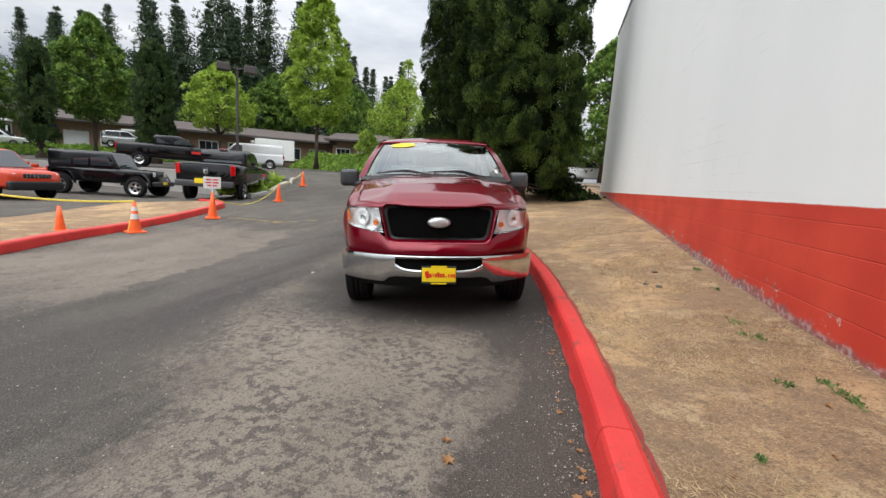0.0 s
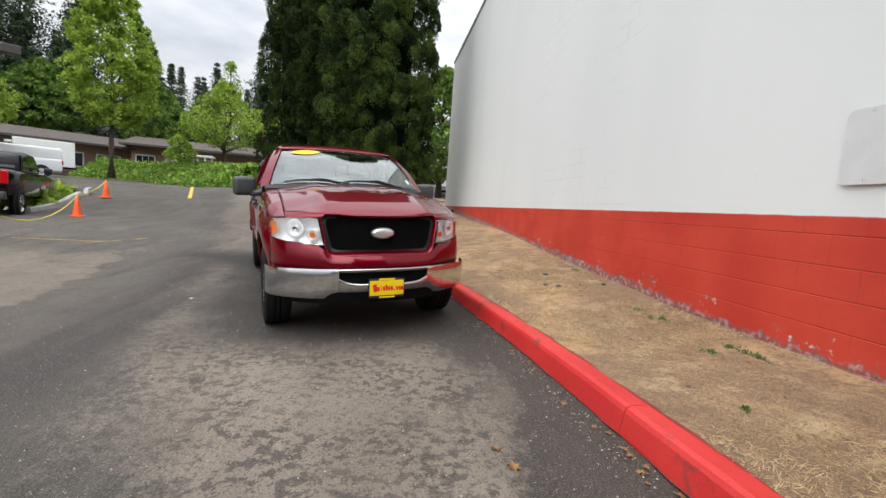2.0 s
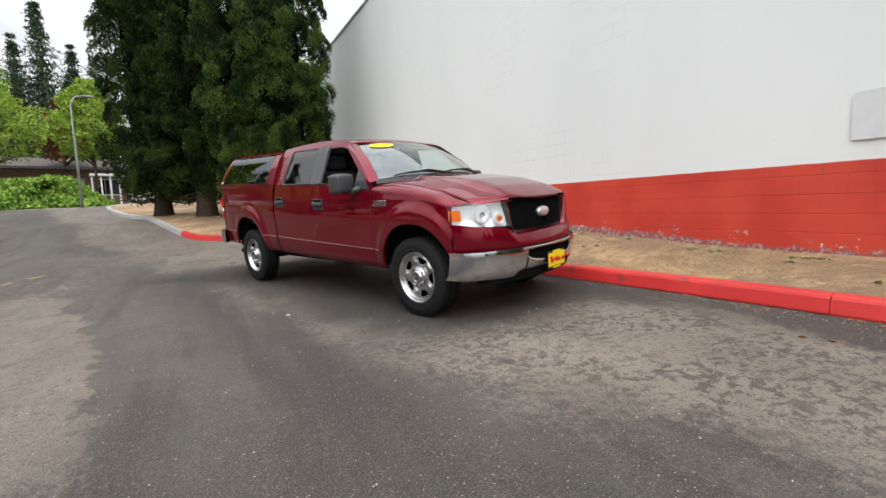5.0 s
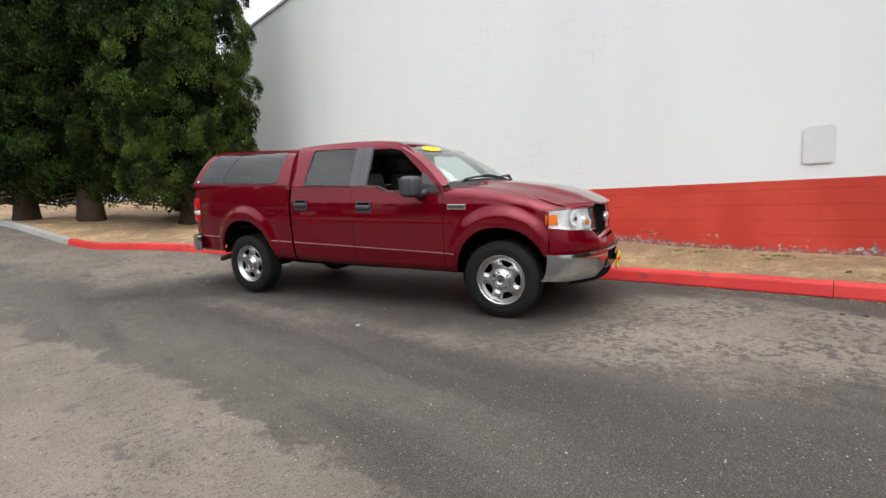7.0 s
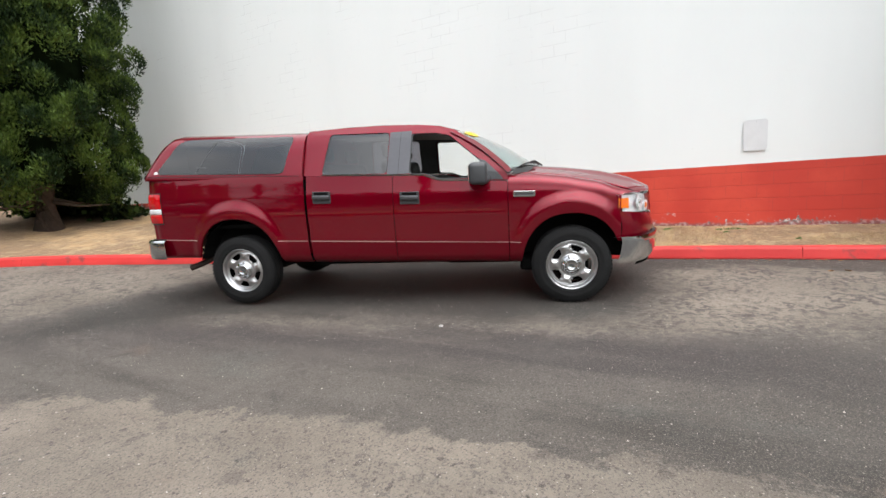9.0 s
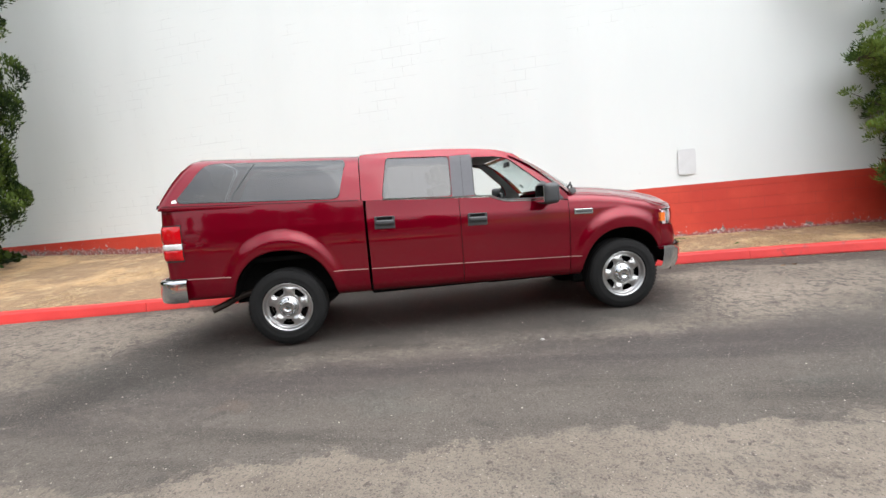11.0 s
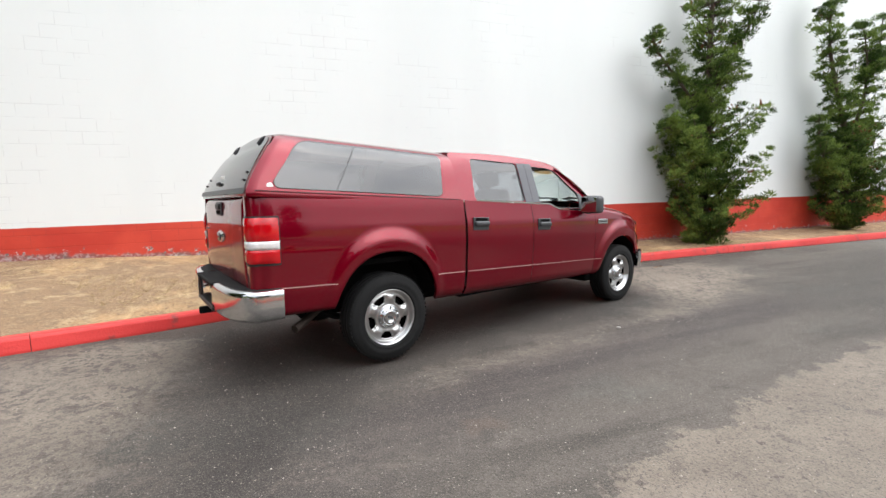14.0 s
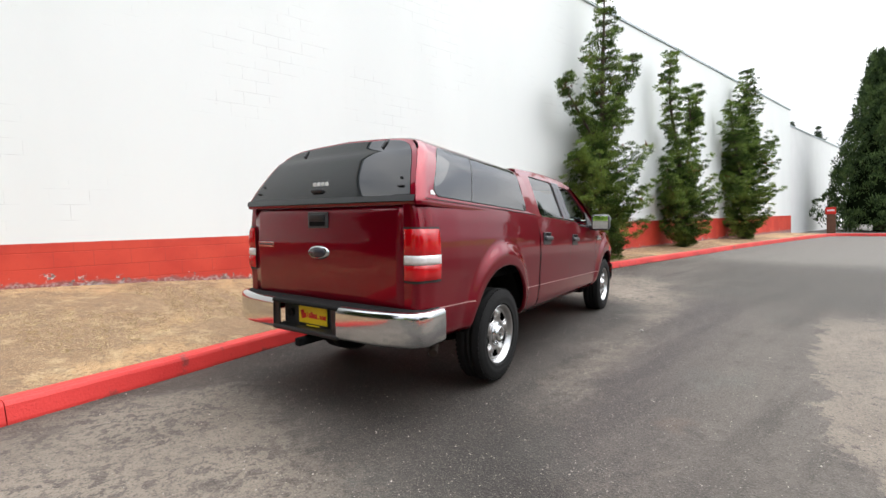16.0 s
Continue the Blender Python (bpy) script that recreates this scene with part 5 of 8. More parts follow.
def cab(t):
    c = new("cab")
    c.parent = t
    # pillars and door frames: one piece a side with its two window openings
    outline = [(1.185, 1.225), (1.16, 1.30), (0.98, 1.47), (0.80, 1.63), (0.66, 1.745), (0.50, 1.795), (0.27, 1.825), (-0.10, 1.845), (-0.50, 1.85), (-0.905, 1.838), (-0.942, 1.812), (-0.947, 1.55), (-0.945, 1.37), (-0.90, 1.365),
               (0.10, 1.318), (0.34, 1.308), (0.50, 1.248)]
    front_win = rounded([(0.205, 1.735), (0.46, 1.727), (0.60, 1.695), (0.91, 1.43), (0.97, 1.34), (0.97, 1.255), (0.50, 1.262), (0.36, 1.322), (0.185, 1.328)], 0.035, 3)
    rear_win = rounded([(-0.675, 1.785), (-0.02, 1.762), (-0.035, 1.345), (-0.745, 1.368)], 0.045, 5)
    for s in (-1, 1):
        to3d = lambda a, b: (a, s * (greenhouse(b)), b)
        frame = plate(outline, [front_win, rear_win], to3d)
        for _ in range(2):
            bmesh.ops.subdivide_edges(frame, edges=[e for e in frame.edges if e.calc_length() > 0.09], cuts=1)
            bmesh.ops.triangulate(frame, faces=frame.faces[:])
        for v in frame.verts:
            v.co.y = s * greenhouse(v.co.z)
        bmesh.ops.recalc_face_normals(frame, faces=frame.faces)
        part("door_frame", frame, M_RED_PAINT, c, smooth=True)
        lining = plate(outline, [front_win, rear_win], lambda a, b: (a, s * (greenhouse(b) - 0.035), b))
        part("frame_lining", lining, M_CABIN, c)
        for nm, win, inset in (("window_seal", front_win, 0.955), ("window_seal", rear_win, 0.972)):
            cx, cz = np.mean([p[0] for p in win]), np.mean([p[1] for p in win])
            part(nm, ring(win, [(cx + (a - cx) * inset, cz + (b - cz) * inset) for a, b in win], lambda a, b, v: (a, s * (greenhouse(b) - 0.002 - 0.012 * v), b), 1), M_BLACK_PLASTIC, c)
        part("rear_door_glass", skin(rear_win, lambda a, b: (a, s * (greenhouse(b) - 0.010), b), 0.0, 7), M_TINT_SIDE, c, "dark tinted glass", True)
        for xa, xb in ((-0.022, 0.0905), (0.0955, 0.205)):
            part("pillar_cover", sheet(3, 14, lambda u, v: (xa - 0.012 + 0.02 * v + (xb - xa) * u, s * (greenhouse(1.338 + 0.425 * v) + 0.005), 1.338 + 0.425 * v), 0.003), M_PILLAR, c, "matt grey pillar cover")
        part("pillar_gap", sheet(1, 14, lambda u, v: (0.062 + 0.02 * v + 0.040 * u, s * (greenhouse(1.338 + 0.425 * v) + 0.003), 1.338 + 0.425 * v)), M_BLACK_PLASTIC, c)
        part("mirror_patch", skin([(0.885, 1.245), (1.02, 1.238), (1.135, 1.232), (1.08, 1.30), (1.02, 1.36), (0.96, 1.42), (0.905, 1.44), (0.895, 1.34)], lambda a, b: (a, s * (greenhouse(b) + 0.005), b), 0.003, 4), M_GREY_PLASTIC, c)
        if s > 0:
            part("front_door_glass", plate(front_win, [], lambda a, b: (a, s * (greenhouse(b) - 0.016), b), 0.004), M_GLASS, c).visible_shadow = False
        part("belt_seal", sheet(24, 1, lambda u, v: (-0.74 + 1.62 * u, s * (greenhouse(belt(-0.74 + 1.62 * u)) + 0.008), belt(-0.74 + 1.62 * u) + 0.004 + 0.014 * v)), M_CHROME, c, "thin bright strip under the windows")
        # inner lining that closes the door
        part("door_lining", sheet(20, 4, lambda u, v: (-0.88 + 2.0 * u, s * (0.86 - 0.02 * v), 0.52 + (belt(-0.88 + 2.0 * u) - 0.53) * v)), M_CABIN, c)
        # handles
        for hx in (0.20, -0.735):
            h = new("door_handle")
            h.parent = c
            hz = 1.095 - 0.045 * (hx - 0.2)
            h.matrix_local = pose(hx, s * (half_width(hx, hz) + 0.004), hz, 0, 1.5, 0)
            part("cup", box((0.20, 0.012, 0.125), Matrix(), 0.005), M_GREY_PLASTIC, h, "dark grey handle cup")
            part("grip", box((0.185, 0.04, 0.045), pose(0, s * 0.016, 0.002), 0.014, 3), M_GREY_PLASTIC, h, smooth=True)
            part("recess", box((0.15, 0.008, 0.028), pose(0, s * 0.006, 0.043), 0.002), M_UNDER, h)
        # fender badge
        bd = new("fender_badge")
        bd.parent = c
        bd.matrix_local = pose(1.325, s * (half_width(1.325, 1.09) + 0.004), 1.085, 0, 1.5, 0)
        part("plate", box((0.205, 0.012, 0.058), Matrix(), 0.005), M_CHROME, bd)
        part("bar", box((0.17, 0.004, 0.020), pose(0, s * 0.0075, 0)), M_GREY_PLASTIC, bd)
        # mirrors
        mr = new("door_mirror")
        mr.parent = c
        mr.matrix_local = pose(0.90, s * 1.095, 1.30)
        part("housing", box((0.17, 0.235, 0.205), pose(0, 0, 0, 0, 0, s * -8), 0.045, 4), M_GREY_PLASTIC, mr, "dark grey mirror housing", True)
        part("arm", pipe([(0.03, -s * 0.06, -0.075), (0.06, -s * 0.14, -0.07), (0.08, -s * 0.21, -0.05)], [0.04, 0.034, 0.04], 10), M_GREY_PLASTIC, mr, smooth=True)
        part("mirror_glass", box((0.004, 0.19, 0.165), pose(-0.087, s * 0.012, 0, 0, 0, s * -8), 0.001), material("mirror_silver", (0.85, 0.86, 0.87), 0.02, 1.0, vary=0.02, rough_vary=0.0), mr)

    # roof skin
    def roof(u, v):
        y = (2 * v - 1)
        x = -0.93 + u * (1.60 - 0.05 * y * y)
        zc = ip(x, [-0.95, -0.5, 0.0, 0.3, 0.5, 0.62, 0.72], [1.862, 1.874, 1.870, 1.853, 1.826, 1.786, 1.742])
        ze = ip(x, [-0.95, -0.5, -0.1, 0.27, 0.5, 0.66, 0.72], [1.832, 1.838, 1.834, 1.815, 1.786, 1.740, 1.702])
        return x, y * greenhouse(ze) * 1.004, ze + (zc - ze) * (1 - abs(y) ** 2.6)
    part("roof", sheet(34, 30, roof, 0.014), M_RED_PAINT, c, smooth=True)
    part("headliner", sheet(6, 6, lambda u, v: (-0.85 + 1.45 * u, (2 * v - 1) * 0.64, 1.79 - 0.06 * u * u)), M_CABIN_PALE, c)
    # windscreen
    def screen(u, v):
        y = (2 * u - 1)
        bx, tx = 1.50 - 0.30 * y * y, 0.72 - 0.085 * y * y
        bz, tz = 1.335 - 0.035 * y * y, 1.765 - 0.035 * y * y
        w = 0.890 + (0.705 - 0.890) * v
        sag = 0.03 * math.sin(math.pi * v)
        return bx + (tx - bx) * v + sag * 0.6, y * w, bz + (tz - bz) * v + sag
    part("windscreen", sheet(30, 14, screen, 0.005), M_SCREEN, c, "clear windscreen", True).visible_shadow = False
    part("screen_seal", sheet(30, 1, lambda u, v: (screen(u, 0.078 * v - 0.06)[0] + 0.010, screen(u, 0.078 * v - 0.06)[1], screen(u, 0.078 * v - 0.06)[2] + 0.010)), M_BLACK_PLASTIC, c)
    for s in (0, 1):
        part("pillar", sheet(2, 14, lambda u, v: (screen(s, v)[0] + (0.02 - 0.05 * u), screen(s, v)[1] + (1 if s else -1) * (0.055 * u - 0.03 * (1 - u)), screen(s, v)[2] + 0.012 - 0.015 * u)), M_RED_PAINT, c, smooth=True)
    part("cowl", sheet(24, 2, lambda u, v: (screen(u, 0)[0] - 0.03 + 0.10 * v, screen(u, 0)[1] * 0.98, screen(u, 0)[2] - 0.03 - 0.006 * v)), M_BLACK_PLASTIC, c)
    # sunstrip sticker and inspection label on the glass
    st = bmesh.new()
    n = 28
    vs = [st.verts.new(Vector(screen(0.215 + 0.108 * math.cos(2 * math.pi * k / n), 0.872 + 0.082 * math.sin(2 * math.pi * k / n))) + Vector((0.006, 0, 0.006))) for k in range(n)]
    st.faces.new(vs)
    part("oval_sticker", st, M_STICKER, c, "plain yellow oval sticker")
    bm = bmesh.new()
    for k in range(4):
        p = Vector(screen(0.16 + 0.036 * k, 0.872)) + Vector((0.009, 0, 0.009))
        add_box(bm, (0.004, 0.03, 0.035), Matrix.Translation(p) @ Matrix.Rotation(radians(-35), 4, "Y"))
    part("sticker_marks", bm, material("orange_print", (0.82, 0.47, 0.0), 0.5), c)
    part("inspection_label", sheet(1, 1, lambda u, v: Vector(screen(0.925 + 0.025 * u, 0.14 + 0.09 * v)) + Vector((0.005, 0, 0.005))), M_SIGN, c)
    # wipers
    for y0, y1 in ((-0.15, -0.72), (0.50, -0.10)):
        w = new("wiper")
        w.parent = c
        u0, u1 = (y0 / 0.9 + 1) / 2, (y1 / 0.9 + 1) / 2
        path = [Vector(screen(u0 + (u1 - u0) * k / 6, 0.01 + 0.055 * math.sin(math.pi * k / 7))) + Vector((0.018, 0, 0.022)) for k in range(7)]
        part("blade", pipe(path, 0.011, 6), M_BLACK_PLASTIC, w)
        part("arm", pipe([Vector(screen(u0 + 0.05, -0.01)) + Vector((0.03, 0, 0.02)), path[2] + Vector((0.01, 0, 0.018)), path[3] + Vector((0.0, 0, 0.008))], 0.009, 6), M_BLACK_PLASTIC, w)
    # back of the cab
    part("rear_wall", sheet(8, 6, lambda u, v: (-0.935, (2 * u - 1) * greenhouse(1.0 + 0.85 * v), 0.55 + 1.29 * v)), M_RED_PAINT, c)
    # seats, dash and wheel
    seat(c, 0.22, -0.42, 0.52)
    seat(c, 0.22, 0.42, 0.52)
    seat(c, -0.52, 0.0, 1.35, "rear_bench")
    part("dashboard", box((0.42, 1.62, 0.36), pose(1.02, 0, 1.06, 0, 8, 0), 0.06, 3), M_CABIN, c, smooth=True)
    sw = new("steering_wheel")
    sw.parent = c
    sw.matrix_local = pose(0.70, 0.42, 1.16, 0, -62, 0)
    bm = bmesh.new()
    add_pipe(bm, [(0.185 * math.cos(2 * math.pi * k / 24), 0.185 * math.sin(2 * math.pi * k / 24), 0) for k in range(25)], 0.016, 8)
    part("rim", bm, M_BLACK_PLASTIC, sw, smooth=True)
    bm = bmesh.new()
    for a in (-20, 90, 200):
        add_tube(bm, (0, 0, -0.02), (0.18 * math.cos(radians(a)), 0.18 * math.sin(radians(a)), 0), 0.018, 0.014, 8)
    part("spokes", bm, M_BLACK_PLASTIC, sw)
    part("rear_mirror", box((0.03, 0.22, 0.06), pose(0.78, 0, 1.67), 0.012), M_BLACK_PLASTIC, c)


def canopy_section(v):
    """Half section of the canopy shell (y, z), from its lower rail over the shoulder to the roof's middle."""
    return ip(v, [0, 0.04, 0.10, 0.42, 0.55, 0.64, 0.72, 0.80, 1.0], [0.924, 0.925, 0.918, 0.822, 0.768, 0.715, 0.64, 0.54, 0.0]), \
        ip(v, [0, 0.04, 0.10, 0.42, 0.55, 0.64, 0.72, 0.80, 1.0], [1.395, 1.418, 1.445, 1.70, 1.80, 1.855, 1.888, 1.905, 1.928])


SEC_V = [0, 0.02, 0.04, 0.07, 0.10, 0.2, 0.3, 0.38, 0.46, 0.52, 0.57, 0.61, 0.645, 0.68, 0.715, 0.75, 0.79, 0.84, 0.89, 0.95, 1.0]


def smooth_section():
    """The section with its corners eased."""
    raw_pts = np.array([canopy_section(v) for v in np.linspace(0, 1, 81)])
    k = np.ones(9) / 9
    out = raw_pts.copy()
    for c in (0, 1):
        out[4:-4, c] = np.convolve(raw_pts[:, c], k, "valid")
    return [(float(np.interp(v, np.linspace(0, 1, 81), out[:, 0])), float(np.interp(v, np.linspace(0, 1, 81), out[:, 1]))) for v in SEC_V]


CANOPY_SEC = smooth_section()


def canopy_point(u, i, s, lift=0.0):
    """On the shell: u from the cab end to the hatch, i along the section."""
    y, z = CANOPY_SEC[i]
    xr = -2.852 + 0.315 * max(0, (z - 1.42) / 0.5) ** 1.25
    xf = -0.952
    x = xf + (xr - xf) * u
    ease = max(0, u - 0.955) / 0.045
    return x, s * (y + lift - 0.03 * ease * ease * (y > 0.3)), z - 0.042 * (x + 2.5) - 0.012 * ease * ease * (z > 1.8)


def canopy_at(x, z):
    """Half width of the canopy's side at a place."""
    zz = z + 0.042 * (x + 2.5)
    return ip(zz, [p[1] for p in CANOPY_SEC], [p[0] for p in CANOPY_SEC])


def canopy(t):
    c = new("canopy")
    c.parent = t
    n = len(SEC_V) - 1
    us = [i / 30 * 0.95 for i in range(31)] + [0.965, 0.98, 0.99, 1.0]
    K = 13
    def roof(u, v):
        k = K + round(v * 2 * (n - K))
        return canopy_point(us[round(u * 34)], k if k <= n else 2 * n - k, -1 if k <= n else 1)
    part("roof", sheet(34, 2 * (n - K), roof), M_RED_PAINT, c, smooth=True)
    win = rounded([(-2.42, 1.838), (-1.105, 1.790), (-1.085, 1.75), (-1.165, 1.425), (-1.22, 1.408), (-2.64, 1.470), (-2.665, 1.51)], 0.105, 7)
    cx, cz = -1.85, 1.62
    big = [(cx + (a - cx) * 1.007, cz + (b - cz) * 1.026) for a, b in win]
    rim = [canopy_point(1.0, i, 1) for i in range(K + 1)] + [canopy_point(1 - k / 40, K, 1) for k in range(1, 40)] + [canopy_point(0, i, 1) for i in range(K, -1, -1)] + [canopy_point(k / 40, 0, 1) for k in range(1, 40)]
    rim = [(p[0], p[2]) for p in rim]

    def reach(loop, an):
        """How far a closed line lies from the window's middle, in a direction."""
        d, best = (math.cos(an), math.sin(an)), 9.0
        for (ax, az), (bx, bz) in zip(loop, loop[1:] + loop[:1]):
            ex, ez = bx - ax, bz - az
            det = d[0] * -ez + d[1] * ex
            if abs(det) > 1e-9:
                qx, qz = ax - cx, az - cz
                t1, t2 = (qx * -ez + qz * ex) / det, (d[0] * qz - d[1] * qx) / det
                if t1 > 0 and -1e-6 <= t2 <= 1 + 1e-6:
                    best = min(best, t1)
        return best
    angles = sorted({round(math.atan2(z - cz, x - cx), 5) for x, z in win + rim})
    outer_l = [(cx + reach(rim, an) * math.cos(an), cz + reach(rim, an) * math.sin(an)) for an in angles]
    inner_l = [(cx + reach(win, an) * math.cos(an), cz + reach(win, an) * math.sin(an)) for an in angles]

    def side_y(a, b):
        zs = b + 0.042 * (a + 2.5)
        u = (a + 0.952) / (-2.852 + 0.315 * max(0, (zs - 1.42) / 0.5) ** 1.25 + 0.952)
        return canopy_at(a, b) - 0.03 * (max(0, min(1, u) - 0.955) / 0.045) ** 2
    for s in (-1, 1):
        part("side_shell", ring(outer_l, inner_l, lambda a, b, v: (a, s * side_y(a, b), b), 12), M_RED_PAINT, c, smooth=True)
    for s in (-1, 1):
        part("window_seal", ring(big, win, lambda a, b, v: (a, s * (canopy_at(a, b) + 0.003 + 0.003 * v), b), 2), M_BLACK_PLASTIC, c)
        part("side_glass", skin(win, lambda a, b: (a, s * (canopy_at(a, b) + 0.006), b), 0.0, 14), M_TINT_CANOPY, c, "dark tinted sliding window", True)
        part("window_bar", sheet(1, 8, lambda u, v: (-2.20 + 0.235 * v + 0.012 * u, s * (canopy_at(-2.2 + 0.235 * v, 1.455 + 0.36 * v) + 0.0075), 1.455 + 0.365 * v)), M_GREY_PLASTIC, c)
        part("rail_seal", sheet(30, 1, lambda u, v: (-2.80 + 1.82 * u, s * 0.9285, 1.370 + 0.0765 * (1 - u) + 0.006 * v)), M_BLACK_PLASTIC, c)
        part("side_mark", plate(rounded([(-0.045, -0.022), (0.045, -0.022), (0.02, 0.03), (-0.03, 0.02)], 0.01, 2), [], lambda a, b: (-2.69 + a * 0.6, s * (canopy_at(-2.69, 1.49 + b * 0.6) + 0.004), 1.49 + b * 0.6), 0.002), M_SIGN, c)
    part("front_wall", sheet(2, n, lambda u, v: tuple(canopy_point(0, round(v * n), 1)[k] * ((2 * u - 1) if k == 1 else 1) for k in range(3))), M_RED_PAINT, c)
    # rear hatch: large dark glass in a thin red frame
    edge = [canopy_point(1.0, i, 1) for i in range(n + 1)]
    half = [(p[1], p[2]) for p in edge]
    outline = half + [(-a, b) for a, b in reversed(half[:-1])]
    ez, ex = [p[2] for p in edge], [p[0] for p in edge]
    def back(a, b, d=0.0):
        return ip(b, ez, ex) - 0.022 * (1 - min(1, abs(a) / 0.9) ** 2) - d, a, b
    fi = [(a * 0.955, 1.465 + (b - 1.45) * 0.935) for a, b in outline]
    hatch = new("hatch")
    hatch.parent = c
    part("frame", ring(outline, fi, lambda a, b, v: back(a, b, 0.004 * v), 2), M_RED_PAINT, hatch, smooth=True)
    gsh = sheet(30, len(half) - 1, lambda u, v: back((2 * u - 1) * fi[round(v * (len(half) - 1))][0], fi[round(v * (len(half) - 1))][1], 0.010))
    part("glass", gsh, M_TINT_DARK, hatch, "large dark tinted rear window", True)
    part("lower_seal", sheet(24, 1, lambda u, v: back((2 * u - 1) * 0.89, 1.432 + 0.038 * v, 0.014)), M_GREY_PLASTIC, hatch)
    for y in (-0.44, 0.44):
        part("hinge", pipe([back(y, 1.885, 0.002), back(y * 0.99, 1.865, 0.018), back(y * 0.97, 1.825, 0.016)], 0.010, 8), M_BLACK_PLASTIC, hatch)
        part("latch", box((0.014, 0.05, 0.012), Matrix.Translation(back(y * 1.72, 1.53, 0.014)), 0.004), M_BLACK_PLASTIC, hatch)
        part("latch_knob", box((0.014, 0.018, 0.018), Matrix.Translation(back(y * 1.68, 1.585, 0.014)), 0.005), M_BLACK_PLASTIC, hatch)
    part("handle", box((0.022, 0.12, 0.030), Matrix.Translation(back(0.02, 1.525, 0.020)), 0.010, 3), M_BLACK_PLASTIC, hatch, smooth=True)
    bm = bmesh.new()
    for k in range(4):
        add_box(bm, (0.004, 0.034, 0.034), Matrix.Translation(back(0.085 - 0.044 * k, 1.572, 0.014)) @ Matrix.Rotation(radians(-12), 4, "X"))
    part("white_marks", bm, M_SIGN, hatch, "four plain white marks")


def tail(t):
    r = new("tailgate")
    r.parent = t
    def gate(u, v):
        y = (2 * u - 1) * 0.792
        z = 0.735 + 0.690 * v
        return -2.846 - 0.010 * math.sin(math.pi * v) - 0.012 * (1 - (2 * u - 1) ** 4) + 0.012 * (v > 0.93) * (v - 0.93) / 0.07 * 3, y, z
    part("skin", sheet(24, 20, gate, 0.02), M_RED_PAINT, r, smooth=True)
    h = new("gate_handle")
    h.parent = r
    h.matrix_local = pose(-2.868, 0.0, 1.318)
    part("bezel", box((0.014, 0.215, 0.115), Matrix(), 0.006), M_GREY_PLASTIC, h)
    part("paddle", box((0.02, 0.165, 0.05), pose(-0.01, 0, 0.016), 0.01, 3), M_BLACK_PLASTIC, h, smooth=True)
    part("recess", box((0.006, 0.165, 0.03), pose(-0.008, 0, -0.028)), M_UNDER, h)
    em = lathe([(0.0, -0.018), (0.07, -0.016), (0.09, -0.010), (0.098, 0.0)], 36)
    em.transform(pose(-2.868, 0.0, 1.085) @ Matrix.Rotation(radians(-90), 4, "Z") @ Matrix.Diagonal((1.18, 1, 0.52, 1)))
    part("oval_emblem", em, M_CHROME, r, "chrome oval badge", True)
    em = lathe([(0.0, -0.023), (0.07, -0.021), (0.075, -0.014)], 36)
    em.transform(pose(-2.868, 0.0, 1.085) @ Matrix.Rotation(radians(-90), 4, "Z") @ Matrix.Diagonal((1.22, 1, 0.50, 1)))
    part("emblem_field", em, material("dark_blue_enamel", (0.03, 0.03, 0.04), 0.2), r, smooth=True)
    bd = box((0.008, 0.20, 0.04), pose(-2.862, 0.64, 1.13), 0.003)
    part("gate_badge", bd, M_CHROME, r)
    part("gate_badge_bar", box((0.003, 0.17, 0.014), pose(-2.868, 0.64, 1.13)), M_GREY_PLASTIC, r)
    part("gap_shadow", box((0.02, 1.70, 0.70), pose(-2.79, 0, 1.08)), M_UNDER, r)
    for s in (-1, 1):
        l = new("tail_light")
        l.parent = t
        def corner(za, zb, off):
            def f(u, v):
                z = za + (zb - za) * v
                yw = half_width(-2.79, z)
                if u < 0.4:
                    return -2.850 - off, s * (0.795 + (yw - 0.055 - 0.795) * u / 0.4), z
                if u < 0.7:
                    an = math.pi / 2 * (u - 0.4) / 0.3
                    return -2.795 - (0.055 + off) * math.cos(an), s * (yw - 0.055 + (0.055 + off) * math.sin(an)), z
                x = -2.795 + 0.145 * (u - 0.7) / 0.3
                return x, s * (half_width(x, z) + off), z
            return f
        part("bezel", sheet(24, 10, corner(0.918, 1.270, 0.004)), M_BLACK_PLASTIC, l, "thin black lamp surround", True)
        for nm, za, zb, mt in (("upper_lens", 1.094, 1.258, M_RED_LENS), ("reverse_lens", 1.034, 1.092, M_WHITE_LENS), ("lower_lens", 0.934, 1.032, M_RED_LENS)):
            f = corner(za, zb, 0.008)
            def lens(u, v):
                p = Vector(f(0.03 + 0.955 * u, v))
                swell = 0.010 * (1 - abs(2 * v - 1) ** 4) * (1 - abs(2 * u - 1) ** 8)
                out = Vector((-1.0 if u < 0.5 else -0.2, s * (0.2 if u < 0.5 else 1.0), 0)).normalized()
                return tuple(p + out * swell)
            part(nm, sheet(24, 8, lens), mt, l, "white lens band" if mt is M_WHITE_LENS else "red lens", True)
        part("corner_post", sheet(20, 40, corner(0.56, 1.438, 0.0)), M_RED_PAINT, t, smooth=True)
    # rear bumper: chrome ends, black step and recessed plate
    b = new("rear_bumper")
    b.parent = t
    plan = resample([(-3.02, 0.34), (-3.015, 0.50), (-2.995, 0.70), (-2.965, 0.82), (-2.93, 0.90), (-2.885, 0.952), (-2.83, 0.980), (-2.76, 0.990), (-2.64, 0.988)], 0.02)
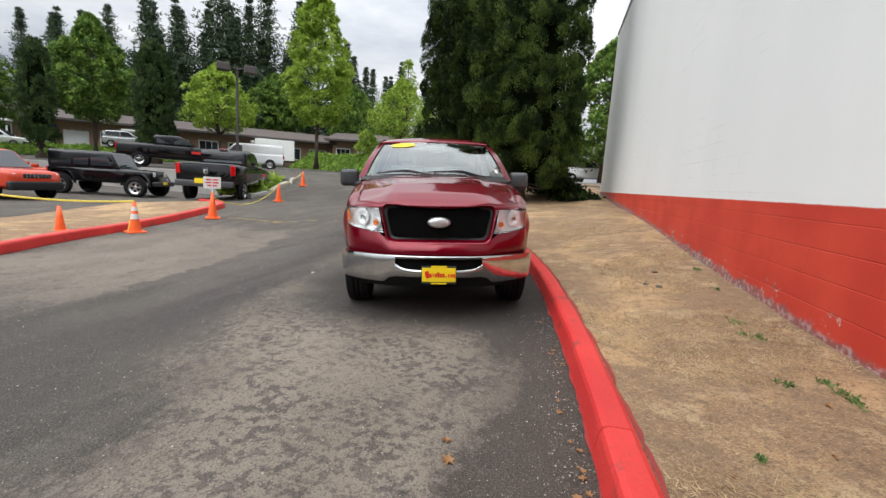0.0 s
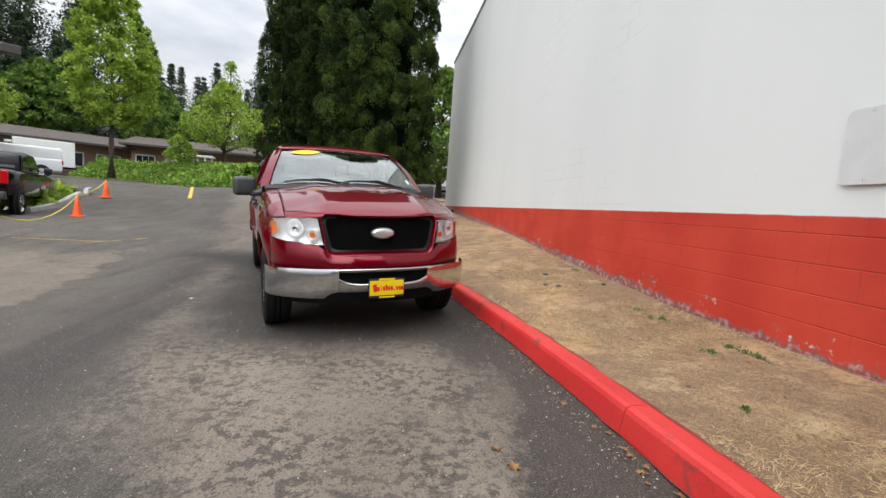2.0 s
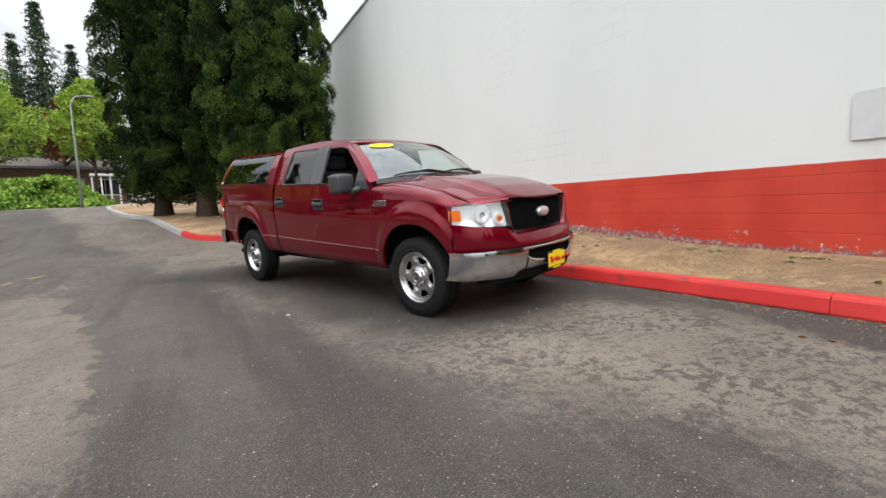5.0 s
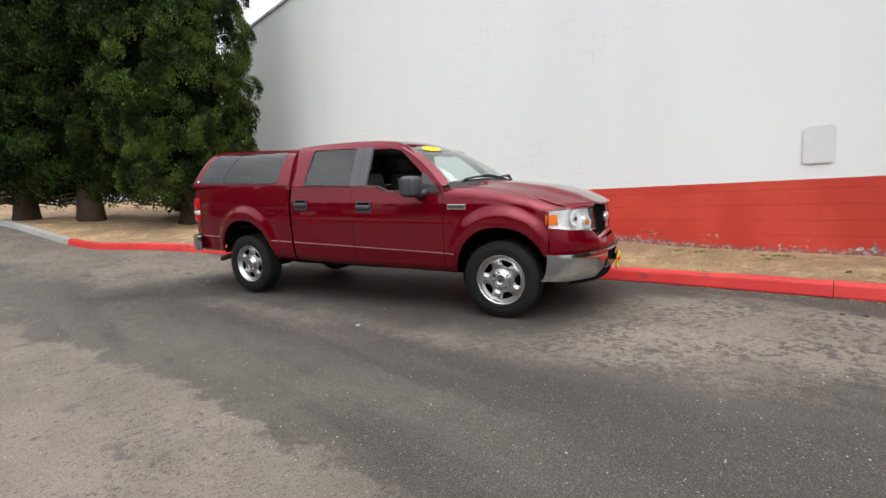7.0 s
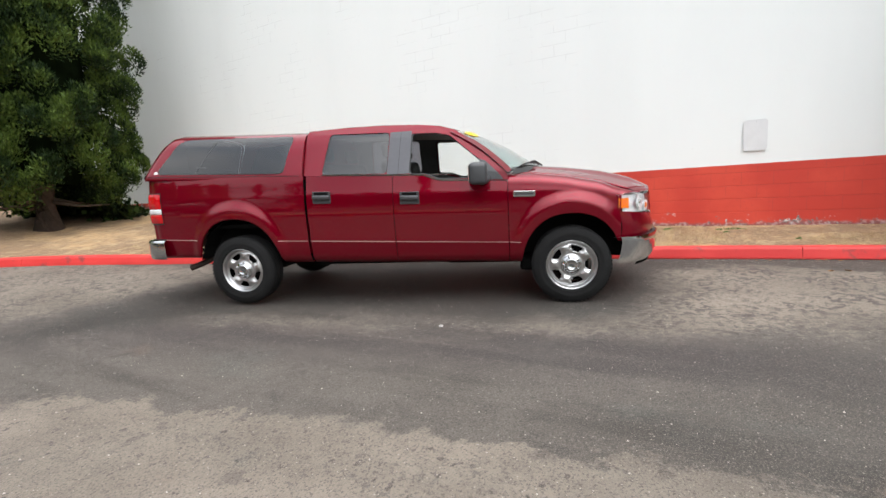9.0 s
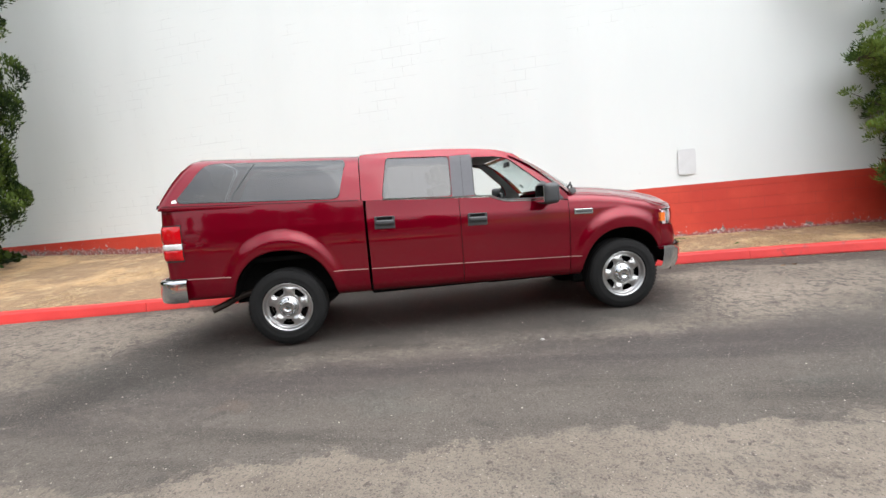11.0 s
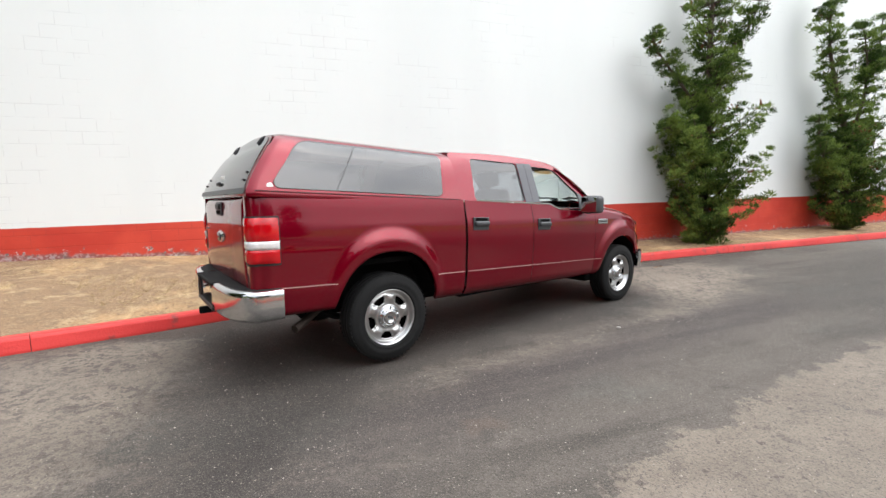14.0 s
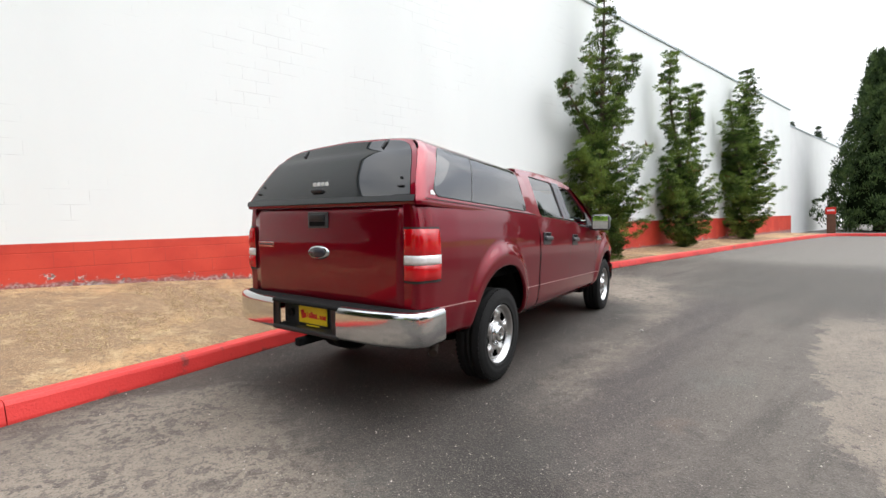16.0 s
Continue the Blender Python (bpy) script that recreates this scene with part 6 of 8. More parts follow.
    section = [(0.045, 0.520), (0.010, 0.532), (0.0, 0.552), (-0.002, 0.63), (0.0, 0.705), (0.004, 0.730), (0.016, 0.743), (0.05, 0.746)]
    for s in (-1, 1):
        def rim_point(i, inset, z):
            a, b = plan[max(i - 1, 0)], plan[min(i + 1, len(plan) - 1)]
            d = unit(np.array(b) - np.array(a))
            x, y = plan[i] + np.array([d[1], -d[0]]) * inset
            return float(x), s * float(y), z
        m = len(plan) - 1
        part("chrome_end", sheet(m, 7, lambda u, v: rim_point(round(u * m), *section[round(v * 7)])), M_CHROME, b, "chrome bumper end wrapping round the corner", True)
        def pad(u, v):
            x, y, z = rim_point(round(u * m), 0.046, 0.749)
            inner = max(x, -2.80)
            return x + (inner - x) * v, y * (1 - 0.03 * v), z + 0.010 * math.sin(math.pi * min(1, v * 1.2)) - 0.004
        part("step_pad", sheet(m, 4, pad), M_RUBBER, b, "black rubber step pad", True)
        part("end_cap", box((0.02, 0.12, 0.19), pose(-3.0, s * 0.345, 0.635), 0.008), M_BLACK_PLASTIC, b)
    part("centre_step", box((0.21, 0.70, 0.03), pose(-2.92, 0, 0.735), 0.01), M_RUBBER, b)
    part("recess", box((0.03, 0.70, 0.20), pose(-2.90, 0, 0.63), 0.008), M_GREY_PLASTIC, b)
    part("lower_lip", box((0.14, 0.70, 0.035), pose(-2.955, 0, 0.54), 0.012), M_BLACK_PLASTIC, b)
    part("hitch_socket", lathe([(0.0, -0.02), (0.03, -0.02), (0.03, 0.0)], 16), M_BLACK_PLASTIC, b).matrix_local = pose(-2.92, 0.25, 0.635, 0, 0, -90)
    number_plate(b, pose(-2.925, 0.0, 0.635, 0, 0, 180))


pickup()


# ---- trees and planting ----
def leaf_clumps(rng, centres, normals, clump, per, length, width, up=0.4, out=0.7, jitter=0.6, flat=1.0, inner=0.45):
    """Diamond-shaped leaf blades over many small clumps: centres, outward directions and clump radii -> (n, 4, 3)."""
    n = len(centres)
    clump = np.broadcast_to(np.asarray(clump, float), (n,))
    c = np.repeat(centres, per, 0)
    nn = np.repeat(normals, per, 0)
    cr = np.repeat(clump, per)[:, None]
    d = unit(rng.normal(size=(n * per, 3)) + nn * 0.9)
    off = d * cr * rng.uniform(inner, 1.0, (n * per, 1))
    off[:, 2] *= flat
    p = c + off
    way = unit(d * out + np.array([0, 0, up]) + rng.normal(size=(n * per, 3)) * jitter * 0.5)
    side = unit(np.cross(way, d + np.array([0, 0, 0.7]) + rng.normal(size=(n * per, 3)) * 0.55))
    ln = length * rng.uniform(0.6, 1.3, (n * per, 1))
    w = width * rng.uniform(0.7, 1.2, (n * per, 1))
    return np.stack([p, p + way * ln * 0.45 + side * w / 2, p + way * ln, p + way * ln * 0.45 - side * w / 2], 1)


def trunk_mesh(bm, base, top, r0, r1, rng, bends=6, wob=0.12, seg=9):
    base, top = Vector(base), Vector(top)
    pts, rs = [], []
    for i in range(bends + 1):
        t = i / bends
        p = base.lerp(top, t)
        if 0 < i:
            p += Vector((rng.normal() * wob, rng.normal() * wob, 0)) * min(1, t * 2)
        pts.append(p)
        rs.append(r0 * (1 - t) + r1 * t + (0.35 * r0 if i == 0 else 0))
    add_pipe(bm, pts, rs, seg)
    return pts


def cypress(x, y, z, height, radius, seed, per=58, m_leaf=None, label="", base_gap=0.7, blade=0.135, cone=False, bunch=0.42):
    """A tall dense evergreen column: trunk with low bare limbs, and a clumpy crown of many small sprays."""
    rng = np.random.default_rng(seed)
    t = thing("evergreen_tree", pose(x, y, z), label, "tree", "tall evergreens by the wall" if radius > 1 else "")
    bm = bmesh.new()
    trunk_mesh(bm, (0, 0, -0.3), (0, 0, height * 0.9), 0.30, 0.05, rng, 8, 0.06, 12)
    for k in range(10):
        a = rng.uniform(0, 2 * math.pi)
        h = rng.uniform(0.5, 1.7)
        add_pipe(bm, [(0.15 * math.cos(a), 0.15 * math.sin(a), h), (0.7 * math.cos(a), 0.7 * math.sin(a), h - 0.12), (1.3 * math.cos(a), 1.3 * math.sin(a), h - 0.35 + rng.uniform(0, 0.5))], [0.05, 0.03, 0.012], 6)
    part("trunk", bm, M_BARK, t, smooth=True)

    def prof(s):
        return radius * np.interp(s, [0, 0.03, 0.10, 0.22, 0.45, 0.7, 0.88, 1.0], [0.80, 0.96, 1.0, 0.88, 0.62, 0.33, 0.13, 0.02] if cone else [0.60, 0.86, 0.98, 1.0, 1.0, 0.96, 0.74, 0.12])
    area = 2 * math.pi * radius * height * 0.8
    n = int(area / (bunch * bunch * 0.95))
    s = rng.uniform(0, 1, n) ** 1.05
    a = rng.uniform(0, 2 * math.pi, n)
    lump = np.array([noise.noise((math.cos(q) * 1.8, math.sin(q) * 1.8, w * height * 0.75 + seed)) for q, w in zip(a, s)])
    lump2 = np.array([noise.noise((math.cos(q) * radius * 1.9, math.sin(q) * radius * 1.9, w * height * 1.7 + seed)) for q, w in zip(a, s)])
    r = prof(s) * (1 + 0.20 * lump + 0.20 * lump2) * rng.uniform(0.76, 1.06, n)
    c = np.stack([r * np.cos(a), r * np.sin(a), base_gap + s * (height - base_gap)], 1)
    nr = np.stack([np.cos(a), np.sin(a), np.full(n, 0.75)], 1)
    pts = leaf_clumps(rng, c, unit(nr), rng.uniform(0.42, 0.92, n) * bunch, per, blade, blade * 0.40, up=0.75, out=0.5, jitter=0.6, inner=0.55, flat=1.25)
    quads("crown", pts, m_leaf or M_CYPRESS, t)
    # added solid core, coloured near-black for the shade deep in the crown
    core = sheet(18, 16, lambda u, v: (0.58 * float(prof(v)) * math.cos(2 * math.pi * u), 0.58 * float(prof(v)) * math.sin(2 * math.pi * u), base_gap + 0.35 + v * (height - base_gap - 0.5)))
    part("inner_shade", core, material("crown_shade_core", (0.006, 0.010, 0.004), 1.0, vary=0.5, scale=3, spec=0.0), t)
    return t


TALL = "tall dense dark green evergreen with clumpy sprays, beside the wall"
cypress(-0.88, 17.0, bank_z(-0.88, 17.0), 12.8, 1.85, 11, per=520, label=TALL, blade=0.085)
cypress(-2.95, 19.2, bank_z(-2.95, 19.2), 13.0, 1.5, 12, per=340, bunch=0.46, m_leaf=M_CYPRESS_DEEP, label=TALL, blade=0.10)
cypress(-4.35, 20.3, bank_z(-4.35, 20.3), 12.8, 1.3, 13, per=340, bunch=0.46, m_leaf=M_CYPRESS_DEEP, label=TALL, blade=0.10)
cypress(-1.1, -30.5, 0.1, 11.4, 2.9, 14, per=80, cone=True, bunch=0.6, m_leaf=M_CYPRESS_FAR, label="broad dark green conical evergreen at the end of the building", base_gap=0.1, blade=0.2)
cypress(-5.2, -33.0, 0.1, 10.5, 3.0, 15, per=50, cone=True, bunch=0.6, m_leaf=M_CYPRESS_FAR, label="broad dark green conical evergreen at the end of the drive", base_gap=0.1, blade=0.2)


def juniper(x, y, height, seed, leaders, body, label):
    """A twisted upright juniper: leaning leaders with layered foliage pads and bare gaps."""
    rng = np.random.default_rng(seed)
    z = bank_z(x, y)
    t = thing("juniper_tree", pose(x, y, z), label, "tree", "junipers along the wall")
    wood = bmesh.new()
    cs, ns, rs = [], [], []
    for path, r0, spread in leaders:
        pts = resample3(path, 0.16)
        add_pipe(wood, [tuple(p) for p in pts], [max(0.012, r0 * (1 - 0.9 * i / len(pts))) for i in range(len(pts))], 8)
        for i, p in enumerate(pts):
            f = i / len(pts)
            size = 1.12 * ip(f, [s[0] for s in spread], [s[1] for s in spread])
            if size <= 0.02:
                continue
            if i % 2 and i > 3:
                continue
            for k in range(3 + int(size * 8.5 + rng.uniform(0, 0.8))):
                a = rng.uniform(0, 2 * math.pi)
                ln = size * rng.uniform(0.30, 1.15)
                rise = rng.uniform(0.10, 1.05)
                m = max(2, int(ln / 0.11))
                tip = None
                for j in range(m):
                    g = (j + 1) / m
                    sd = rng.normal() * 0.07
                    q = p + np.array([math.cos(a) * ln * g - math.sin(a) * sd, math.sin(a) * ln * g + math.cos(a) * sd, rise * ln * g * g + rng.normal() * 0.03])
                    if x + q[0] > WALL_X - 0.12:
                        q[0] = WALL_X - 0.12 - x
                    cs.append(q)
                    ns.append((math.cos(a), math.sin(a), 0.9))
                    rs.append(rng.uniform(0.15, 0.29) * (1.2 - 0.6 * g))
                    tip = q
                add_pipe(wood, [tuple(p), tuple(p * 0.5 + tip * 0.5 + np.array([0, 0, -0.04])), tuple(tip)], [0.022, 0.012, 0.004], 5)
    part("trunk", wood, M_BARK, t, smooth=True)
    pts = leaf_clumps(rng, np.array(cs), unit(np.array(ns)), np.array(rs), 84, 0.075, 0.021, up=0.7, out=0.75, jitter=0.55, flat=0.50, inner=0.30)
    quads("foliage", pts, M_JUNIPER, t)
    brown = [c for c in cs if noise.noise((c[0] * 2, c[1] * 2, c[2] * 2 + seed)) > 0.42]
    if brown:
        quads("dead_foliage", leaf_clumps(rng, np.array(brown), np.tile([[0, 0, 1.0]], (len(brown), 1)), 0.14, 5, 0.11, 0.045), M_RUST, t)


def resample3(path, step):
    p = np.array(path, float)
    fine = []
    for i in range(len(p) - 1):
        a, b, c, d = p[max(i - 1, 0)], p[i], p[i + 1], p[min(i + 2, len(p) - 1)]
        for t in np.linspace(0, 1, 12, endpoint=False):
            fine.append(0.5 * ((2 * b) + (c - a) * t + (2 * a - 5 * b + 4 * c - d) * t * t + (3 * b - a - 3 * c + d) * t ** 3))
    fine = np.array(fine + [p[-1]])
    s = np.concatenate([[0], np.cumsum(np.linalg.norm(np.diff(fine, axis=0), axis=1))])
    q = np.arange(0, s[-1], step)
    return np.stack([np.interp(q, s, fine[:, k]) for k in range(3)], 1)


JUN = "twisted green juniper with layered pads, growing against the wall"
juniper(1.55, -0.75, 7.8, 21, [
    ([(0, 0, -0.1), (0.02, 0.0, 1.2), (0.0, -0.1, 3.0), (0.08, -0.25, 4.8), (0.05, -0.35, 6.3), (0.0, -0.4, 7.9)], 0.13, [(0, 0.35), (0.04, 0.85), (0.14, 1.05), (0.28, 1.0), (0.38, 0.62), (0.46, 0.70), (0.56, 0.42), (0.66, 0.50), (0.80, 0.28), (1, 0.08)]),
    ([(0, 0.1, 2.9), (0.1, 0.6, 3.7), (0.15, 1.15, 4.3), (0.2, 1.5, 4.9)], 0.05, [(0, 0.1), (0.3, 0.24), (0.8, 0.26), (1, 0.08)]),
    ([(0, -0.2, 3.7), (-0.05, -0.8, 4.6), (-0.1, -1.35, 5.2), (-0.15, -1.7, 6.0)], 0.05, [(0, 0.1), (0.4, 0.22), (0.8, 0.24), (1, 0.06)]),
    ([(0, 0.1, 2.0), (0.1, 0.7, 2.6), (0.15, 1.15, 2.75)], 0.05, [(0, 0.2), (0.5, 0.3), (1, 0.12)])], 1, JUN)
juniper(1.70, -6.4, 7.0, 22, [
    ([(0, 0, -0.1), (0.0, 0.0, 1.0), (0.05, -0.1, 2.6), (0.0, 0.5, 4.0), (0.0, 0.85, 5.3), (0, 0.7, 7.0)], 0.12, [(0, 0.25), (0.06, 0.85), (0.2, 1.1), (0.34, 0.80), (0.44, 0.36), (0.7, 0.28), (0.88, 0.28), (1, 0.06)]),
    ([(0, -0.1, 2.4), (0.0, -0.7, 3.6), (0.0, -0.9, 4.6), (0, -0.6, 6.0)], 0.07, [(0, 0.3), (0.3, 0.36), (0.6, 0.32), (0.85, 0.22), (1, 0.06)]),
    ([(0, -0.9, 4.3), (0.0, -1.4, 5.1), (0.0, -1.55, 6.1)], 0.04, [(0, 0.2), (0.5, 0.2), (1, 0.06)]),
    ([(0, 0.4, 1.4), (0.0, 1.1, 2.3), (0.0, 1.2, 3.3)], 0.04, [(0, 0.3), (0.5, 0.26), (1, 0.06)])], 1, JUN)
juniper(1.72, -13.2, 7.8, 23, [
    ([(0, 0, -0.1), (0.0, 0.0, 1.0), (0.05, 0.1, 2.6), (0.0, -0.4, 4.4), (0.0, -0.6, 6.0), (0, -0.8, 8.0)], 0.13, [(0, 0.25), (0.06, 0.85), (0.22, 1.25), (0.4, 1.05), (0.6, 0.75), (0.8, 0.45), (1, 0.08)]),
    ([(0, 0.3, 3.0), (0.0, 1.2, 4.6), (0.0, 1.6, 6.2)], 0.06, [(0, 0.3), (0.5, 0.5), (1, 0.08)]),
    ([(0, -0.4, 3.6), (0.0, -1.4, 4.4), (0.0, -1.9, 5.2)], 0.05, [(0, 0.2), (0.5, 0.3), (1, 0.08)])], 1, JUN)


def broadleaf(x, y, z, height, radius, seed, m_leaf, label, low=0.18, per=34, leaf=0.20, shape=1.0, group=""):
    """A deciduous tree: trunk, rising limbs and a crown of leaf clumps with gaps."""
    rng = np.random.default_rng(seed)
    t = thing("broadleaf_tree", pose(x, y, z), label, "tree", group)
    bm = bmesh.new()
    trunk_mesh(bm, (0, 0, -0.4), (0, 0, height * 0.86), radius * 0.065 + 0.05, 0.03, rng, 6, 0.08)
    n = int(26 * radius * height * 0.32)
    n = min(max(int(n * 1.25), 110), 640)
    s = rng.uniform(0, 1, n)
    rad = radius * np.interp(s, [0, 0.12, 0.35, 0.6, 0.85, 1], [0.40, 0.86, 1.0, 0.80, 0.40 * shape, 0.04])
    a = rng.uniform(0, 2 * math.pi, n)
    lump = np.array([noise.noise((math.cos(q) * 1.6, math.sin(q) * 1.6, w * 4 + seed)) for q, w in zip(a, s)])
    r = rad * np.sqrt(rng.uniform(0.25, 1.0, n)) * (1 + 0.35 * lump)
    c = np.stack([r * np.cos(a), r * np.sin(a), height * (low + (1 - low) * s)], 1)
    for k in range(0, n, max(1, n // 26)):
        h0 = max(height * low * 0.8, c[k, 2] - 0.55 * r[k] - 0.5)
        add_pipe(bm, [(0, 0, h0), tuple(c[k] * np.array([0.5, 0.5, 0]) + np.array([0, 0, (h0 + c[k, 2]) / 2 + 0.1])), tuple(c[k])], [0.06, 0.035, 0.012], 5)
    part("trunk", bm, M_BARK, t, smooth=True)
    nr = unit(np.stack([np.cos(a), np.sin(a), np.full(n, 0.5)], 1))
    quads("crown", leaf_clumps(rng, c, nr, rng.uniform(0.30, 0.66, n) * (0.6 + radius * 0.16) * (1.12 - 0.55 * s), int(per * 1.3), leaf, leaf * 0.66, up=0.1, out=0.45, jitter=0.9, inner=0.6, flat=0.7), m_leaf, t)
    return t


LIME = "lime green deciduous tree with an open crown behind the hedge"
broadleaf(-22.4, 39.1, 2.2, 16.3, 2.75, 31, M_LIME, "tall lime green deciduous tree with a dense oval crown", 0.24, 52, 0.26)
broadleaf(-25.9, 30.4, 1.5, 7.6, 2.5, 32, M_LIME, LIME, 0.38, 44, 0.22)
broadleaf(-15.2, 43.0, 2.4, 8.6, 3.2, 33, M_LIME, LIME, 0.36, 24, 0.22, 0.6)
broadleaf(-14.9, 43.2, 6.5, 6.4, 1.2, 34, M_LIME, "spindly top growth of a lime green tree", 0.1, 12, 0.22)
broadleaf(-39.2, 30.8, 2.0, 11.2, 3.0, 35, M_GREEN, "rounded mid green deciduous tree in the upper car park", 0.26, 44, 0.30, 0.7)
broadleaf(-48.0, 26.5, 2.0, 10.0, 3.9, 36, M_GREEN, "rounded mid green deciduous tree in the upper car park", 0.15, 40, 0.30)
broadleaf(-30.5, 63.0, 3.5, 11.0, 4.0, 37, M_GREEN, "mid green deciduous tree behind the low building", 0.3, 40, 0.30)
broadleaf(-44.0, 63.0, 4.0, 12.0, 5.0, 38, M_GREEN, "mid green deciduous tree behind the low building", 0.3, 40, 0.34)
broadleaf(-10.2, 47.0, 2.5, 9.5, 2.6, 39, M_LIME, LIME, 0.36, 30, 0.24)
broadleaf(-14.0, 57.5, 4.0, 8.5, 1.8, 40, M_RUST, "small tree with rust-coloured dying foliage", 0.3, 24, 0.26)
broadleaf(3.4, 33.0, 2.2, 9.0, 3.0, 41, M_GREEN, "mid green tree behind the end of the white wall", 0.1, 44, 0.28)
broadleaf(-20.5, 46.5, 3.6, 2.8, 1.3, 42, M_LIME, "small yellow-green shrub beside the low building", 0.1, 30, 0.16)
COLUMN = "narrow dark green columnar tree in the upper car park"
for k, (x, y, h, r) in enumerate(((-30.4, 28.8, 8.8, 1.15), (-34.6, 23.5, 7.4, 0.82))):
    cypress(x, y, 1.5, h, r, 50 + k, per=70, bunch=0.40, m_leaf=M_CYPRESS_FAR, label=COLUMN, base_gap=0.8, blade=0.2)


def fir(rng, height, radius):
    """Whorls of drooping, needle-clad boughs round a straight stem: blades (n, 4, 3)."""
    out = []
    levels = int(height * 1.2)
    for i in range(levels):
        f = (i + rng.uniform(0, 0.6)) / levels
        z = height * (0.10 + 0.90 * f)
        L = radius * (1 - f) ** 0.95 * rng.uniform(0.5, 1.25) + 0.2
        m = 10
        for k in range(m):
            a = 2 * math.pi * (k + rng.uniform(-0.4, 0.4)) / m
            ln = L * rng.uniform(0.35, 1.2)
            steps = max(3, int(ln / 0.55))
            u = (np.arange(steps) + 0.5) / steps
            c = np.stack([np.cos(a) * ln * u, np.sin(a) * ln * u, z - 0.25 * ln * u + 0.22 * ln * u ** 2], 1)
            out.append(leaf_clumps(rng, c, np.tile([[math.cos(a), math.sin(a), 0.1]], (steps, 1)), 0.22 + 0.16 * (1 - f), 6, 0.55 + 0.22 * (1 - f), 0.18 + 0.05 * (1 - f), up=-0.2, out=0.8, jitter=0.8, flat=0.5))
    return np.concatenate(out)


fir_rng = np.random.default_rng(77)
FIR_SHAPES = [(fir(fir_rng, 26.0, 7.6), 26.0), (fir(fir_rng, 26.0, 6.2), 26.0), (fir(fir_rng, 26.0, 8.6), 26.0)]


def fir_tree(proto, x, y, z, h, turn, label):
    if proto is None:
        pts, full = FIR_SHAPES[turn % 3]
        t = thing("fir_tree", pose(x, y, z), label, "tree", "fir trees on the hillside")
        bm = bmesh.new()
        trunk_mesh(bm, (0, 0, -1), (0, 0, full * 0.98), 0.42, 0.04, np.random.default_rng(turn), 5, 0.05, 8)
        part("trunk", bm, M_BARK, t)
        quads("crown", pts, M_FIR, t)
        t.scale = (h / full,) * 3
        return t
    k = copy_thing(proto, pose(x, y, z, 0, 0, turn * 47.0))
    k.scale = (h / 26.0,) * 3
    return k


FIR = "tall dark green fir standing on the wooded hillside"
protos = [fir_tree(None, -52.0, 61.0, 6.0, 27.0, 0, FIR), fir_tree(None, -18.3, 73.7, 5.0, 22.5, 1, FIR), fir_tree(None, -47.0, 65.0, 6.0, 25.0, 2, FIR)]
fir_spots = [(-56.4, 56.7, 21.5), (-59.0, 54.0, 21.5), (-61.7, 50.7, 18.5), (-65.0, 46.5, 16.5), (-67.0, 43.5, 15.5), (-43.0, 68.0, 24.0), (-49.5, 64.0, 23.0), (-70.0, 38.0, 15.5), (-72.0, 33.0, 14.5), (-53.5, 60.0, 22.0), (-63.5, 48.5, 17.0),
             (-62.0, 58.0, 22.0), (-54.5, 66.0, 24.0), (-69.5, 49.0, 17.0), (-38.5, 76.0, 20.0), (-35.0, 74.0, 13.0), (-31.5, 72.0, 14.5), (-28.0, 76.0, 12.5), (-20.6, 73.0, 18.0), (-24.5, 80.0, 14.0), (-13.5, 76.0, 17.0),
             (-16.0, 78.0, 19.0), (-9.0, 80.0, 15.0), (-4.0, 78.0, 14.0), (-75.0, 28.0, 14.0), (-66.0, 62.0, 20.0), (-58.0, 70.0, 22.0), (-48.0, 74.0, 21.0), (-78.0, 42.0, 16.0), (2.0, 82.0, 14.0), (-33.0, 84.0, 16.0), (-41.0, 84.0, 20.0)]
for k, (x, y, h) in enumerate(fir_spots):
    h *= 0.95 if x < -53 else 1.0
    fir_tree(protos[k % 3], x, y, 5.0, h, k, FIR)
    if k < 24:
        fir_tree(protos[(k + 1) % 3], x + 2.6 * math.sin(k * 2.1) - 1.5, y + 5.0 + 2 * math.cos(k * 1.3), 5.5, h * (0.86 + 0.1 * math.sin(k * 1.7)), k + 3, FIR)
for k in range(16):
    fir_tree(protos[k % 3], -80.0 + 3.3 * k, 56.0 + 2.0 * k + 3 * math.sin(k * 2.4), 5.0, 17.5 + 2.5 * math.sin(k * 1.7), k + 2, FIR)
# the row of trees on the far side of the car park, behind the walk
for k in range(15):
    fir_tree(protos[k % 3], -42.0 - 4 * math.sin(k * 1.9) - 3 * (k % 2), 14.0 - 1.9 * k, -0.3, 13.5 + 2.2 * math.sin(k * 2.3), k + 9, "dark green fir in the row behind the car park").scale = (0.95, 0.95, 0.52 + 0.08 * math.sin(k * 2.3))
# wooded hill seen past the end of the wall
for k, (x, y, h) in enumerate(((7.5, -62.0, 12.0), (11.0, -66.0, 14.0), (3.0, -66.0, 13.5), (15.0, -60.0, 12.5), (-3.0, -70.0, 12.0), (-9.0, -68.0, 13.0))):
    fir_tree(protos[k % 3], x, y, 0.5, h, k + 5, FIR)


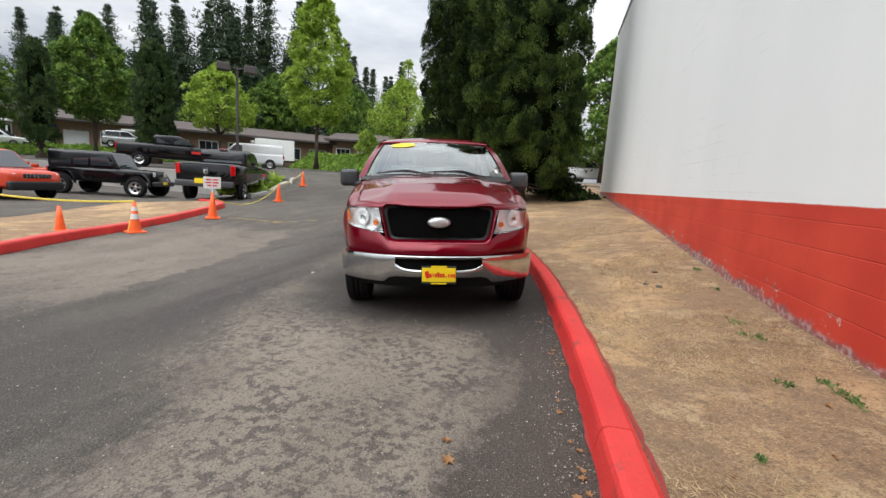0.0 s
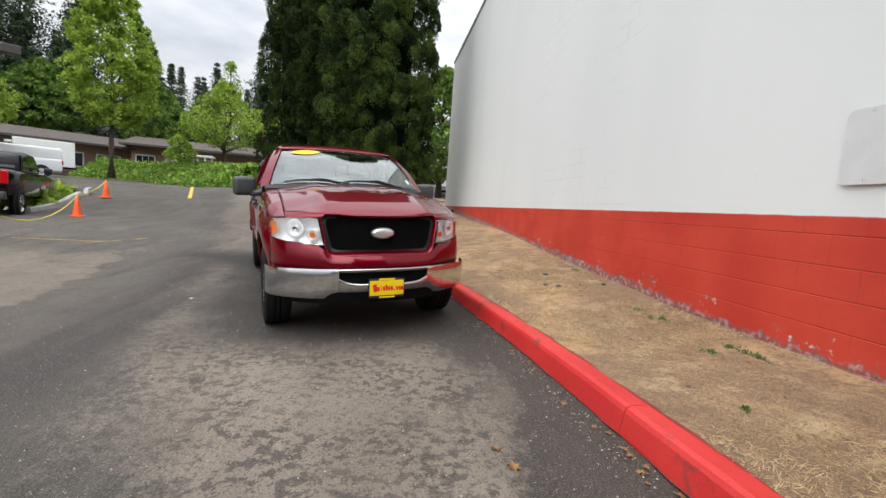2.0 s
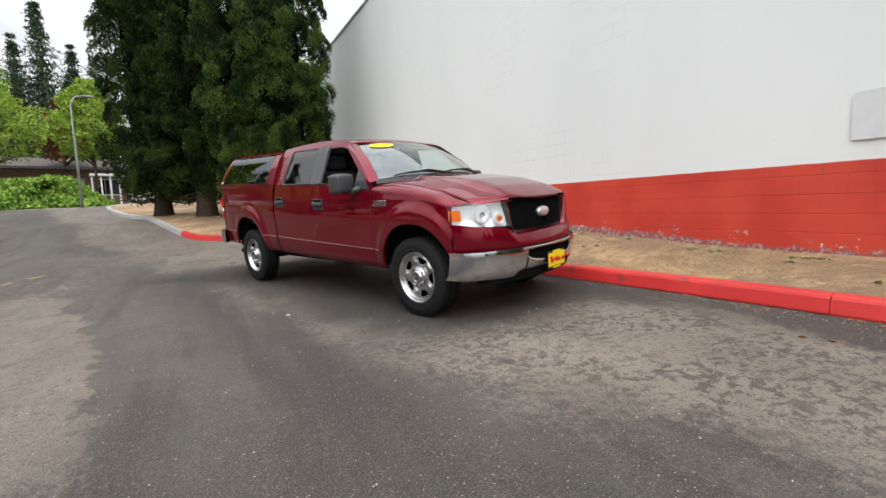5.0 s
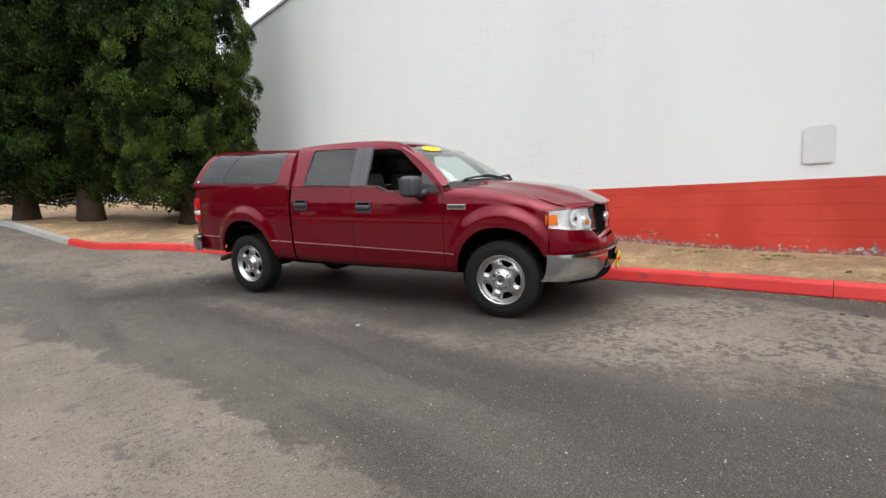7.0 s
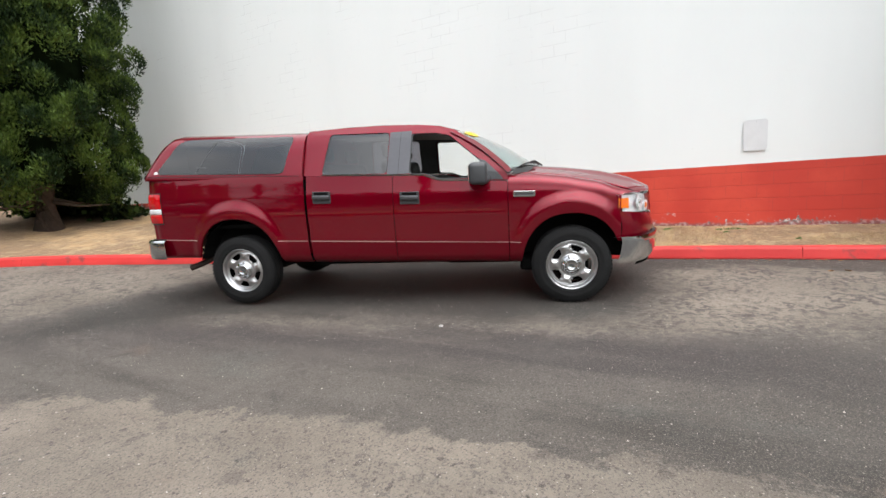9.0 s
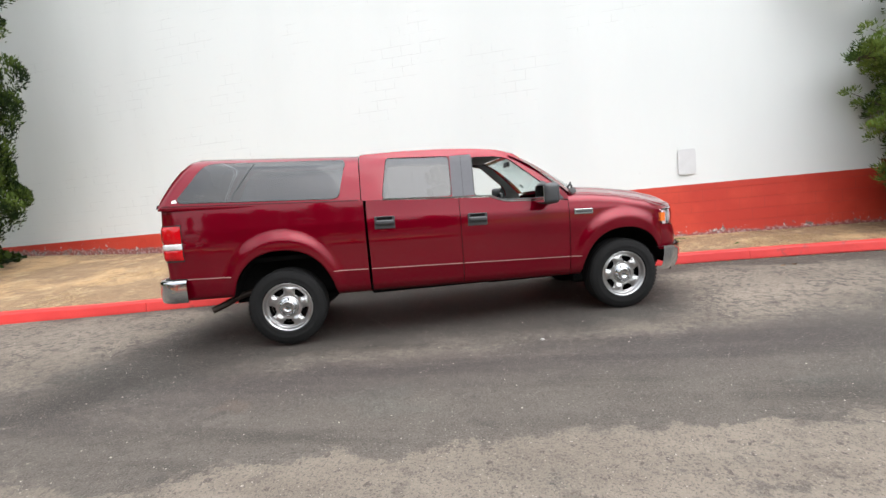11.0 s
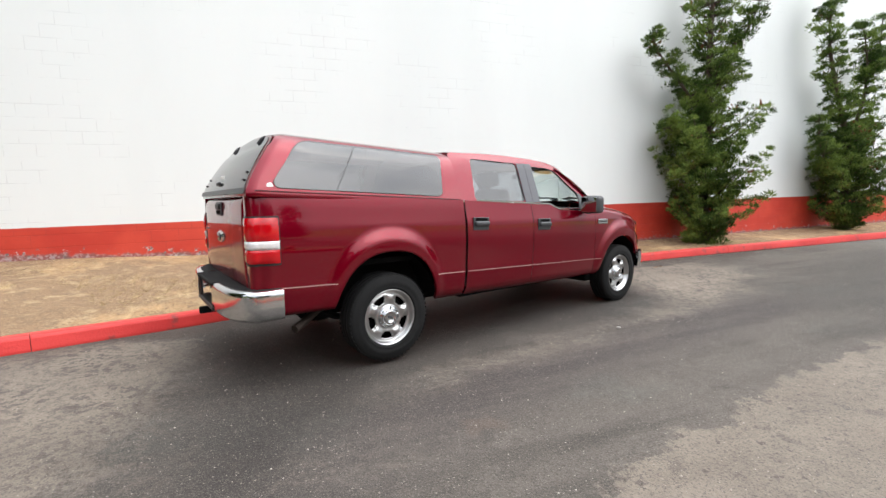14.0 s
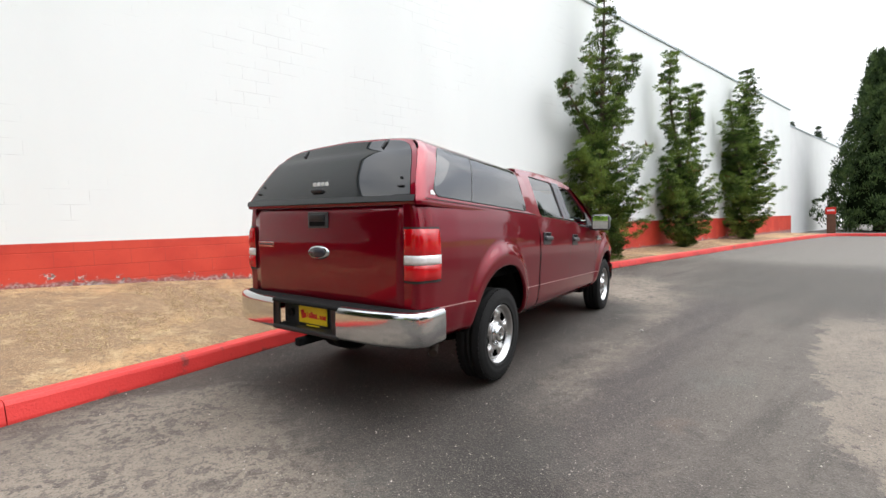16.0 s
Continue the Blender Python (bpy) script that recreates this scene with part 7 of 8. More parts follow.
def ivy_bank(name, spots, w, h, label, n, seed, m_leaf=None, leaf=0.16, side=1):
    """A long mound thickly covered with leaves, along a line of points."""
    rng = np.random.default_rng(seed)
    line = resample(spots, 0.5)
    verts, faces = [], []
    for i, (x, y) in enumerate(line):
        a, b = line[max(i - 1, 0)], line[min(i + 1, len(line) - 1)]
        d = unit(np.array(b) - np.array(a))
        sd = np.array([-d[1], d[0]]) * side
        e = min(1, (i + 0.4) / 4, (len(line) - i) / 4)
        for k in range(13):
            u = k / 12
            p = np.array([x, y]) + sd * w * (u - 0.1)
            hh = h * math.sin(min(1, u * 1.25) * math.pi / 2) * e * (1 + 0.18 * noise.noise((p[0] * 0.5, p[1] * 0.5, seed)))
            verts.append((p[0], p[1], road_z(x, y) + hh))
    for i in range(len(line) - 1):
        for k in range(12):
            q = i * 13 + k
            faces.append((q, q + 1, q + 14, q + 13))
    t = thing(name, Matrix(), label, "ground cover", kind="stuff")
    raw("mound", verts, faces, M_FAR_GROUND, t, smooth=True)
    v = np.array(verts)
    pick = v[rng.integers(0, len(v), n)] + rng.normal(size=(n, 3)) * np.array([0.22, 0.22, 0.05])
    quads("leaves", leaf_clumps(rng, pick, np.tile([[0.06, -0.75, 0.66]], (n, 1)), 0.2, 5, leaf, leaf * 0.8, up=0.1, out=0.15, jitter=0.6), m_leaf or M_IVY, t)


ivy_bank("ivy_bank", [(-8.6, 35.6), (-14.0, 36.0), (-20.0, 42.0), (-26.0, 47.5), (-30.0, 46.5)], 5.0, 1.85, "long bank of bright green ivy above the drive", 15000, 61, None, 0.22, -1)
ivy_bank("ivy_bank", [(-31.0, 43.0), (-36.0, 40.0), (-42.0, 35.5), (-50.0, 30.0), (-60.0, 24.0)], 5.0, 1.0, "low spread of green ivy in front of the long building", 10000, 65, None, 0.24, -1)
ivy_bank("clipped_hedge", [(-9.5, 37.6), (-11.0, 37.4), (-12.5, 37.2)], 1.6, 2.0, "rounded bright green clipped shrub above the ivy bank", 700, 62, None, 0.2)
ivy_bank("ornamental_grass", [(-12.2, 16.8), (-12.9, 18.6), (-13.6, 20.6)], 1.4, 0.5, "low tufts of yellow-green ornamental grass in a kerbed bed", 420, 63, M_LIME, 0.3)
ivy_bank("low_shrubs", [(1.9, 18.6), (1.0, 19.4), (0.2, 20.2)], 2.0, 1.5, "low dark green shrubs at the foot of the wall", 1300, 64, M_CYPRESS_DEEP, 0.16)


# ---- other vehicles ----
def loft(sections, n=16, power=6.5):
    """A body lofted along x from sections (x, half width, z low, z high), each a rounded rectangle."""
    bm = bmesh.new()
    rings = []
    for x, w, z0, z1 in sections:
        zc, h = (z0 + z1) / 2, (z1 - z0) / 2
        ring_v = []
        for k in range(n * 2):
            a = 2 * math.pi * (k + 0.5) / (n * 2)
            ca, sa = math.cos(a), math.sin(a)
            ring_v.append(bm.verts.new((x, w * math.copysign(abs(ca) ** (2 / power), ca), zc + h * math.copysign(abs(sa) ** (2 / power), sa))))
        rings.append(ring_v)
    m = n * 2
    for p, q in zip(rings, rings[1:]):
        for k in range(m):
            bm.faces.new((p[k], p[(k + 1) % m], q[(k + 1) % m], q[k]))
    bm.faces.new(list(reversed(rings[0])))
    bm.faces.new(rings[-1])
    bmesh.ops.recalc_face_normals(bm, faces=bm.faces)
    return bm


def far_wheel(parent, x, y, r, rim_mat):
    w = new("wheel")
    w.parent = parent
    w.matrix_local = pose(x, y, r, 0, 0, 0 if y < 0 else 180)
    part("tyre", lathe([(r * 0.62, 0.09), (r * 0.8, 0.11), (r * 0.96, 0.10), (r, 0.06), (r, -0.06), (r * 0.96, -0.10), (r * 0.8, -0.11), (r * 0.62, -0.09), (r * 0.62, 0.09)], 32), M_RUBBER, w, smooth=True)
    bm = bmesh.new()
    N = 40
    rad, hgt = [r * 0.12, r * 0.2, r * 0.5, r * 0.58, r * 0.64], [0.085, 0.075, 0.06, 0.08, 0.10]
    g = [[bm.verts.new((q * math.cos(2 * math.pi * k / N), -h, q * math.sin(2 * math.pi * k / N))) for k in range(N)] for q, h in zip(rad, hgt)]
    for i in range(4):
        for k in range(N):
            if i == 1 and 3 <= k % 8 <= 6:
                continue
            bm.faces.new((g[i][k], g[i][(k + 1) % N], g[i + 1][(k + 1) % N], g[i + 1][k]))
    bm.faces.new(g[0])
    part("rim", bm, rim_mat, w, smooth=True)
    part("brake_disc", lathe([(0.0, -0.02), (r * 0.6, -0.02), (r * 0.6, 0.02), (0.0, 0.02)], 24), M_UNDER, w)


def vehicle(name, m, label, category, paint, body, house, windows, wheels, width, tail_lamps, head_lamps, extras=(), rim=None, house_mat=None, group=""):
    """A parked car: lofted body and cabin, glass, wheels in dark arches, lamps, bumpers and mirrors."""
    t = thing(name, m, label, category, group)
    part("body", loft(body), paint, t, smooth=True)
    part("cabin", loft(house, 16, 7.0), house_mat or paint, t, smooth=True)
    hw = lambda x, z: ip(z, [house[len(house) // 2][2], house[len(house) // 2][3]], [house[len(house) // 2][1] + 0.012, house[len(house) // 2][1] - 0.01])
    for s in (-1, 1):
        for win in windows:
            part("side_window", plate(rounded(win, 0.05, 3), [], lambda a, b: (a, s * (hw(a, b) + 0.004), b), 0.004), M_DARK_GLASS, t, "dark side window")
    for (xa, za, xb, zb, w0, w1) in extras:
        part("screen", sheet(10, 4, lambda u, v: (xa + (xb - xa) * v, (2 * u - 1) * (w0 + (w1 - w0) * v), za + (zb - za) * v)), M_DARK_GLASS, t, "dark windscreen or rear glass")
    for x, r in wheels:
        for s in (-1, 1):
            far_wheel(t, x, s * (width - 0.10), r, rim or M_WHEEL)
            part("wheel_arch", lathe([(r + 0.075, 0.0), (r + 0.075, 0.05), (r - 0.1, 0.055), (r - 0.1, 0.0)], 32), M_BLACK_PLASTIC, t).matrix_local = pose(x, s * (width - 0.028), r + 0.03)
    for x, y, z, sy, sz in tail_lamps:
        for s in (-1, 1):
            part("tail_lamp", box((0.08, sy, sz), pose(x, s * y, z), 0.02), M_RED_LENS, t)
    for x, y, z, sy, sz in head_lamps:
        for s in (-1, 1):
            part("headlamp", box((0.08, sy, sz), pose(x, s * y, z), 0.03), M_WHITE_LENS, t)
    return t


RAM_BODY = [(-2.88, 0.93, 0.62, 1.30), (-2.84, 0.985, 0.58, 1.36), (-1.2, 1.0, 0.52, 1.36), (0.0, 1.0, 0.48, 1.36), (1.1, 1.0, 0.48, 1.34), (1.9, 0.99, 0.50, 1.28), (2.6, 0.95, 0.52, 1.20), (2.85, 0.85, 0.55, 1.10)]
RAM_HOUSE = [(-1.06, 0.80, 1.20, 1.80), (-0.95, 0.84, 1.2, 1.90), (-0.2, 0.85, 1.2, 1.94), (0.35, 0.84, 1.2, 1.92), (0.62, 0.82, 1.2, 1.78), (1.18, 0.80, 1.2, 1.36)]
RAM_WIN = [[(-0.86, 1.80), (-0.10, 1.84), (-0.10, 1.42), (-0.90, 1.42)], [(0.0, 1.84), (0.36, 1.82), (0.85, 1.48), (0.88, 1.42), (0.0, 1.42)]]


def big_pickup(m, label, group):
    t = vehicle("pickup_truck", m, label, "pickup truck", M_BLACK_PAINT, RAM_BODY, RAM_HOUSE, RAM_WIN, [(-1.78, 0.40), (1.79, 0.40)], 1.0, [(-2.86, 0.90, 1.12, 0.16, 0.36)], [(2.78, 0.72, 1.0, 0.3, 0.18)],
                [(-1.075, 1.42, -1.0, 1.84, 0.70, 0.66), (1.16, 1.38, 0.62, 1.80, 0.76, 0.68)], M_CHROME, group=group)
    part("rear_bumper", box((0.2, 1.9, 0.22), pose(-2.98, 0, 0.62), 0.04, 3), M_GREY_PLASTIC, t, smooth=True)
    part("front_bumper", box((0.2, 1.9, 0.24), pose(2.88, 0, 0.60), 0.06, 3), M_CHROME, t, smooth=True)
    part("grille", box((0.06, 1.0, 0.36), pose(2.86, 0, 0.98), 0.04), M_BLACK_PLASTIC, t)
    part("tailgate_line", box((0.012, 1.52, 0.012), pose(-2.895, 0, 1.30)), M_UNDER, t)
    part("gate_handle", box((0.02, 0.2, 0.07), pose(-2.895, 0, 1.14), 0.01), M_GREY_PLASTIC, t)
    part("gate_emblem", lathe([(0.0, -0.01), (0.07, -0.008), (0.085, 0.0)], 20), M_CHROME, t).matrix_local = pose(-2.895, 0.0, 1.03, 0, 0, -90)
    part("dealer_plate", box((0.012, 0.36, 0.17), pose(-3.09, 0.12, 0.72), 0.004), M_YELLOW, t, "plain yellow dealer plate")
    part("side_strip", box((0.5, 0.006, 0.14), pose(1.15, -1.004, 0.98), 0.002), M_MARK_RED, t, "plain red shape on the door")
    part("roof_lamp", box((0.1, 0.3, 0.03), pose(-0.98, 0, 1.93), 0.01), M_RED_LENS, t)
    for s in (-1, 1):
        part("door_mirror", box((0.14, 0.22, 0.2), pose(0.92, s * 1.08, 1.42), 0.05, 3), M_BLACK_PLASTIC, t, smooth=True)
    return t


def heading(x, y, hx, hy, z=None, dz=0.0):
    return pose(x, y, (road_z(x, y) if z is None else z) + dz, 0, 0, math.degrees(math.atan2(hy, hx)))


LOT = "cars parked across the drive"
big_pickup(heading(-12.69, 16.03, -0.40, 0.917, dz=-0.04), "black crew-cab pickup seen from behind, yellow dealer plate", LOT)
big_pickup(heading(-22.9, 23.2, 0.72, 0.69), "black crew-cab pickup parked in the upper car park", LOT)

jeep = vehicle("off_road_car", heading(-18.5, 15.55, 0.94, 0.342), "black four-door boxy off-road car with a hard top", "car", M_BLACK_PAINT,
               [(-2.05, 0.72, 0.62, 1.12), (-2.0, 0.78, 0.55, 1.16), (0.5, 0.80, 0.52, 1.16), (0.9, 0.74, 0.56, 1.16), (1.9, 0.66, 0.60, 1.12), (2.0, 0.60, 0.62, 1.08)],
               [(-2.0, 0.74, 1.05, 1.80), (-1.95, 0.76, 1.05, 1.84), (0.30, 0.75, 1.05, 1.84), (0.44, 0.73, 1.05, 1.74), (0.74, 0.70, 1.05, 1.18)],
               [[(-1.88, 1.72), (-1.10, 1.72), (-1.10, 1.26), (-1.88, 1.26)], [(-1.02, 1.72), (-0.42, 1.72), (-0.42, 1.24), (-1.02, 1.24)], [(-0.34, 1.72), (0.28, 1.72), (0.52, 1.24), (-0.34, 1.24)]],
               [(-1.48, 0.40), (1.47, 0.40)], 0.93, [(-2.05, 0.70, 1.0, 0.1, 0.22)], [(1.98, 0.42, 0.98, 0.2, 0.2)], [(0.76, 1.16, 0.45, 1.76, 0.68, 0.66)], group=LOT)
for s in (-1, 1):
    for x in (-1.48, 1.47):
        part("wing_flare", sheet(14, 2, lambda u, v: (x + 0.56 * math.cos(math.pi * u), s * (0.76 + 0.19 * v), 0.46 + 0.52 * min(1, 1.25 * math.sin(math.pi * u)))), M_BLACK_PLASTIC, jeep, smooth=True)
    part("door_mirror", box((0.1, 0.2, 0.16), pose(0.62, s * 0.96, 1.32), 0.03), M_BLACK_PLASTIC, jeep)
part("front_bumper", box((0.22, 1.5, 0.2), pose(2.16, 0, 0.58), 0.04), M_BLACK_PLASTIC, jeep)
part("dealer_plate", box((0.012, 0.32, 0.12), pose(2.28, -0.1, 0.62), 0.003), M_YELLOW, jeep, "plain yellow dealer plate")
part("spare_wheel", lathe([(0.0, -0.1), (0.34, -0.1), (0.38, 0.0), (0.34, 0.1), (0.0, 0.1)], 28), M_RUBBER, jeep).matrix_local = pose(-2.16, 0, 1.02, 0, 0, 90)


def small_suv(m, label, paint, name="small_suv"):
    t = vehicle(name, m, label, "car", paint,
                [(-2.05, 0.76, 0.45, 0.98), (-1.95, 0.86, 0.36, 1.04), (0.6, 0.88, 0.32, 1.04), (1.5, 0.87, 0.34, 1.02), (2.0, 0.82, 0.38, 0.96), (2.12, 0.72, 0.45, 0.86)],
                [(-2.0, 0.70, 0.95, 1.50), (-1.7, 0.74, 0.95, 1.62), (-0.4, 0.75, 0.95, 1.68), (0.25, 0.74, 0.95, 1.62), (0.95, 0.72, 0.95, 1.08)],
                [[(-1.75, 1.52), (-0.55, 1.56), (-0.55, 1.10), (-1.75, 1.14)], [(-0.47, 1.56), (0.18, 1.54), (0.66, 1.12), (-0.47, 1.10)]],
                [(-1.28, 0.35), (1.29, 0.35)], 0.90, [(-2.05, 0.66, 0.86, 0.2, 0.2)], [(2.06, 0.60, 0.80, 0.2, 0.17)], [(1.0, 1.05, 0.30, 1.60, 0.66, 0.60), (-2.06, 1.05, -1.86, 1.5, 0.62, 0.58)], group=LOT)
    part("front_bumper", box((0.2, 1.66, 0.3), pose(2.05, 0, 0.48), 0.06, 3), M_BLACK_PLASTIC, t, smooth=True)
    part("grille", box((0.04, 0.86, 0.14), pose(2.12, 0, 0.80), 0.02), M_BLACK_PLASTIC, t)
    bm = bmesh.new()
    for k in range(7):
        add_box(bm, (0.02, 0.05, 0.1), pose(2.142, -0.33 + k * 0.11, 0.80), 0.008)
    part("grille_bars", bm, M_CHROME, t)
    for s in (-1, 1):
        part("door_mirror", box((0.12, 0.2, 0.15), pose(0.72, s * 0.98, 1.12), 0.04), paint, t)
    return t


small_suv(heading(-18.5, 11.2, 0.998, 0.06), "orange-red compact suv with black lower trim", M_ORANGE_RED)
small_suv(heading(-23.6, 14.2, 0.966, 0.259), "orange hatchback parked behind other cars", M_ORANGE_RED, "hatchback_car")
small_suv(heading(-27.5, 15.4, 0.998, 0.05), "silver hatchback parked at the end of the row", M_SILVER_PAINT, "hatchback_car")
small_suv(heading(2.9, 34.6, 0.9, -0.3), "white compact car parked beyond the trees", M_WHITE_PAINT, "compact_car")
small_suv(heading(-52.0, 31.5, 0.8, 0.6, dz=0.6), "white compact car in front of the low building", M_WHITE_PAINT, "compact_car")
small_suv(heading(-43.5, 37.5, 0.8, 0.6, dz=1.2), "silver car in front of the low building", M_SILVER_PAINT, "compact_car")

van = vehicle("cargo_van", heading(-26.2, 34.4, -0.84, -0.54), "white cargo van standing behind a parked black pickup", "van", M_WHITE_PAINT,
              [(-2.8, 0.86, 0.42, 1.3), (-2.7, 0.98, 0.36, 1.35), (1.4, 1.0, 0.36, 1.35), (2.3, 0.94, 0.40, 1.18), (2.8, 0.80, 0.45, 0.98)],
              [(-2.78, 0.82, 1.1, 2.0), (-2.6, 0.90, 1.1, 2.1), (0.9, 0.90, 1.1, 2.1), (1.2, 0.88, 1.1, 2.0), (1.9, 0.84, 1.1, 1.36)],
              [[(0.55, 1.9), (1.1, 1.88), (1.55, 1.4), (0.55, 1.38)]], [(-1.7, 0.37), (1.8, 0.37)], 1.0, [(-2.8, 0.84, 1.1, 0.12, 0.3)], [(2.7, 0.66, 0.86, 0.24, 0.16)], [(1.94, 1.34, 1.24, 1.96, 0.78, 0.74)], group=LOT)
part("rear_bumper", box((0.16, 1.8, 0.18), pose(-2.86, 0, 0.5), 0.03), M_GREY_PLASTIC, van)

tr = thing("box_trailer", heading(-33.2, 47.8, 0.82, 0.57, dz=0.3), "white box trailer standing beside the low building", "trailer")
part("box", box((4.4, 2.2, 2.4), pose(0, 0, 1.75), 0.04), M_WHITE_PAINT, tr)
part("chassis", box((5.4, 0.2, 0.14), pose(0.5, 0, 0.48), 0.01), M_UNDER, tr)
for s in (-1, 1):
    far_wheel(tr, -0.6, s * 1.0, 0.36, M_WHEEL)
part("rear_frame", box((0.05, 2.22, 2.42), pose(-2.2, 0, 1.75), 0.01), M_GALV, tr)

# ---- low building beyond the ivy ----
def low_building(a, b, base, eave, label, bays, seed):
    rng = np.random.default_rng(seed)
    L = math.hypot(b[0] - a[0], b[1] - a[1])
    t = thing("low_building", pose(a[0], a[1], base, 0, 0, math.degrees(math.atan2(b[1] - a[1], b[0] - a[0]))), label, "building")
    h = eave - base
    part("wall", box((L, 8.0, h), pose(L / 2, 5.2, h / 2), 0.02), M_BRICK, t)
    bm = bmesh.new()
    pr = [(-0.6, h - 0.05), (-0.6, h + 0.16), (5.0, h + 1.5), (10.4, h + 0.1), (10.4, h - 0.1)]
    p = [bm.verts.new((-0.6, y, z)) for y, z in pr]
    q = [bm.verts.new((L + 0.6, y, z)) for y, z in pr]
    for i in range(len(pr)):
        j = (i + 1) % len(pr)
        bm.faces.new((p[i], p[j], q[j], q[i]))
    bm.faces.new(p)
    bm.faces.new(list(reversed(q)))
    bmesh.ops.recalc_face_normals(bm, faces=bm.faces)
    part("roof", bm, M_ROOF, t, "brown shingled roof with deep eaves")
    part("fascia", box((L + 1.2, 0.06, 0.24), pose(L / 2, -0.63, h + 0.05), 0.01), M_POLE, t)
    w = L / bays
    for k in range(bays):
        x = (k + 0.5) * w
        if k % 3 == 1:
            part("white_panel", box((w * 0.7, 0.06, h * 0.62), pose(x, 1.16, h * 0.40), 0.01), M_SIDING, t)
        else:
            wn = new("window")
            wn.parent = t
            wn.matrix_local = pose(x, 1.16, h * 0.52)
            part("pane", box((w * 0.62, 0.03, h * 0.42), Matrix()), M_DARK_GLASS, wn)
            part("window_frame", plate([(-w * 0.34, -h * 0.24), (w * 0.34, -h * 0.24), (w * 0.34, h * 0.24), (-w * 0.34, h * 0.24)], [[(-w * 0.30, -h * 0.20), (w * 0.30, -h * 0.20), (w * 0.30, h * 0.20), (-w * 0.30, h * 0.20)]], lambda c, d: (c, -0.03, d), 0.05), M_WHITE_TRIM, wn)
            for dx in (-0.1, 0.1):
                part("mullion", box((0.05, 0.04, h * 0.42), pose(dx * w, -0.03, 0)), M_WHITE_TRIM, wn)
        if k % 4 == 2:
            pc = new("porch")
            pc.parent = t
            pc.matrix_local = pose(x, 0, 0)
            part("canopy", box((w * 1.1, 1.6, 0.22), pose(0, -0.9, h * 0.82), 0.01), M_WHITE_TRIM, pc)
            for dx in (-0.5, -0.25, 0, 0.25, 0.5):
                part("post", box((0.14, 0.14, h * 0.8), pose(dx * w, -1.5, h * 0.4), 0.01), M_WHITE_TRIM, pc)
    return t


bl = low_building((-64.0, 29.0), (-27.5, 58.0), 2.0, 5.45, "long low brick building with a brown shingled roof", 14, 1)
part("blue_door", box((1.8, 0.08, 1.5), pose(12.4, 1.12, 2.2), 0.02), M_BLUE, bl, "blue painted panel")
low_building((-29.5, 54.5), (2.0, 61.0), 2.2, 5.9, "low brick building with white-framed windows and porch posts", 11, 2)

rp = thing("walkway_ramp", Matrix(), "narrow reddish walkway climbing the ivy bank", "ramp")
part("deck", sheet(8, 1, lambda u, v: (-30.9 - 1.9 * u + 0.9 * v, 25.1 + 4.2 * u + 0.3 * v, 1.55 + 1.35 * u), 0.12), material("reddish_walkway", (0.42, 0.17, 0.13), 0.8, vary=0.2), rp)

# ---- poles and signs ----
lp = thing("car_park_light", pose(-22.4, 28.2, road_z(-22.4, 28.2)), "tall brown car park light with two box heads", "lamp post", kind="")
part("pole", tube((0, 0, 0), (0, 0, 7.2), 0.11, 0.08), M_POLE, lp)
part("base", tube((0, 0, 0), (0, 0, 0.7), 0.3, 0.3, 16), M_CONCRETE, lp)
for s in (-1, 1):
    part("arm", tube((0, 0, 7.05), (s * 0.40, s * 0.35, 7.1), 0.05), M_POLE, lp)
    part("lamp_head", box((0.85, 0.75, 0.52), pose(s * 0.66, s * 0.58, 7.06, 0, 0, 41), 0.06), M_POLE, lp)
sl = thing("street_lamp", pose(-8.85, 32.6, road_z(-8.85, 32.6)), "thin grey street lamp beside the ivy bank", "street lamp")
part("pole", pipe([(0, 0, -0.1), (0.02, 0, 3.0), (0.03, 0, 5.7), (0.25, 0.1, 6.15), (0.6, 0.2, 6.25)], [0.07, 0.055, 0.045, 0.035, 0.03], 10), M_GALV, sl, smooth=True)
part("lamp_head", box((0.5, 0.16, 0.1), pose(0.8, 0.26, 6.25, 0, 0, 18), 0.03), M_GALV, sl)
fp = thing("sign_post", pose(0.55, -25.4, road_z(0.55, -25.4)), "brown wooden post with a small red and white notice", "sign")
part("post", box((0.42, 0.12, 1.35), pose(0, 0, 0.65), 0.01), material("brown_stained_wood", (0.13, 0.06, 0.035), 0.8, vary=0.3), fp)
part("notice", box((0.5, 0.03, 0.42), pose(0, 0.09, 1.42), 0.008), M_MARK_RED, fp, "red notice with a white bar")
part("bar", box((0.36, 0.008, 0.1), pose(0, 0.11, 1.44)), M_SIGN, fp)


def cone(x, y, z, h, striped, label):
    t = thing("traffic_cone", pose(x, y, z, 0, 0, random.uniform(0, 90)), label, "traffic cone", "orange cones round the drive")
    part("base", box((0.36 * h / 0.7, 0.36 * h / 0.7, 0.035), pose(0, 0, 0.018), 0.01), M_CONE, t)
    r = lambda f: 0.125 * h / 0.7 * (1 - f) + 0.026 * f
    part("shell", lathe([(r(0), 0.03), (r(0.5), 0.03 + 0.5 * (h - 0.03)), (r(1), h), (0.012, h), (0.012, h - 0.02)], 28, "z"), M_CONE, t, smooth=True)
    if striped:
        for a, b in ((0.42, 0.60), (0.70, 0.84)):
            part("band", lathe([(r(a) + 0.003, 0.03 + a * (h - 0.03)), (r(b) + 0.003, 0.03 + b * (h - 0.03))], 28, "z"), M_CONE_BAND, t, "white reflective band", True)
    return t


def on_island(x, y):
    return road_z(x, y) + 0.12


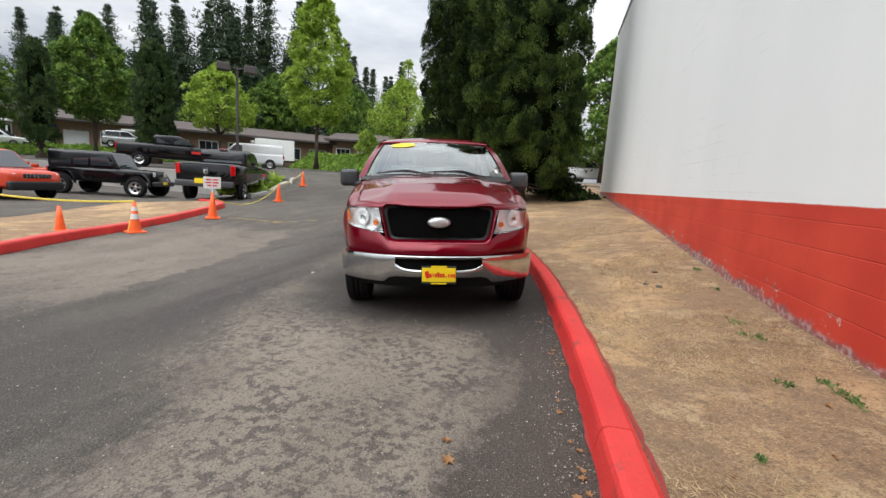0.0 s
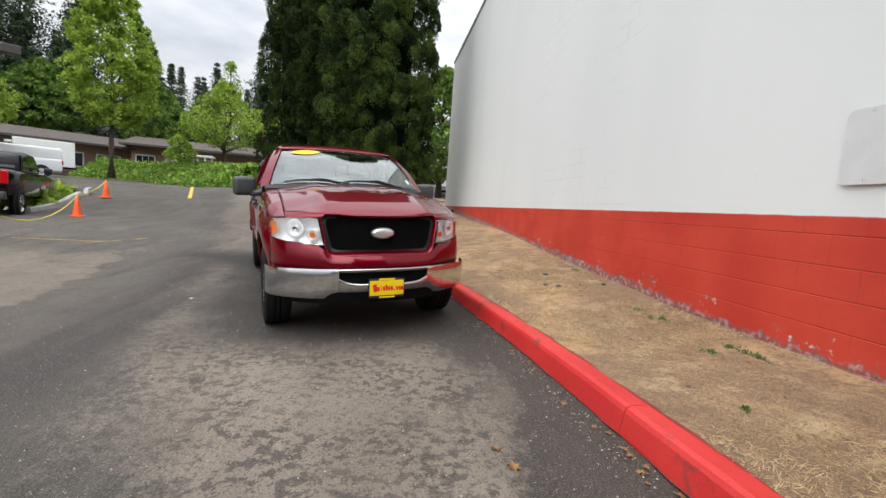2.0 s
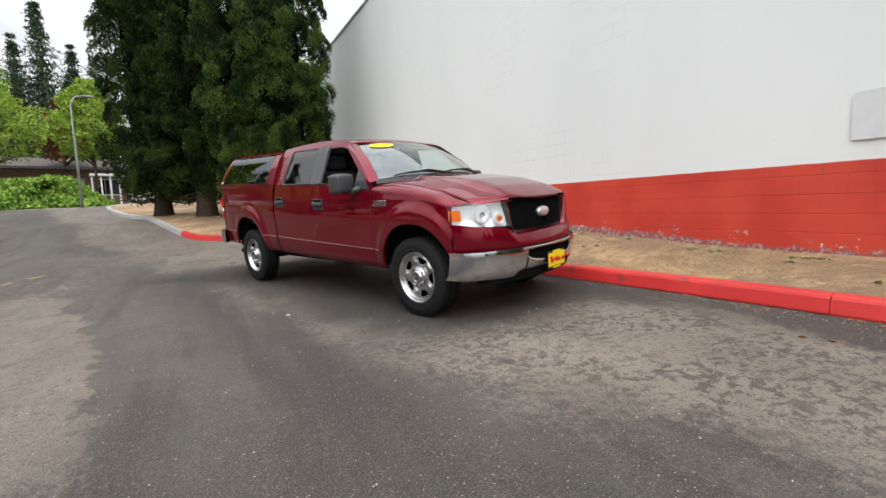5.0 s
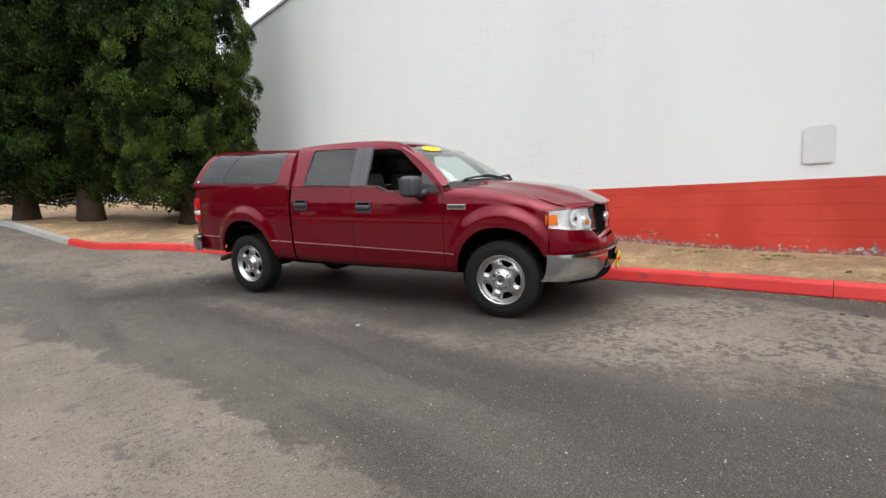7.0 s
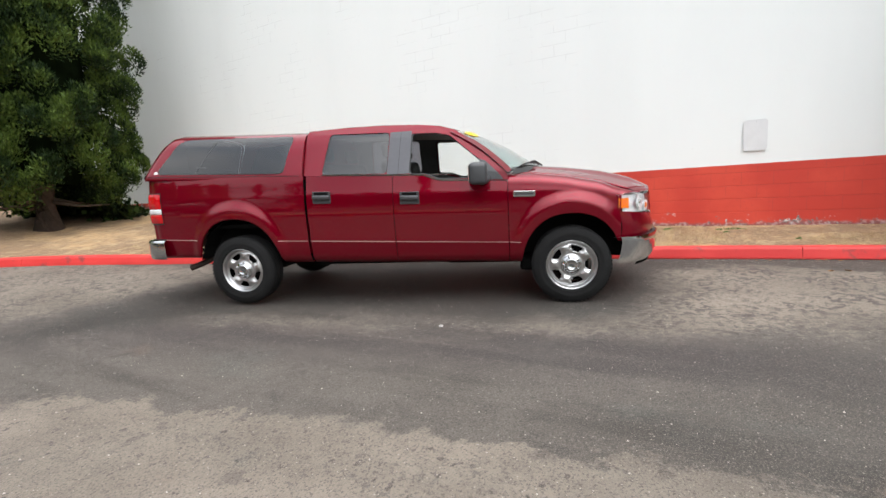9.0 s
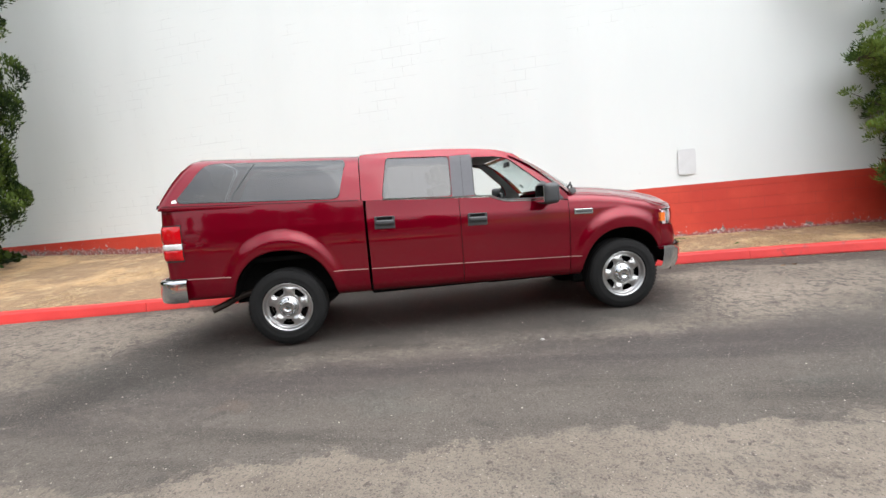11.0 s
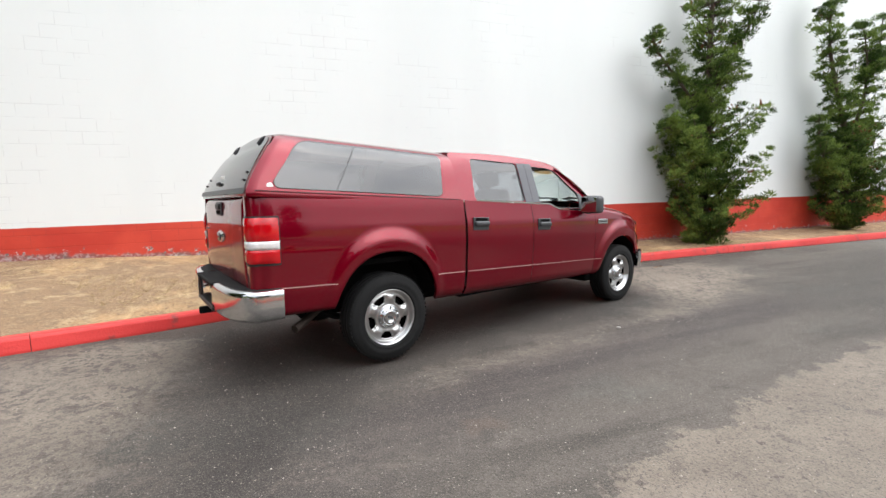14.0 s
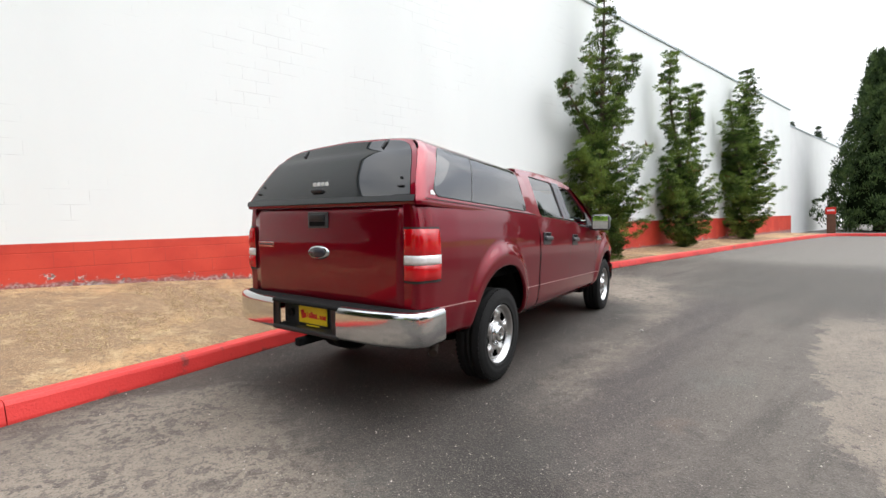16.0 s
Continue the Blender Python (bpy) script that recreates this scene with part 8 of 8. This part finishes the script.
cone(-8.02, 6.2, on_island(-8.02, 6.2) - 0.02, 0.46, False, "small orange traffic cone on dead grass")
cone(-7.66, 7.33, road_z(-7.66, 7.33), 0.62, True, "orange traffic cone with pale reflective bands beside the kerb")
sc = cone(-8.12, 9.9, road_z(-8.12, 9.9), 0.68, False, "orange traffic cone holding up a small white notice")
part("stake", box((0.03, 0.03, 0.5), pose(0, 0, 0.78)), M_SIGN, sc)
sg = part("notice", box((0.40, 0.015, 0.30), pose(0, 0, 0, 0, 0, 0), 0.004), M_SIGN, sc, "white notice with plain dark bars")
sg.matrix_local = Matrix.Rotation(-sc.rotation_euler.z, 4, "Z") @ pose(0, 0, 0.92, 0, 0, 42)
bm = bmesh.new()
for k, w in enumerate((0.28, 0.30, 0.22)):
    add_box(bm, (w, 0.004, 0.035), pose(0, -0.011, 0.08 - 0.075 * k))
part("bars", bm, M_MARK_RED, sg)
cone(-9.68, 14.93, road_z(-9.68, 14.93), 0.66, False, "orange traffic cone on the climbing drive")
cone(-11.4, 19.3, road_z(-11.4, 19.3), 0.70, False, "orange traffic cone on the climbing drive")


def tape(points, label, sag=0.25, r=0.014):
    """Yellow tape strung between points, sagging."""
    path = []
    for a, b in zip(points, points[1:]):
        a, b = Vector(a), Vector(b)
        for k in range(8):
            f = k / 8
            p = a.lerp(b, f)
            p.z -= sag * 4 * f * (1 - f)
            path.append(p)
    path.append(Vector(points[-1]))
    tagged(part("barrier_tape", pipe(path, r, 5), M_TAPE), label, "barrier tape")


Z = lambda x, y, h: (x, y, road_z(x, y) + h)
tape([Z(-15.2, 4.5, 0.75), Z(-11.5, 6.5, 0.72), Z(-7.66, 7.33, 0.63)], "yellow barrier tape strung between cones", 0.10, 0.02)
tape([Z(-7.66, 7.33, 0.58), Z(-7.75, 7.25, 0.02)], "loose yellow tape end by a cone", 0.0, 0.02)
tape([Z(-8.12, 9.9, 0.55), Z(-9.68, 14.93, 0.62)], "pale yellow rope sagging between two cones", 0.42)
tape([Z(-9.68, 14.93, 0.62), Z(-11.4, 19.3, 0.66)], "pale yellow rope sagging between two cones", 0.10)

# kerbed bed with ornamental grass above the black pickup
bed_line = resample([(-11.4, 15.6), (-11.6, 17.2), (-12.2, 19.0), (-13.0, 21.2)], 0.2)
kerb_c = thing("kerb", Matrix(), "grey concrete kerb of a planted bed", "kerb", kind="structure")
kerb_run(kerb_c, bed_line, -1, -99)

# ---- litter, weeds and dead grass ----
rng = np.random.default_rng(5)
n = 90000
yy = rng.uniform(-2.0, 13.0, n)
xx = np.array([ip(y, [p[1] for p in KERB[3:20]], [p[0] for p in KERB[3:20]]) for y in yy])
u = rng.uniform(0, 1, n)
xx = xx + 0.2 + (WALL_X - 0.05 - xx - 0.2) * u
keep = np.array([noise.noise((x * 0.9, y * 0.9, 8)) > 0.04 for x, y in zip(xx, yy)])
xx, yy = xx[keep], yy[keep]
base = np.stack([xx, yy, [bank_z(x, y) - 0.004 for x, y in zip(xx, yy)]], 1)
way = unit(rng.normal(size=base.shape) * np.array([1, 1, 0.25]) + np.array([0, 0, 0.28]))
side = unit(np.cross(way, rng.normal(size=base.shape))) * 0.0022
ln = rng.uniform(0.02, 0.055, (len(base), 1))
quads("dead_grass", np.stack([base - side, base + side, base + way * ln + side * 0.4, base + way * ln - side * 0.4], 1), M_STRAW)
tagged(bpy.data.objects["dead_grass"], "thin cover of dead straw-coloured grass blades", "grass", kind="stuff")

weed_pts = []
for k, (x, y, s) in enumerate(((1.92, 4.19, 0.07), (1.96, 3.83, 0.06), (1.88, 3.9, 0.04), (2.01, 3.01, 0.07), (2.02, 2.90, 0.06), (1.81, 3.08, 0.05), (2.01, 3.15, 0.05), (2.2, 6.17, 0.06), (1.38, 2.31, 0.03), (2.1, 5.2, 0.05))):
    g = np.random.default_rng(90 + k)
    c = np.array([[x, y, bank_z(x, y)]]) + g.normal(size=(int(320 * s), 3)) * np.array([s * 0.35, s * 0.6, 0.003])
    weed_pts.append(leaf_clumps(g, c, np.tile([[0, 0, 1.0]], (len(c), 1)), 0.010, 4, 0.022, 0.010, up=0.05, out=0.9, jitter=1.0))
tagged(quads("weed", np.concatenate(weed_pts), M_WEED), "low scattered patches of green weed in dead grass", "weed", kind="stuff")


def leaf_shape(s, seed):
    """A dry, curled maple-like leaf."""
    g = random.Random(seed)
    bm = bmesh.new()
    k = 12
    c = bm.verts.new((0, 0, 0.004 * g.random()))
    vs = [bm.verts.new((s * (0.5 if i % 2 else 1.0) * g.uniform(0.7, 1.1) * math.cos(2 * math.pi * i / k), s * (0.5 if i % 2 else 1.0) * g.uniform(0.7, 1.1) * math.sin(2 * math.pi * i / k), g.uniform(0.0, 0.35) * s)) for i in range(k)]
    for i in range(k):
        bm.faces.new((c, vs[i], vs[(i + 1) % k]))
    return bm


leaf_protos = [leaf_shape(0.05, k) for k in range(4)]
leaf_meshes = []
for bmx in leaf_protos:
    me = bpy.data.meshes.new("fallen_leaf")
    bmx.to_mesh(me)
    bmx.free()
    me.materials.append(M_DEAD_LEAF)
    leaf_meshes.append(me)
g = random.Random(3)
spots = [(0.12, 2.15), (0.08, 2.3), (0.66, 2.9), (0.70, 2.4), (0.74, 1.9), (0.62, 3.3), (0.72, 2.1), (0.58, 3.8), (1.55, 2.5), (1.65, 2.35), (1.42, 2.05), (1.8, 2.1), (1.5, 3.2), (1.3, 2.7), (1.75, 3.6), (1.25, 2.2)]
spots += [(ip(y, [p[1] for p in KERB[8:18]], [p[0] for p in KERB[8:18]]) - g.uniform(0.02, 0.12), y) for y in [g.uniform(-1.5, 4.4) for _ in range(30)]]
spots += [(g.uniform(1.0, 2.2), g.uniform(0.5, 7.5)) for _ in range(26)]
for k, (x, y) in enumerate(spots):
    ob = new("fallen_leaf", leaf_meshes[k % 4])
    kx = ip(y, [p[1] for p in KERB[8:18]], [p[0] for p in KERB[8:18]])
    ob.matrix_world = pose(x, y, (bank_z(x, y) if x > kx + 0.16 else road_z(x, y)) + 0.006, g.uniform(-12, 12), g.uniform(-12, 12), g.uniform(0, 360)) @ Matrix.Scale(g.uniform(0.22, 0.6) if k > 1 else 0.8, 4)
    tagged(ob, "dry brown fallen leaf", "leaf", "fallen leaves by the kerb")

# red paint slopped over both edges of the kerb
for nm, lo, hi, seed in (("paint_slop", 0.183, 0.034, 1), ("paint_slop", 0.004, -0.040, 2)):
    verts, faces = [], []
    run = kerb_line[(kerb_line[:, 1] > -8) & (kerb_line[:, 1] < 9)]
    for i in range(len(run) * 3 - 6):
        k, f = divmod(i, 3)
        p = run[k] * (1 - f / 3) + run[k + 1] * f / 3
        d = unit(run[k + 1] - run[k])
        nr = np.array([d[1], -d[0]])
        w = hi * (0.5 + 0.6 * noise.noise((p[0] * 5, p[1] * 5, seed * 7.3)) + 0.3 * noise.noise((p[0] * 17, p[1] * 17, seed * 3.1)))
        for u in (lo, lo + w):
            q = p + nr * u
            verts.append((q[0], q[1], max(bank_z(q[0], q[1]), road_z(*q) + 0.125) + 0.007 if hi > 0 else road_z(*q) + 0.011))
    faces = [(2 * i, 2 * i + 1, 2 * i + 3, 2 * i + 2) for i in range(len(verts) // 2 - 1)]
    raw(nm, verts, faces, M_SLOP, kerb_a, "dull red paint slopped beside the kerb")

# grit and pebbles on the asphalt
n = 4200
px, py = rng.uniform(-6.5, 0.4, n), rng.uniform(0.8, 11.5, n)
ok = np.hypot(px + 3.2, (py - 6) * 0.4) < 4.2
px, py = px[ok], py[ok]
ky = rng.uniform(-2.0, 4.6, 1500)
kx = np.array([ip(y, [p[1] for p in KERB[8:18]], [p[0] for p in KERB[8:18]]) for y in ky]) - 0.01 - np.abs(rng.normal(size=1500)) * 0.16
px, py = np.concatenate([px, kx]), np.concatenate([py, ky])
c = np.stack([px, py, [road_z(x, y) + 0.003 for x, y in zip(px, py)]], 1)
d1 = unit(rng.normal(size=c.shape) * np.array([1, 1, 0.1]))
d2 = np.cross(d1, [0, 0, 1.0])
s = 0.0018 + 0.006 * rng.uniform(0, 1, (len(c), 1)) ** 2.2
top = c + np.array([0, 0, 1.0]) * s * 0.9
tris = np.concatenate([np.stack([c + d1 * s, c + d2 * s, top], 1), np.stack([c + d2 * s, c - d1 * s, top], 1), np.stack([c - d1 * s, c - d2 * s, top], 1), np.stack([c - d2 * s, c + d1 * s, top], 1)])
tagged(quads("grit", tris, material("pale_grit", (0.24, 0.215, 0.185), 0.9, vary=0.6, island=0.8)), "loose pale grit scattered over the asphalt", "grit", kind="stuff")
for k, (x, y, s) in enumerate(((-2.62, 5.59, 0.022), (1.62, 5.35, 0.034), (1.52, 5.5, 0.03), (1.7, 6.0, 0.035), (0.74, 3.1, 0.03))):
    bm = bmesh.new()
    bmesh.ops.create_icosphere(bm, subdivisions=2, radius=s)
    for v in bm.verts:
        v.co *= 1 + 0.35 * noise.noise(v.co * 30 + Vector((k * 7, 0, 0)))
        v.co.z *= 0.55
    ob = part("stone", bm, material("stone_grey", (0.36, 0.34, 0.32) if k in (0, 4) else (0.14, 0.12, 0.11), 0.9, vary=0.3), None, smooth=True)
    ob.matrix_world = pose(x, y, (bank_z(x, y) if x > 1 else road_z(x, y)) + s * 0.3, 0, 0, k * 50)
    tagged(ob, "small pale stone lying on asphalt" if k in (0, 4) else "small grey stone lying in dead grass", "stone")
